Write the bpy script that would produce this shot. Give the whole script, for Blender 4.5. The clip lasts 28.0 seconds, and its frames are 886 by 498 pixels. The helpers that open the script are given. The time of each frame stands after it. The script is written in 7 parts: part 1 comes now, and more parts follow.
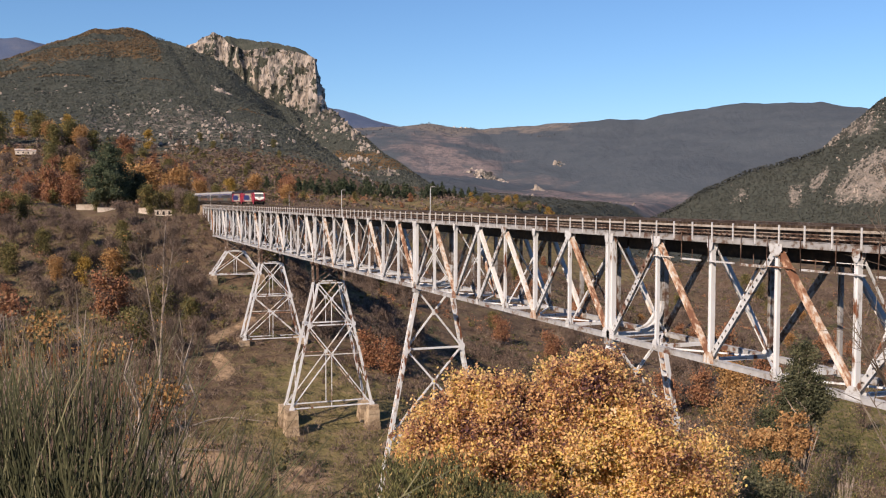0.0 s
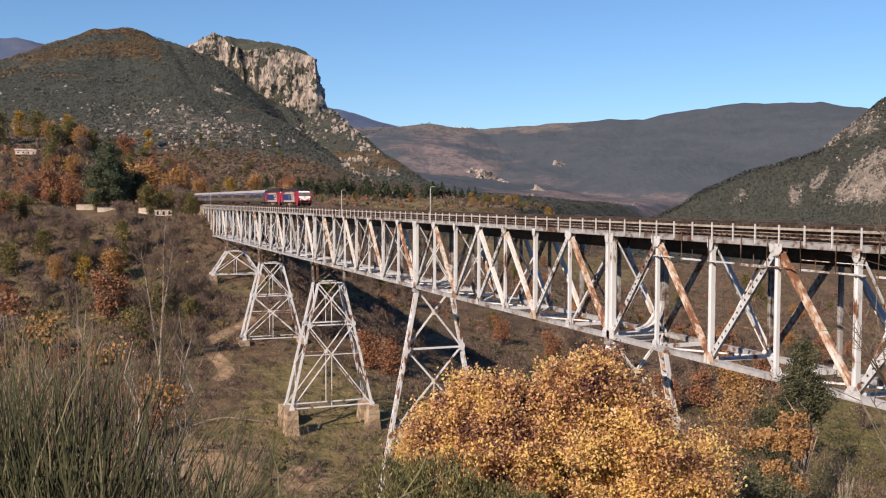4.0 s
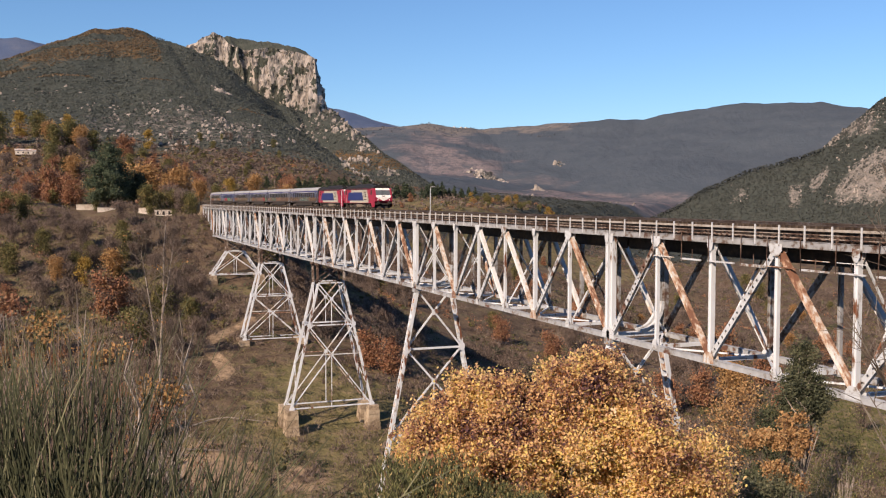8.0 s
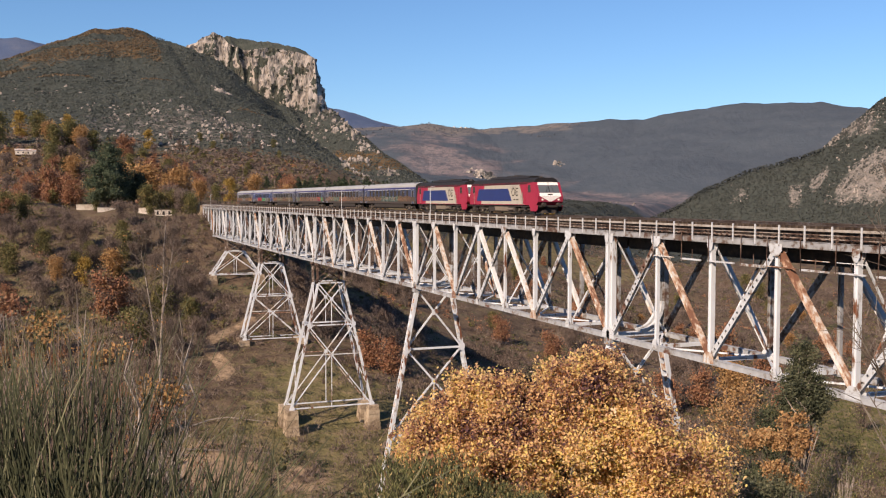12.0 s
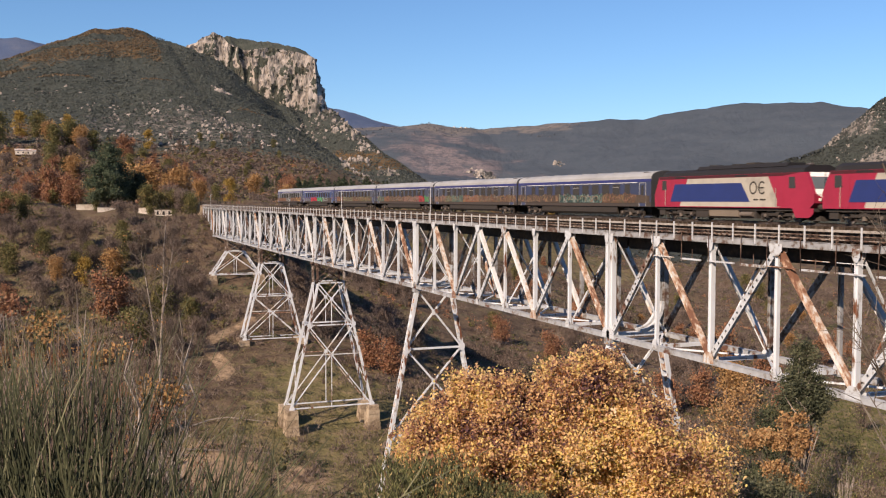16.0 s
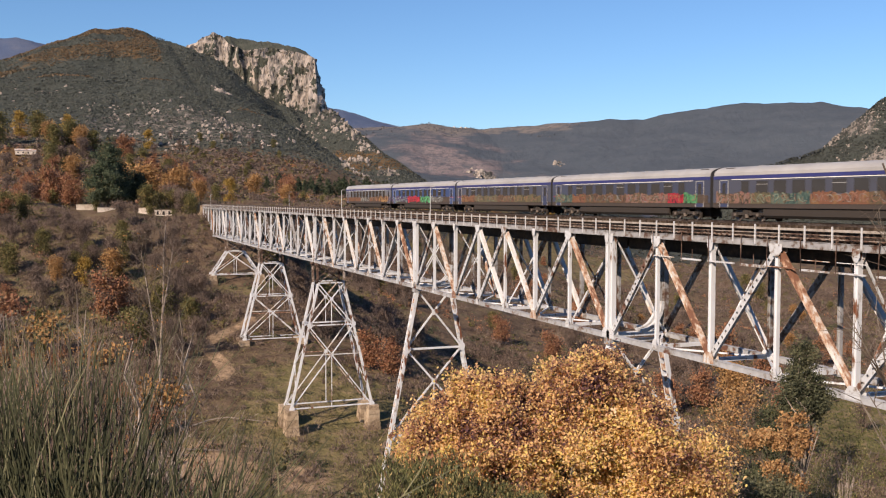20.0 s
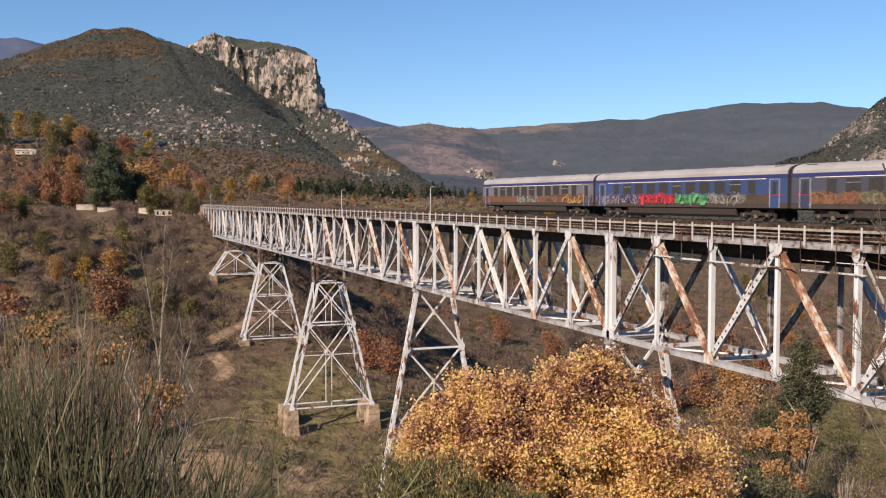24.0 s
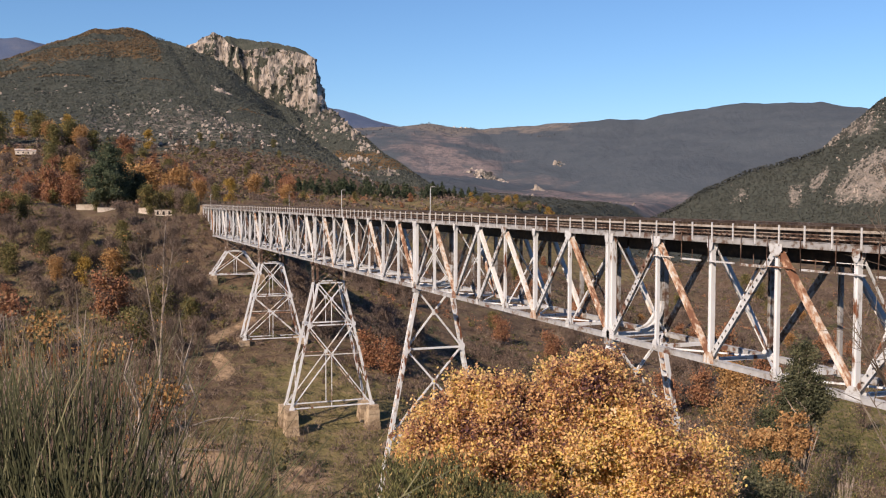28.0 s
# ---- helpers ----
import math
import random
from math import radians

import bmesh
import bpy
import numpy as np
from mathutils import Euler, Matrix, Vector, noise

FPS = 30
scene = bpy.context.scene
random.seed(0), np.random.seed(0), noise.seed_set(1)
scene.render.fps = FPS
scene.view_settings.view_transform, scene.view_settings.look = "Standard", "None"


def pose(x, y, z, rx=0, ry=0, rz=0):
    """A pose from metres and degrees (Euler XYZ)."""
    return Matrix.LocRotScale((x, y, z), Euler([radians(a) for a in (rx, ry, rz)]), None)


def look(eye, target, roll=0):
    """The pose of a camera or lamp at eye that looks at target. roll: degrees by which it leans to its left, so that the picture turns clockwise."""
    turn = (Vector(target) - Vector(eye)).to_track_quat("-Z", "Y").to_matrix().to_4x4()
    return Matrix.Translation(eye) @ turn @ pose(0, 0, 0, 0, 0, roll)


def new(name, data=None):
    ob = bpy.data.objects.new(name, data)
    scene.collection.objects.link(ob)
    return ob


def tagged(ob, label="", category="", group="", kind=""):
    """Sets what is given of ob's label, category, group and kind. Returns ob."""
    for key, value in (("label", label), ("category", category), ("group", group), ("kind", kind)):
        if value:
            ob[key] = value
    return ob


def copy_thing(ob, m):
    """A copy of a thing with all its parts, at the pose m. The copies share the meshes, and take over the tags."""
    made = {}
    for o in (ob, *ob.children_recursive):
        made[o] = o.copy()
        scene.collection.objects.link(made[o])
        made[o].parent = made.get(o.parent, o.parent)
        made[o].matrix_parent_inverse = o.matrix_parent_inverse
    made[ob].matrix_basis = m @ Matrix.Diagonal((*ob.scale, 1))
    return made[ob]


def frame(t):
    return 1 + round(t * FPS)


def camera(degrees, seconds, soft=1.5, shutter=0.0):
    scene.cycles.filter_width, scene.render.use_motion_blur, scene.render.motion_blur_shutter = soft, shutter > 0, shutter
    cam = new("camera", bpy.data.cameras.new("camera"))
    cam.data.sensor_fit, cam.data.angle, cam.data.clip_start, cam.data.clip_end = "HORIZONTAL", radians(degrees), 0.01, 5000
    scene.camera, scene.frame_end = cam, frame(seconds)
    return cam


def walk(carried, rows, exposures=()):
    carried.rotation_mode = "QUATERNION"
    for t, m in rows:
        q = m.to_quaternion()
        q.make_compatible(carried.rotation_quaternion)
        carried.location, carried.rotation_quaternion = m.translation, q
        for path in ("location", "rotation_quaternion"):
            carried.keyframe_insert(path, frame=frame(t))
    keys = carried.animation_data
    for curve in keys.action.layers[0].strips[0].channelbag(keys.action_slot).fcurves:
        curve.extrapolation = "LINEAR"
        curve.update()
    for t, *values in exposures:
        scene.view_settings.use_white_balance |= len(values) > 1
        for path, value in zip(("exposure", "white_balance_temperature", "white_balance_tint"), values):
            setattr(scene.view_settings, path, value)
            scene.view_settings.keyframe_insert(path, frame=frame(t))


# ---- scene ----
cam = camera(49.0, 28.0, soft=1.15, shutter=0.3)
EYE = (0.0, -47.07, 1.48)
VIEW = look(EYE, (-93.270, -11.360, -3.518), 0.127)
walk(cam, [(0.0, VIEW), (28.0, VIEW)])

# ---- light ----
SUN_AZ, SUN_EL = math.radians(-58.0), math.radians(33.0)   # the sun stands over the near side of the bridge
SUN_FROM = Vector((math.cos(SUN_AZ) * math.cos(SUN_EL), math.sin(SUN_AZ) * math.cos(SUN_EL), math.sin(SUN_EL)))
world = bpy.data.worlds.new("sky")
scene.world = world
world.use_nodes = True
wn = world.node_tree.nodes
sky = wn.new("ShaderNodeTexSky")
sky.sky_type = "NISHITA"
sky.sun_disc = False
sky.sun_elevation = SUN_EL
sky.sun_rotation = math.pi / 2 - SUN_AZ
sky.altitude = 400
sky.air_density = 1.0
sky.dust_density = 0.35
sky.ozone_density = 7.5
wn["Background"].inputs[1].default_value = 0.083
world.node_tree.links.new(sky.outputs[0], wn["Background"].inputs[0])
sun = new("sun", bpy.data.lights.new("sun", "SUN"))
sun.data.energy = 5.0
sun.data.angle = math.radians(0.53)
sun.data.color = (1.0, 0.78, 0.60)
sun.matrix_world = look(SUN_FROM * 300, (0, 0, 0))
scene.view_settings.exposure = 0.65


# ---- helpers for geometry ----
class Geo:
    """Vertices and faces of one mesh."""

    def __init__(self):
        self.v, self.f = [], []

    def add(self, pts, faces):
        n = len(self.v)
        self.v.extend(tuple(p) for p in pts)
        self.f.extend(tuple(i + n for i in f) for f in faces)
        return self

    def box(self, x0, y0, z0, x1, y1, z1):
        p = [(x0, y0, z0), (x1, y0, z0), (x1, y1, z0), (x0, y1, z0), (x0, y0, z1), (x1, y0, z1), (x1, y1, z1), (x0, y1, z1)]
        return self.add(p, BOX)

    def beam(self, a, b, w, h, side=(0, 1, 0), shift=(0, 0)):
        """A bar from a to b, w wide along side and h deep across it, shifted by (along side, across)."""
        a, b = Vector(a), Vector(b)
        d = (b - a).normalized()
        s = Vector(side)
        s = (s - d * s.dot(d)).normalized()
        u = d.cross(s)
        a, b = a + s * shift[0] + u * shift[1], b + s * shift[0] + u * shift[1]
        s, u = s * w / 2, u * h / 2
        return self.add([a - s - u, a + s - u, a + s + u, a - s + u, b - s - u, b + s - u, b + s + u, b - s + u], BOX)

    def tube(self, pts, radii, n=6):
        """A tapered tube through pts."""
        rings = []
        base = len(self.v)
        for i, p in enumerate(pts):
            p = Vector(p)
            q0, q1 = Vector(pts[max(i - 1, 0)]), Vector(pts[min(i + 1, len(pts) - 1)])
            d = (q1 - q0)
            d = d.normalized() if d.length > 1e-9 else Vector((0, 0, 1))
            s = d.cross(Vector((0.31, 0.93, 0.17))).normalized()
            u = d.cross(s)
            for k in range(n):
                c = 2 * math.pi * k / n
                self.v.append(tuple(p + (s * math.cos(c) + u * math.sin(c)) * radii[i]))
        for i in range(len(pts) - 1):
            for k in range(n):
                a, b = base + i * n + k, base + i * n + (k + 1) % n
                self.f.append((a, b, b + n, a + n))
        self.f.append(tuple(base + k for k in reversed(range(n))))
        self.f.append(tuple(base + (len(pts) - 1) * n + k for k in range(n)))
        return self

    def cyl(self, a, b, r, n=12, r2=None):
        return self.tube([a, b], [r, r if r2 is None else r2], n)

    def sweep(self, profile, x0, x1):
        """A closed (y, z) outline pushed from x0 to x1."""
        n = len(profile)
        pts = [(x0, y, z) for y, z in profile] + [(x1, y, z) for y, z in profile]
        faces = [(k, (k + 1) % n, (k + 1) % n + n, k + n) for k in range(n)]
        faces += [tuple(reversed(range(n))), tuple(range(n, 2 * n))]
        return self.add(pts, faces)

    def mesh(self, name, *mats, smooth=False):
        me = bpy.data.meshes.new(name)
        me.from_pydata(self.v, [], self.f)
        for m in mats:
            me.materials.append(m)
        if smooth:
            me.shade_smooth()
        me.update()
        return me


BOX = [(0, 3, 2, 1), (4, 5, 6, 7), (0, 1, 5, 4), (1, 2, 6, 5), (2, 3, 7, 6), (3, 0, 4, 7)]


def part(name, geo, material, parent, label="", at=None, smooth=False, kind=""):
    """Links a piece of geometry, or a mesh that is shared, as one object under a thing or part."""
    me = geo if isinstance(geo, bpy.types.Mesh) else geo.mesh(name, material, smooth=smooth)
    ob = new(name, me)
    ob.parent = parent
    if at is not None:
        ob.matrix_basis = at
    if label or kind:
        tagged(ob, label, kind=kind)
    return ob


def thing(name, label, category, group="", kind="", at=None):
    ob = new(name)
    ob.empty_display_size = 0.2
    if at is not None:
        ob.matrix_basis = at
    return tagged(ob, label, category, group, kind)


def solid(name, geo, material, label, category, group="", kind="", smooth=False, at=None):
    """A thing that is one mesh."""
    ob = new(name, geo if isinstance(geo, bpy.types.Mesh) else geo.mesh(name, material, smooth=smooth))
    if at is not None:
        ob.matrix_basis = at
    return tagged(ob, label, category, group, kind)


def rnd(a, b):
    return random.uniform(a, b)


# ---- materials ----
def material(name, colours, scale=1.0, rough=0.85, metal=0.0, bump=0.0, bump_scale=None, detail=6.0, coords="Object", spec=0.3, vary=0.0, island=False, stretch=(1, 1, 1), steps=None, trans=0.0):
    """A noise-mottled surface: colours run over a ramp by a fractal noise of that size (metres), a second coarser noise shifts it."""
    m = bpy.data.materials.new(name)
    m.use_nodes = True
    nt = m.node_tree
    n, ln = nt.nodes, nt.links
    bs = n["Principled BSDF"]
    bs.inputs["Roughness"].default_value = rough
    bs.inputs["Metallic"].default_value = metal
    bs.inputs["Specular IOR Level"].default_value = spec
    tc = n.new("ShaderNodeTexCoord")
    mp = n.new("ShaderNodeMapping")
    mp.inputs["Scale"].default_value = stretch
    ln.new(tc.outputs[coords], mp.inputs[0])
    fine = n.new("ShaderNodeTexNoise")
    fine.inputs["Scale"].default_value = 1.0 / scale
    fine.inputs["Detail"].default_value = detail
    fine.inputs["Roughness"].default_value = 0.62
    ln.new(mp.outputs[0], fine.inputs["Vector"])
    wide = n.new("ShaderNodeTexNoise")
    wide.inputs["Scale"].default_value = 0.17 / scale
    wide.inputs["Detail"].default_value = 3.0
    ln.new(mp.outputs[0], wide.inputs["Vector"])
    mix = n.new("ShaderNodeMath")
    mix.operation = "MULTIPLY_ADD"
    mix.inputs[1].default_value = 0.75
    ln.new(wide.outputs["Fac"], mix.inputs[0])
    half = n.new("ShaderNodeMath")
    half.operation = "MULTIPLY_ADD"
    half.inputs[1].default_value = 1.0
    half.inputs[2].default_value = -0.375
    ln.new(fine.outputs["Fac"], half.inputs[0])
    ln.new(half.outputs[0], mix.inputs[2])
    last = mix.outputs[0]
    if vary:
        add = n.new("ShaderNodeMath")
        add.operation = "MULTIPLY_ADD"
        add.inputs[1].default_value = vary
        if island:
            gi = n.new("ShaderNodeNewGeometry")
            ln.new(gi.outputs["Random Per Island"], add.inputs[0])
        else:
            oi = n.new("ShaderNodeObjectInfo")
            ln.new(oi.outputs["Random"], add.inputs[0])
        sh = n.new("ShaderNodeMath")
        sh.operation = "ADD"
        sh.inputs[1].default_value = -vary / 2
        ln.new(add.outputs[0], sh.inputs[0])
        ln.new(last, add.inputs[2])
        last = sh.outputs[0]
    ramp = n.new("ShaderNodeValToRGB")
    el = ramp.color_ramp.elements
    k = len(colours)
    steps = steps or [0.30 + 0.40 * i / max(k - 1, 1) for i in range(k)]
    el[0].position, el[0].color = steps[0], (*colours[0], 1)
    el[1].position, el[1].color = steps[-1], (*colours[-1], 1)
    for i in range(1, k - 1):
        e = el.new(steps[i])
        e.color = (*colours[i], 1)
    ln.new(last, ramp.inputs[0])
    ln.new(ramp.outputs[0], bs.inputs["Base Color"])
    if trans:
        tr = n.new("ShaderNodeBsdfTranslucent")
        ln.new(ramp.outputs[0], tr.inputs[0])
        ms = n.new("ShaderNodeMixShader")
        ms.inputs[0].default_value = trans
        ln.new(bs.outputs[0], ms.inputs[1])
        ln.new(tr.outputs[0], ms.inputs[2])
        ln.new(ms.outputs[0], n["Material Output"].inputs[0])
    if bump:
        bp = n.new("ShaderNodeBump")
        bp.inputs["Strength"].default_value = 1.0
        bp.inputs["Distance"].default_value = bump
        src = fine
        if bump_scale:
            src = n.new("ShaderNodeTexNoise")
            src.inputs["Scale"].default_value = 1.0 / bump_scale
            src.inputs["Detail"].default_value = 5.0
            ln.new(mp.outputs[0], src.inputs["Vector"])
        ln.new(src.outputs["Fac"], bp.inputs["Height"])
        ln.new(bp.outputs[0], bs.inputs["Normal"])
    return m


HILL = material("maquis", [(0.034, 0.040, 0.032), (0.044, 0.050, 0.040), (0.056, 0.060, 0.048), (0.085, 0.078, 0.062)], 14.0, 0.95, bump=3.0, bump_scale=5.0, detail=10)


def land_material():
    """The ground's cover: scrub, meadow, maquis, oak woods, far woods and far mountains, blended by where they grow with ragged edges."""
    m = bpy.data.materials.new("land_cover")
    m.use_nodes = True
    nt = m.node_tree
    n, ln = nt.nodes, nt.links
    bs = n["Principled BSDF"]
    bs.inputs["Roughness"].default_value = 0.95
    bs.inputs["Specular IOR Level"].default_value = 0.1
    tc = n.new("ShaderNodeTexCoord")

    def tex(size, detail=8.0, rough=0.62):
        t = n.new("ShaderNodeTexNoise")
        t.inputs["Scale"].default_value = 1.0 / size
        t.inputs["Detail"].default_value = detail
        t.inputs["Roughness"].default_value = rough
        ln.new(tc.outputs["Object"], t.inputs["Vector"])
        return t.outputs["Fac"]

    def ramp(fac, colours, lo=0.34, hi=0.66):
        r = n.new("ShaderNodeValToRGB")
        el = r.color_ramp.elements
        k = len(colours)
        el[0].position, el[0].color = lo, (*colours[0], 1)
        el[1].position, el[1].color = hi, (*colours[-1], 1)
        for i in range(1, k - 1):
            el.new(lo + (hi - lo) * i / (k - 1)).color = (*colours[i], 1)
        ln.new(fac, r.inputs[0])
        return r.outputs[0]
    base = ramp(tex(5.0, 10, 0.7), [(0.050, 0.036, 0.028), (0.098, 0.070, 0.050), (0.130, 0.098, 0.066), (0.095, 0.092, 0.044)])
    covers = (
        ("grass", 3.0, ramp(tex(4.0, 10, 0.7), [(0.092, 0.086, 0.042), (0.128, 0.114, 0.054), (0.170, 0.138, 0.076), (0.215, 0.165, 0.10)])),
        ("path", 0.8, ramp(tex(1.5), [(0.19, 0.135, 0.085), (0.26, 0.19, 0.125), (0.32, 0.235, 0.16)])),
        # a little haze blue is mixed into the hill colours
        ("hill", 14.0, ramp(tex(12.0, 11, 0.72), [(0.041, 0.048, 0.044), (0.047, 0.054, 0.048), (0.055, 0.060, 0.053), (0.092, 0.088, 0.077)], 0.34, 0.80)),
        ("scree", 7.0, ramp(tex(5.0, 10, 0.75), [(0.075, 0.075, 0.066), (0.145, 0.133, 0.121), (0.21, 0.187, 0.170), (0.10, 0.095, 0.082)], 0.36, 0.66)),
        ("oak", 18.0, ramp(tex(9.0, 10, 0.75), [(0.050, 0.045, 0.030), (0.095, 0.066, 0.038), (0.145, 0.088, 0.042), (0.120, 0.092, 0.054)])),
        # the last four covers have blue-grey distance haze put into their colours
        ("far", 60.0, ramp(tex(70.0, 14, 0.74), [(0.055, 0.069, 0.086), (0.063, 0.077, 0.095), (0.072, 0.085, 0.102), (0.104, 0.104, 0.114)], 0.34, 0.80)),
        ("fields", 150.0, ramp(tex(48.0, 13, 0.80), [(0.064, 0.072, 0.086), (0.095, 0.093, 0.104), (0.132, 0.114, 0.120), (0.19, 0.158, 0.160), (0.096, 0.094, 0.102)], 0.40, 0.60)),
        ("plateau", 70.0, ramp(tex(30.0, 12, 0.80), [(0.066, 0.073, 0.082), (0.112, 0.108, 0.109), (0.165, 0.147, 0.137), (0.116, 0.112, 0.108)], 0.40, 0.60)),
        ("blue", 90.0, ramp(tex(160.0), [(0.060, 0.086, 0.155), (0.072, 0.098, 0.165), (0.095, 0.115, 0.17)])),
    )
    col = base
    for name, size, c in covers:
        at = n.new("ShaderNodeAttribute")
        at.attribute_name = name
        rag = n.new("ShaderNodeMath")
        rag.operation = "MULTIPLY_ADD"
        rag.inputs[1].default_value = 1.6
        rag.inputs[2].default_value = -0.8
        ln.new(tex(size, 6.0), rag.inputs[0])
        ad = n.new("ShaderNodeMath")
        ad.operation = "ADD"
        ln.new(at.outputs["Fac"], ad.inputs[0])
        ln.new(rag.outputs[0], ad.inputs[1])
        ed = n.new("ShaderNodeMapRange")
        ed.interpolation_type = "SMOOTHSTEP"
        ed.inputs["From Min"].default_value = 0.32
        ed.inputs["From Max"].default_value = 0.68
        ln.new(ad.outputs[0], ed.inputs["Value"])
        gate = n.new("ShaderNodeMath")
        gate.operation = "MULTIPLY"
        few = n.new("ShaderNodeMath")
        few.operation = "MULTIPLY"
        few.use_clamp = True
        few.inputs[1].default_value = 4.0
        ln.new(at.outputs["Fac"], few.inputs[0])
        ln.new(ed.outputs[0], gate.inputs[0])
        ln.new(few.outputs[0], gate.inputs[1])
        mx = n.new("ShaderNodeMix")
        mx.data_type = "RGBA"
        ln.new(gate.outputs[0], mx.inputs[0])
        ln.new(col, mx.inputs[6])
        ln.new(c, mx.inputs[7])
        col = mx.outputs[2]
    ln.new(col, bs.inputs["Base Color"])
    b1 = n.new("ShaderNodeBump")
    b1.inputs["Distance"].default_value = 0.5
    ln.new(tex(1.3, 6), b1.inputs["Height"])
    b2 = n.new("ShaderNodeBump")
    b2.inputs["Distance"].default_value = 9.0
    b2.inputs["Strength"].default_value = 0.6
    ln.new(tex(16.0, 8), b2.inputs["Height"])
    ln.new(b1.outputs[0], b2.inputs["Normal"])
    ln.new(b2.outputs[0], bs.inputs["Normal"])
    return m


GROUND = land_material()
ROCK = material("limestone_cliff", [(0.060, 0.060, 0.056), (0.155, 0.143, 0.132), (0.27, 0.238, 0.21), (0.37, 0.325, 0.285)], 8.0, 0.9, bump=3.0, bump_scale=5.0, detail=11, stretch=(1, 1, 0.38), steps=[0.37, 0.44, 0.52, 0.67])
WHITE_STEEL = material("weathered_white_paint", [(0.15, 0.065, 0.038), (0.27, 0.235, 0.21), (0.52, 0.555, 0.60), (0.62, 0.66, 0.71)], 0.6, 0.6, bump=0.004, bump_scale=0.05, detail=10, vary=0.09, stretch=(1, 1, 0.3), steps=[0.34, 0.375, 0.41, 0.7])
# real stains on chords and near members; painted shade on far-side members
STAIN_SHADE_STEEL = material("stain_shade_white_paint", [(0.075, 0.040, 0.028), (0.145, 0.122, 0.108), (0.24, 0.245, 0.255), (0.32, 0.33, 0.35)], 0.55, 0.65, bump=0.004, bump_scale=0.05, detail=9, vary=0.12, steps=[0.34, 0.43, 0.50, 0.7])
RUSTY_STEEL = material("rusted_paint", [(0.17, 0.085, 0.055), (0.33, 0.21, 0.145), (0.44, 0.36, 0.295), (0.50, 0.49, 0.475), (0.55, 0.57, 0.59)], 0.45, 0.75, bump=0.006, bump_scale=0.06, detail=10, vary=0.34, stretch=(1, 1, 0.35), steps=[0.30, 0.385, 0.455, 0.515, 0.63])
GREY_STEEL = material("grey_white_paint", [(0.12, 0.06, 0.04), (0.25, 0.23, 0.21), (0.43, 0.455, 0.485), (0.52, 0.55, 0.59)], 0.6, 0.6, bump=0.004, bump_scale=0.05, detail=9, vary=0.12, steps=[0.31, 0.39, 0.46, 0.7])
CHORD_STEEL = material("dull_grey_paint", [(0.11, 0.055, 0.038), (0.20, 0.18, 0.165), (0.29, 0.305, 0.325), (0.37, 0.39, 0.42)], 0.6, 0.65, bump=0.004, bump_scale=0.05, detail=9, vary=0.12, steps=[0.31, 0.39, 0.46, 0.7])
NECK_STEEL = material("rust_brown_steel", [(0.035, 0.022, 0.018), (0.085, 0.052, 0.040), (0.17, 0.12, 0.095), (0.34, 0.32, 0.30)], 0.5, 0.8, bump=0.004, detail=9, vary=0.15, steps=[0.34, 0.44, 0.55, 0.68])
OLD_RAIL = material("brown_rusted_rail", [(0.030, 0.020, 0.016), (0.070, 0.044, 0.034), (0.14, 0.090, 0.068), (0.27, 0.235, 0.205)], 0.4, 0.8, bump=0.004, detail=9, vary=0.2, steps=[0.36, 0.46, 0.58, 0.70])
# near-black colour puts the shade under the deck into the steel
DECK_SHADE_STEEL = material("underdeck_shade_steel", [(0.012, 0.010, 0.009), (0.028, 0.022, 0.019), (0.062, 0.040, 0.029)], 0.5, 0.7, bump=0.004)
RAIL_PAINT = material("dull_rail_paint", [(0.12, 0.085, 0.066), (0.22, 0.190, 0.165), (0.31, 0.285, 0.26), (0.36, 0.34, 0.32)], 0.5, 0.7, bump=0.003, bump_scale=0.05, detail=9, steps=[0.28, 0.40, 0.52, 0.7])
TIMBER = material("creosoted_sleeper", [(0.025, 0.018, 0.013), (0.055, 0.040, 0.030), (0.11, 0.085, 0.065)], 0.35, 0.9, bump=0.008, vary=0.2)
RAIL = material("rail_steel", [(0.045, 0.030, 0.024), (0.085, 0.064, 0.054), (0.14, 0.12, 0.11)], 0.3, 0.5, metal=0.4)
MASONRY = material("pale_masonry", [(0.17, 0.125, 0.085), (0.30, 0.235, 0.165), (0.40, 0.325, 0.235)], 0.6, 0.9, bump=0.03, vary=0.25)
BARK = material("grey_bark", [(0.05, 0.04, 0.032), (0.11, 0.09, 0.072), (0.19, 0.165, 0.14)], 0.12, 0.9, bump=0.01)


# ---- the lie of the land ----
def smooth(a, b, x):
    t = np.clip((x - a) / (b - a), 0, 1)
    return t * t * (3 - 2 * t)


def lattice(seed):
    return np.random.RandomState(seed).rand(256, 256)


LATTICE = [lattice(s) for s in range(4)]


def value_noise(x, y, k=0):
    """Smooth noise in -1..1 with a cell of one metre."""
    xi, yi = np.floor(x).astype(int), np.floor(y).astype(int)
    fx, fy = x - xi, y - yi
    fx, fy = fx * fx * (3 - 2 * fx), fy * fy * (3 - 2 * fy)
    g = LATTICE[k]
    a, b = g[xi % 256, yi % 256], g[(xi + 1) % 256, yi % 256]
    c, d = g[xi % 256, (yi + 1) % 256], g[(xi + 1) % 256, (yi + 1) % 256]
    return (a + (b - a) * fx + (c - a) * fy + (a - b - c + d) * fx * fy) * 2 - 1


def fbm(x, y, size, octaves=5, k=0):
    out, amp = 0, 1.0
    for i in range(octaves):
        out = out + amp * value_noise(x / size + 17.3 * i, y / size - 9.1 * i, (k + i) % 4)
        size, amp = size * 0.5, amp * 0.5
    return out


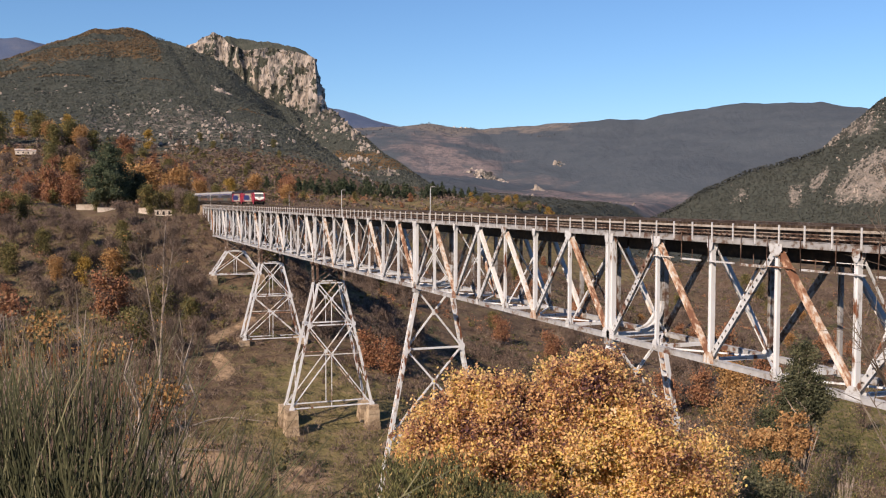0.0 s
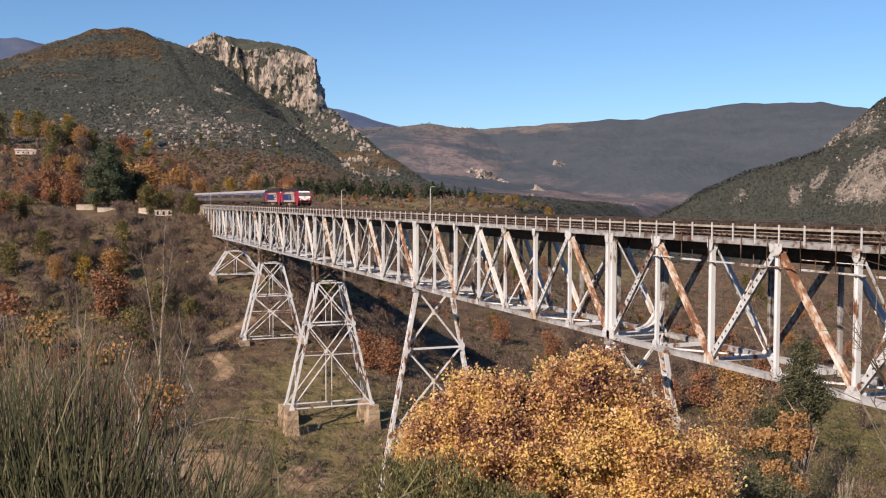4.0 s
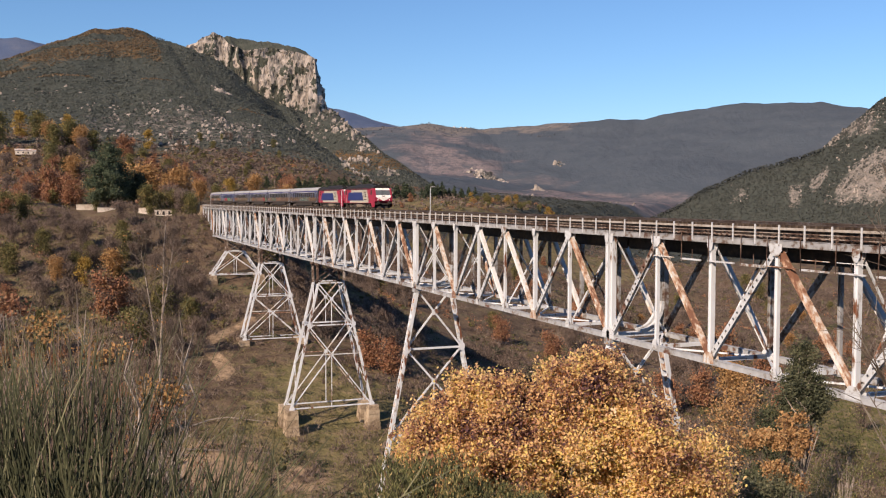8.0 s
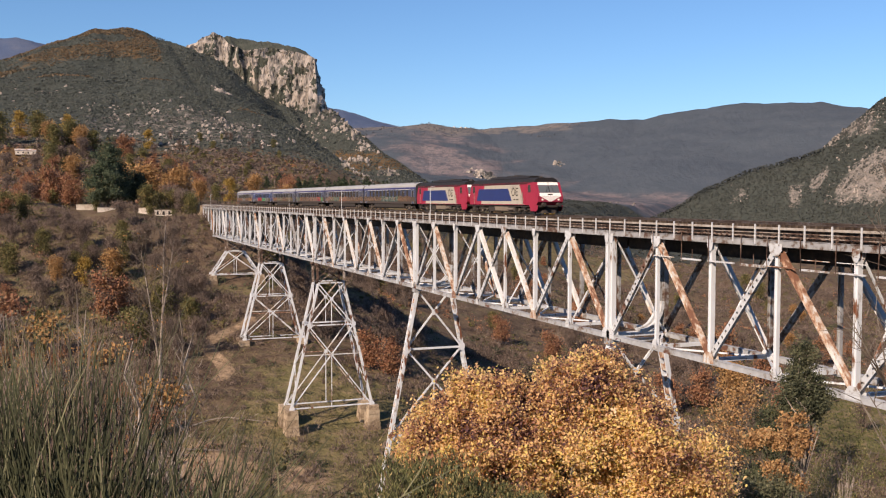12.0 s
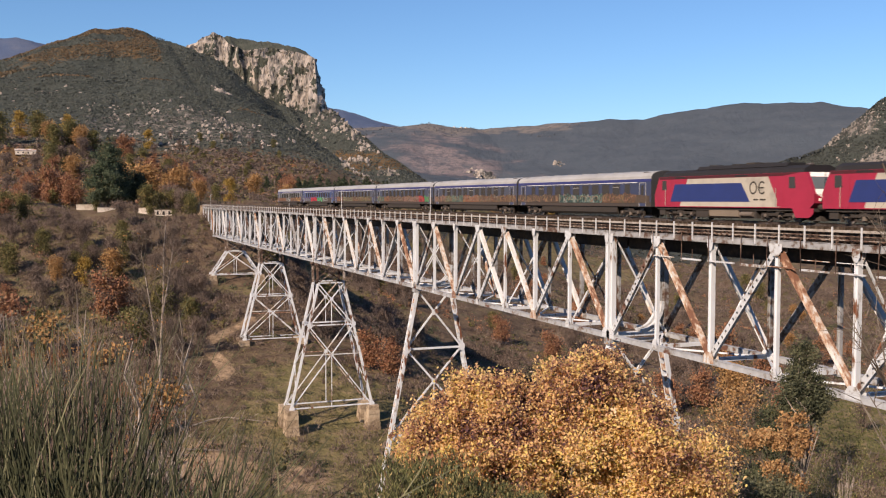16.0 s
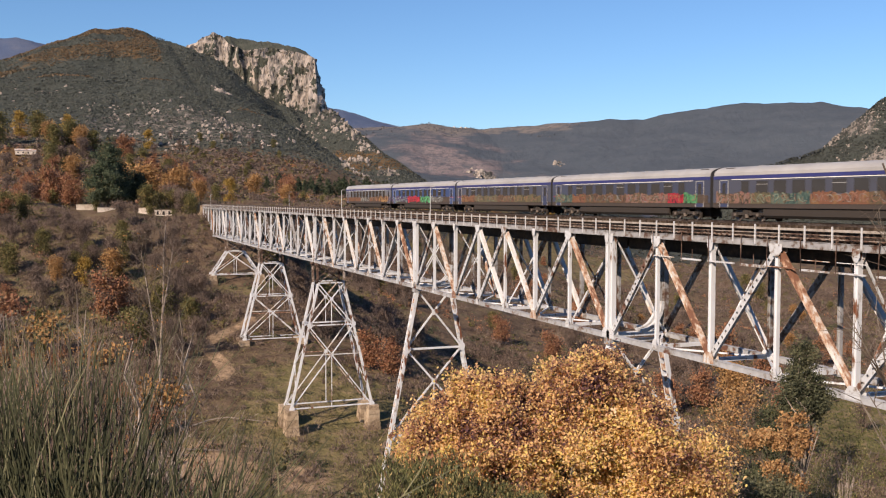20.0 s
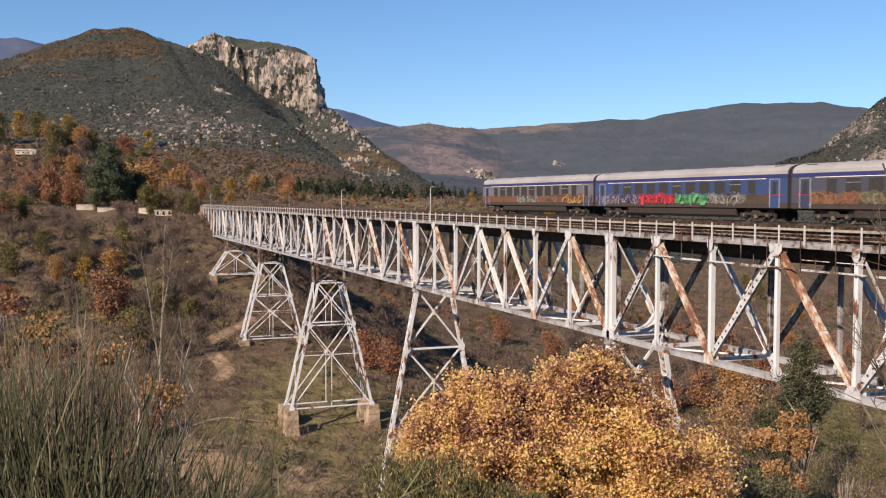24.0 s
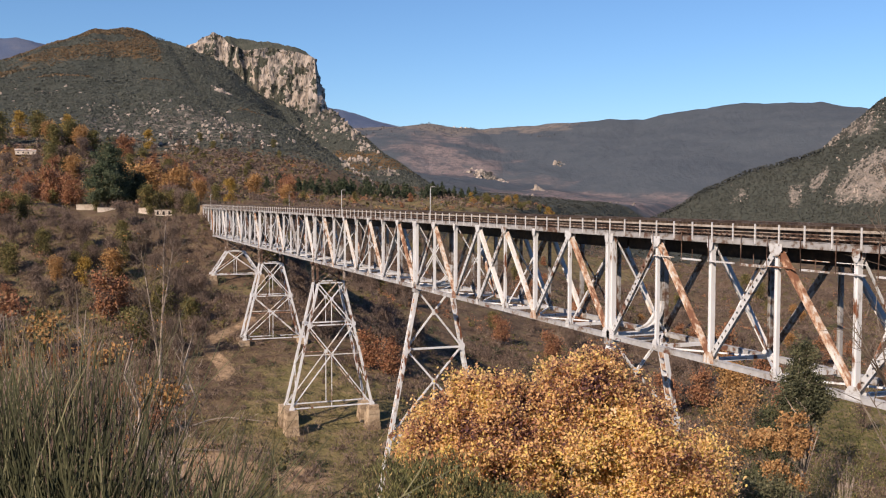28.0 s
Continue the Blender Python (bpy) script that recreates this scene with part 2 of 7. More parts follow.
TRACK = [(-262.0, -2.0), (-257.3, -5.5), (-253.2, -10.1), (-248.2, -14.6), (-244.3, -16.4), (-235.7, -15.9), (-229.4, -14.7), (-222.9, -14.3), (-218.7, -16.5)]

SCREES = [(-872, 784, 30, 0.75), (-856, 795, 40, 0.85), (-836, 798, 40, 0.85), (-926, 788, 20, 0.8), (-941, 768, 15, 0.75), (-932, 757, 14, 0.7), (-995, 726, 16, 0.6), (-918, 838, 24, 0.55), (-900, 836, 22, 0.5), (-900, 60, 130, 0.45), (-880, 0, 110, 0.40), (-965, 224, 50, 0.45), (-808, 187, 40, 0.45), (-765, 190, 30, 0.5), (-2470, 1026, 55, 0.9), (-2549, 1294, 45, 0.7), (-2896, 884, 60, 0.55), (-1600, 735, 30, 0.6), (-1824, 867, 26, 0.7)]

# ridge lines: crest points, fall towards the viewer's side, fall behind
LEFT_HILL = [(-1369, -224, 164), (-1415, -171, 182), (-1437, -132, 188), (-1449, -91, 180), (-1480, -55, 209), (-1495, -9, 242), (-1498, 30, 247), (-1486, 60, 243), (-1463, 98, 231), (-1420, 120, 212), (-1375, 157, 156), (-1339, 189, 136), (-1308, 222, 117), (-1275, 253, 105), (-1250, 276, 112), (-1172, 293, 62), (-1095, 305, 19), (-1041, 308, -10)]
FAR_RIDGE = [(-3490, 794, 227), (-3455, 929, 259), (-3424, 1032, 273), (-3400, 1105, 281), (-3371, 1187, 295), (-3348, 1249, 285), (-3300, 1366, 268), (-3258, 1461, 275), (-3221, 1539, 281), (-3168, 1641, 292), (-3094, 1774, 300), (-3063, 1826, 288), (-3026, 1885, 285), (-2982, 1951, 302), (-2904, 2063, 314), (-2828, 2164, 331), (-2762, 2246, 332), (-2665, 2358, 343), (-2623, 2404, 328), (-2571, 2458, 296), (-2443, 2597, 280)]
RIGHT_HILL = [(-1082, 655, -20), (-1065, 681, -6), (-1046, 709, 16), (-1011, 754, 39), (-978, 794, 53), (-960, 815, 59), (-947, 829, 66), (-938, 839, 82), (-930, 847, 83), (-923, 855, 92), (-915, 862, 105), (-905, 873, 124), (-850, 1010, 190), (-760, 1150, 210)]
BLUE_LEFT = [(-4619, -580, 649), (-4642, -320, 690), (-4645, -253, 704), (-4649, -117, 688), (-4648, 93, 610), (-4560, 600, 480)]
BLUE_RIGHT = [(-4500, 800, 500), (-4443, 1024, 455), (-4424, 1100, 434), (-4403, 1176, 395), (-4374, 1276, 362), (-4343, 1377, 345), (-4317, 1452, 320)]


def ridge(x, y, crest, fall, stretch=1.0, right=1.0, left=1.0):
    """Height that a crest line gives, falling off to both sides; stretch below 1 makes the fall along x gentler, right and left steepen it to either side."""
    best = np.full(x.shape, -1e4)
    for (ax, ay, az), (bx, by, bz) in zip(crest, crest[1:]):
        dx, dy = bx - ax, by - ay
        t = np.clip(((x - ax) * dx + (y - ay) * dy) / (dx * dx + dy * dy), 0, 1)
        w = y - ay - t * dy
        d = np.hypot((x - ax - t * dx) * stretch, np.where(w > 0, w * right, w * left))
        best = np.maximum(best, az + t * (bz - az) - fall * d)
    return best


def hills(x, y):
    return np.maximum(ridge(x, y, LEFT_HILL, 0.52, 0.55, 2.3), ridge(x, y, RIGHT_HILL, 0.68, 1.0, 1.0, 1.7))


def ground_height(x, y):
    x, y = np.asarray(x, float), np.asarray(y, float)
    # the far bank, which draws back beyond the bridge
    u = -x - 1.25 * np.maximum(y - 10, 0) + 0.12 * np.minimum(y + 20, 0)
    far = np.interp(u, [150, 186, 205, 245, 275, 302, 325, 342, 365, 440, 620, 930, 1330], [-45.5, -43, -40, -34, -28, -21.6, -13, -6, -3, -1.0, 9, 38, 70])
    floor = -46 + 0.012 * np.maximum(np.hypot(x, y) - 250, 0)
    # the near bank, on which the camera stands
    # unseen rise behind the camera, added to block low sky light
    sky_block_rise = 190 * smooth(70, 450, 0.55 * x - 0.83 * (y + 48) - 0.25 * np.maximum(-x, 0))
    near = np.interp(x - 0.9 * np.clip(y + 40, 0, 60), [-140, -110, -80, -48, -30, -14, -6, 4, 40, 400], [-46, -43, -33, -17.5, -10, -4.0, -1.6, -0.9, -0.7, 6])
    z = np.maximum(np.maximum(far, floor), near) + sky_block_rise * smooth(-160, -20, x)
    far_off = smooth(120, 500, np.hypot(x, y))
    z = z + fbm(x, y, 30, 5) * (0.35 + 2.2 * far_off) * smooth(6, 30, np.abs(y) + 30 * smooth(-350, -320, x) * smooth(0, -20, x)) + fbm(x, y, 4, 3, 2) * 0.12
    hill = hills(x, y)
    hill = hill + fbm(x, y, 190, 6, 1) * 12 * smooth(0, 60, hill)
    ridges = np.maximum(ridge(x, y, FAR_RIDGE, 0.26), np.maximum(ridge(x, y, BLUE_LEFT, 0.35), ridge(x, y, BLUE_RIGHT, 0.3)))
    ridges = ridges + fbm(x, y, 420, 7, 3) * 20 * smooth(0, 100, ridges)
    soft = 10.0
    top = np.maximum(hill, ridges)
    k = np.clip(0.5 + 0.5 * (top - z) / soft, 0, 1)
    return z * (1 - k) + top * k + soft * k * (1 - k)


def gz(x, y):
    return float(ground_height(np.array([x]), np.array([y]))[0])


def build_ground():
    """One sheet, fine near the viaduct and coarse towards the horizon."""
    ang = np.concatenate([np.linspace(math.radians(128), math.radians(188), 620), np.linspace(math.radians(188), math.radians(488), 120)[1:-1]])
    rad = np.concatenate([[0.0], np.geomspace(2.0, 150, 110), np.linspace(152, 300, 100), np.geomspace(304, 700, 60), np.geomspace(710, 4900, 210)])
    A, R = np.meshgrid(ang, rad)
    x, y = np.cos(A) * R, -48 + np.sin(A) * R
    z = ground_height(x, y)
    nr, na = A.shape
    v = np.stack([x, y, z], -1).reshape(-1, 3)
    i = np.arange(nr - 1)[:, None] * na
    j = np.arange(na)[None, :]
    jn = (j + 1) % na
    f = np.stack([i + j, i + na + j, i + na + jn, i + jn], -1).reshape(-1, 4)
    me = bpy.data.meshes.new("ground")
    me.from_pydata(v.tolist(), [], f.tolist())
    me.materials.append(GROUND)
    cx, cy, cz = v[:, 0], v[:, 1], v[:, 2]
    top = hills(cx, cy)
    d = np.hypot(cx, cy)
    up = smooth(-32, -14, top - cz) * smooth(770, 870, d)
    grass = np.clip(0.24 + 0.5 * fbm(cx, cy, 26, 4, 1), 0, 1) * (1 - 0.35 * smooth(-30, -8, cz))
    grass = grass * (1 - 0.6 * smooth(45, 80, cy))
    grass = np.maximum(grass, smooth(0.0, 0.5, fbm(cx, cy, 55, 3, 2) + 0.3) * smooth(-33, -38, cz) * smooth(-240, -215, cx) * smooth(60, 30, cy) * 0.9)
    grass = np.maximum(grass, 0.62 * smooth(-760, -720, cx) * smooth(-430, -470, cx) * smooth(70, 120, cy) * smooth(300, 250, cy) * smooth(12, 6, cz))
    grass = grass + 0.4 * smooth(-348, -335, cx) * smooth(-250, -275, cx) * smooth(-15, -35, cy)
    grass = np.maximum(grass, 0.95 * smooth(34, 16, np.hypot((cx + 150) * 0.8, cy - 112)))
    oak = up * smooth(480, 400, cy) * np.maximum(smooth(0.25, 0.8, fbm(cx, cy, 150, 4, 2)) * smooth(130, 70, cz), 0.62 * smooth(90, 30, cy) * smooth(130, 175, cz) * smooth(-0.4, 0.5, fbm(cx, cy, 70, 5, 3)))
    oak = np.maximum(oak, 0.75 * smooth(480, 700, d) * (1 - up) * smooth(1500, 1000, d) * smooth(-0.3, 0.5, fbm(cx, cy, 120, 4, 0)) * smooth(330, 200, cy))
    side = np.arctan2(cy + 47, -cx)
    up = np.maximum(up, 0.85 * smooth(0.40, 0.45, side) * smooth(620, 720, d) * smooth(1450, 1250, d))
    # with distance the covers coloured for haze take over
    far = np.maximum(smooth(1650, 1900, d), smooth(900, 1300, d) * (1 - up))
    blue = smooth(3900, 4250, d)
    # farmed and eroded land on the far mountain, a stony plateau on its crest and brown ground in the valley's bend
    bearing = side + 0.045 * fbm(cx, cy, 500, 4, 1)
    open_land = smooth(0.53, 0.46, bearing)
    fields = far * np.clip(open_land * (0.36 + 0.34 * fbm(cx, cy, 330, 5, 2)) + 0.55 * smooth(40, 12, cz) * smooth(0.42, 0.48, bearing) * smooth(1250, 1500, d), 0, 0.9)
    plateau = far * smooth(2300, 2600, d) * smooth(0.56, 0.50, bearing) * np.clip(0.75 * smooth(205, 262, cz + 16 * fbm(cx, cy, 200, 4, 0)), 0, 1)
    path = np.full(len(v), 99.0)
    for (ax, ay), (bx, by) in zip(TRACK, TRACK[1:]):
        t = np.clip(((cx - ax) * (bx - ax) + (cy - ay) * (by - ay)) / ((bx - ax) ** 2 + (by - ay) ** 2), 0, 1)
        path = np.minimum(path, np.hypot(cx - ax - t * (bx - ax), cy - ay - t * (by - ay)))
    earth = np.minimum(np.hypot((cx + 167) / 1.7, cy + 25.5), np.hypot((cx + 158) / 1.2, cy + 12) + 3)
    path = np.minimum(path, earth * 0.22)
    scree = np.zeros(len(v))
    for sx, sy, sr, sw in SCREES:
        scree = np.maximum(scree, sw * smooth(1.0, 0.25, np.hypot(cx - sx, cy - sy) / sr))
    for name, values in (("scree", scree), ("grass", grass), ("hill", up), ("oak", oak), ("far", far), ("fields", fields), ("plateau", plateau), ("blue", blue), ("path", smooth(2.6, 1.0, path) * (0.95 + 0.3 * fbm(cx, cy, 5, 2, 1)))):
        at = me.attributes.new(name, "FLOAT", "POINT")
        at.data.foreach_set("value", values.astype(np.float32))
    me.shade_smooth()
    me.update()
    return tagged(new("ground", me), "valley of brown scrub, dry grass and wooded hills", "ground", kind="structure")


build_ground()


def build_cliff():
    """The limestone wall on the shoulder of the hill, with its scrubby flat top."""
    # x, y, top of the rock, foot of the rock, rise of the scrubby cap behind it
    rim = [(-1436, 104, 217, 205, 0), (-1427, 116, 222, 203, 0), (-1419, 131, 230, 194, 0), (-1407, 142, 237, 182, 0), (-1398, 154, 230, 172, 4), (-1390, 167, 217, 164, 20), (-1380, 189, 210, 146, 22), (-1364, 210, 214, 124, 16), (-1346, 230, 210, 100, 15), (-1329, 250, 203, 84, 15), (-1315, 262, 197, 72, 15), (-1308, 267, 193, 68, 9), (-1322, 272, 186, 66, 2), (-1358, 276, 176, 70, 0), (-1426, 268, 172, 78, 0)]
    nu, nv, nc = 330, 70, 14
    t = np.linspace(0, len(rim) - 1, nu)
    k = np.arange(len(rim))
    rx, ry, top, low, cap = (np.interp(t, k, [p[i] for p in rim]) for i in range(5))
    dx, dy = np.gradient(rx), np.gradient(ry)
    ln = np.hypot(dx, dy)
    nx, ny = dy / ln, -dx / ln
    s = np.cumsum(ln)
    soften = np.ones(19) / 19
    nx, ny = (np.convolve(np.pad(c, 9, "edge"), soften, "valid") for c in (nx, ny))
    w = np.linspace(0, 1, nv)
    S, W = np.meshgrid(s, w)
    Z = low + (top - low) * W - 8 * (1 - W)
    bulge = (14 * (1 - W) ** 1.5 * (1 + 1.5 * smooth(0.45, 0.65, S / s[-1])) + fbm(S, Z * 0.40, 30, 6, 1) * 6.0 + np.abs(fbm(S + Z * 0.2, Z * 0.28, 14, 5, 2)) * -10.0 + fbm(S, Z * 0.9, 10, 5, 3) * 1.6)
    X, Y = rx + nx * bulge, ry + ny * bulge
    Z = Z + fbm(S, S * 0, 14, 4, 0) * 2.2 * W
    v = np.stack([X, Y, Z], -1)
    back = np.linspace(0.02, 1, nc)[:, None] ** 1.4 * 130
    edge = np.stack([X[-1], Y[-1], Z[-1]])
    even = np.stack([np.convolve(np.pad(c, 12, "edge"), np.ones(25) / 25, "valid") for c in edge])
    EX, EY, EZ = edge[:, None, :] + (even - edge)[:, None, :] * smooth(0, 14, back)[None]
    CX, CY = EX - back, EY + back * (0.06 - 0.16 * s / s[-1])
    CZ = EZ + (cap + 3) * smooth(0, 60, back) - 0.003 * np.maximum(back - 80, 0) ** 2 + fbm(CX, CY, 9, 4, 2) * 1.2 * smooth(0, 12, back)
    v = np.concatenate([v, np.stack([CX, CY, CZ], -1)], 0)
    rows = nv + nc
    i = np.arange(rows - 1)[:, None] * nu
    j = np.arange(nu - 1)[None, :]
    f = np.stack([i + j, i + j + 1, i + nu + j + 1, i + nu + j], -1).reshape(-1, 4)
    me = bpy.data.meshes.new("cliff")
    me.from_pydata(v.reshape(-1, 3).tolist(), [], f.tolist())
    me.materials.append(ROCK)
    me.materials.append(HILL)
    c = v.reshape(-1, 3)[f].mean(1)
    fs = fbm(c[:, 0] + c[:, 1], c[:, 2] * 0.6, 9, 5, 2)
    row = np.repeat(np.arange(rows - 1), nu - 1)
    col = np.tile(np.arange(nu - 1), rows - 1)
    green = (row > nv + 1) | (fs + fbm(c[:, 0] - c[:, 1], c[:, 2], 5, 3, 1) * 0.6 + 1.05 * np.maximum(1 - row / nv - 0.12, 0) + 0.22 * np.sin(col / nu * 9 + 4.0) > 0.42)
    me.polygons.foreach_set("material_index", green.astype(np.int32))
    me.update()
    return tagged(new("cliff", me), "pale limestone cliff with scrub on its ledges", "cliff", kind="structure")


build_cliff()

# ---- the viaduct ----
TOWERS = [-356.0, -301.8, -244.7, -185.85, -126.4, -74.5, -16.9, 38.0]
PANELS = [8, 8, 8, 8, 7, 8, 7]
HALF, Z_TOP, Z_LOW = 2.71, -1.36, -10.45     # trusses to each side of the track; centres of their chords
Y_AXIS = (0, 1, 0)


def box_member(a, b, w, h):
    """Two channels with a slot between them, as one bar."""
    g = Geo()
    g.beam(a, b, w, h * 0.16, Y_AXIS, (0, h * 0.42))
    g.beam(a, b, w, h * 0.16, Y_AXIS, (0, -h * 0.42))
    g.beam(a, b, w * 0.5, h * 0.7, Y_AXIS)
    return g


def laced_member(a, b, w, h, near):
    """Four corner angles tied by batten plates, as one bar."""
    g = Geo()
    t = 0.12
    for sy in (-1, 1):
        for sh in (-1, 1):
            g.beam(a, b, t, t, Y_AXIS, (sy * (w - t) / 2, sh * (h - t) / 2))
    a, b = Vector(a), Vector(b)
    n = max(4, int((b - a).length / (0.62 if near else 0.95)))
    for i in range(n):
        p, q = a.lerp(b, i / n), a.lerp(b, (i + 0.74) / n)
        for sy in (-1, 1):
            g.beam(p, q, 0.016, h * 0.98, Y_AXIS, (sy * (w / 2 - 0.01), 0))
        for sh in (-1, 1):
            g.beam(p, q, w * 0.98, 0.016, Y_AXIS, (0, sh * (h / 2 - 0.01)))
    return g


def truss_span(x0, x1, panels, close):
    span = thing("truss_span", "white painted riveted steel deck truss with rusty diagonals", "bridge truss", "truss spans of the viaduct")
    x0, x1 = x0 + 0.16, x1 - 0.16
    step = (x1 - x0) / panels
    xs = [x0 + step * i for i in range(panels + 1)]
    xs[0], xs[-1] = xs[0] + 0.22, xs[-1] - 0.22
    for sy in (-1, 1):
        y = sy * HALF
        for name, z, h in (("top_chord", Z_TOP, 0.46), ("bottom_chord", Z_LOW, 0.44)):
            g = Geo()
            for fy in (-0.19, 0.19):
                g.beam((x0, y + fy, z), (x1, y + fy, z), 0.05, h)
            g.beam((x0, y, z + h / 2 - 0.02), (x1, y, z + h / 2 - 0.02), 0.50, 0.035)
            if name == "bottom_chord":
                for i in range(panels * 6):
                    xa = x0 + (x1 - x0) * i / (panels * 6)
                    g.beam((xa, y, z - h / 2 + 0.01), (xa + step / 9, y, z - h / 2 + 0.01), 0.40, 0.02)
            part(name, g, CHORD_STEEL if name == "bottom_chord" else STAIN_SHADE_STEEL, span)
        for i, x in enumerate(xs):
            up_node = i % 2 == 1 if i < panels / 2 else (panels - i) % 2 == 1
            tall = (0.42, 0.42) if i in (0, panels) else (0.28, 0.28) if up_node else (0.37, 0.33)
            # far posts take the darker paint in place of shade under the deck
            part("vertical_post", box_member((x, y, Z_LOW + 0.1), (x, y, Z_TOP - 0.2), tall[0], tall[1]), WHITE_STEEL if sy < 0 else STAIN_SHADE_STEEL, span)
            for z, big in ((Z_TOP - 0.42, up_node), (Z_LOW + 0.28, not up_node)):
                r = 0.62 if big else 0.32
                for fy in (-0.235, 0.235):
                    g = Geo()
                    cut = 0.55 if z > -5 else -0.55
                    pts = [(x - r, y + fy, z + cut * 0.75), (x + r, y + fy, z + cut * 0.75), (x + r, y + fy, z - cut * 0.15), (x + r * 0.45, y + fy, z - cut * 0.8), (x - r * 0.45, y + fy, z - cut * 0.8), (x - r, y + fy, z - cut * 0.15)]
                    n = len(pts)
                    both = [(px, py - 0.012, pz) for px, py, pz in pts] + [(px, py + 0.012, pz) for px, py, pz in pts]
                    g.add(both, [tuple(range(n)), tuple(reversed(range(n, 2 * n)))] + [(k, k + n, (k + 1) % n + n, (k + 1) % n) for k in range(n)])
                    part("gusset_plate", g, RUSTY_STEEL if (i % 3 == 2 and z < -5) else GREY_STEEL, span)
        for i in range(panels):
            a, b = xs[i], xs[i + 1]
            mid = panels % 2 == 1 and i == panels // 2
            ups = []
            if mid:
                ups = [True, False]
            elif i < panels / 2:
                ups = [i % 2 == 1]
            else:
                ups = [(panels - 1 - i) % 2 == 0]
            for falls in ups:
                za, zb = (Z_TOP - 0.3, Z_LOW + 0.25) if falls else (Z_LOW + 0.25, Z_TOP - 0.3)
                d = 0.42 / math.hypot(b - a, 8.5)
                pa, pb = (a + (b - a) * d, y, za + (zb - za) * d), (b - (b - a) * d, y, zb - (zb - za) * d)
                if falls:
                    rusty = close or i % 4 == 3
                    part("diagonal", box_member(pa, pb, 0.40, 0.36), RUSTY_STEEL if rusty else STAIN_SHADE_STEEL, span, "rust-streaked steel diagonal" if rusty else "grimy white steel diagonal")
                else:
                    # far laced members carry the same shade in their colour
                    part("diagonal", laced_member(pa, pb, 0.24, 0.46, close), GREY_STEEL if sy < 0 else STAIN_SHADE_STEEL, span, "laced steel diagonal with grey-white paint")
    for i, x in enumerate(xs):
        part("cross_beam", Geo().beam((x, -HALF + 0.2, Z_TOP - 0.1), (x, HALF - 0.2, Z_TOP - 0.1), 0.22, 0.62, (1, 0, 0)), DECK_SHADE_STEEL, span)
        part("lower_cross_beam", Geo().beam((x, -HALF + 0.2, Z_LOW + 0.1), (x, HALF - 0.2, Z_LOW + 0.1), 0.26, 0.30, (1, 0, 0)), WHITE_STEEL, span)
        if i in (0, panels):
            arc = [(x, HALF - 0.3 - 2.2 * (1 - math.cos(a)), Z_LOW + 0.35 + 2.6 * (1 - math.sin(a))) for a in [math.pi / 2 * k / 5 for k in range(6)]]
            g = Geo()
            for p, q in zip(arc, arc[1:]):
                g.beam(p, q, 0.36, 0.30, (1, 0, 0))
            part("portal_knee", g, GREY_STEEL, span, "curved knee of the end frame")
        if i % 2 == 0:
            g = Geo()
            g.beam((x, -HALF + 0.25, Z_LOW + 0.4), (x, HALF - 0.25, Z_TOP - 0.5), 0.12, 0.12, (1, 0, 0))
            g.beam((x + 0.06, HALF - 0.25, Z_LOW + 0.4), (x + 0.06, -HALF + 0.25, Z_TOP - 0.5), 0.12, 0.12, (1, 0, 0))
            part("sway_brace", g, WHITE_STEEL, span)
    for i in range(panels):
        sgn = 1 if i % 2 else -1
        part("lateral_brace", Geo().beam((xs[i], -sgn * (HALF - 0.2), Z_LOW + 0.02), (xs[i + 1], sgn * (HALF - 0.2), Z_LOW + 0.02), 0.18, 0.12), WHITE_STEEL, span)
        part("lateral_brace", Geo().beam((xs[i], -sgn * (HALF - 0.2), Z_TOP - 0.15), (xs[i + 1], sgn * (HALF - 0.2), Z_TOP - 0.15), 0.16, 0.12), DECK_SHADE_STEEL, span)
    # deep dark webs draw the band of shade below the top chord
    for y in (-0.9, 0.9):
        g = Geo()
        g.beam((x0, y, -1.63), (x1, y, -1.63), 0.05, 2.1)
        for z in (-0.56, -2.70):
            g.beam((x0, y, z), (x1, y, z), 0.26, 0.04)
        part("stringer", g, DECK_SHADE_STEEL, span)
    return span


for i in range(len(TOWERS) - 1):
    truss_span(TOWERS[i], TOWERS[i + 1], PANELS[i], i >= 3)


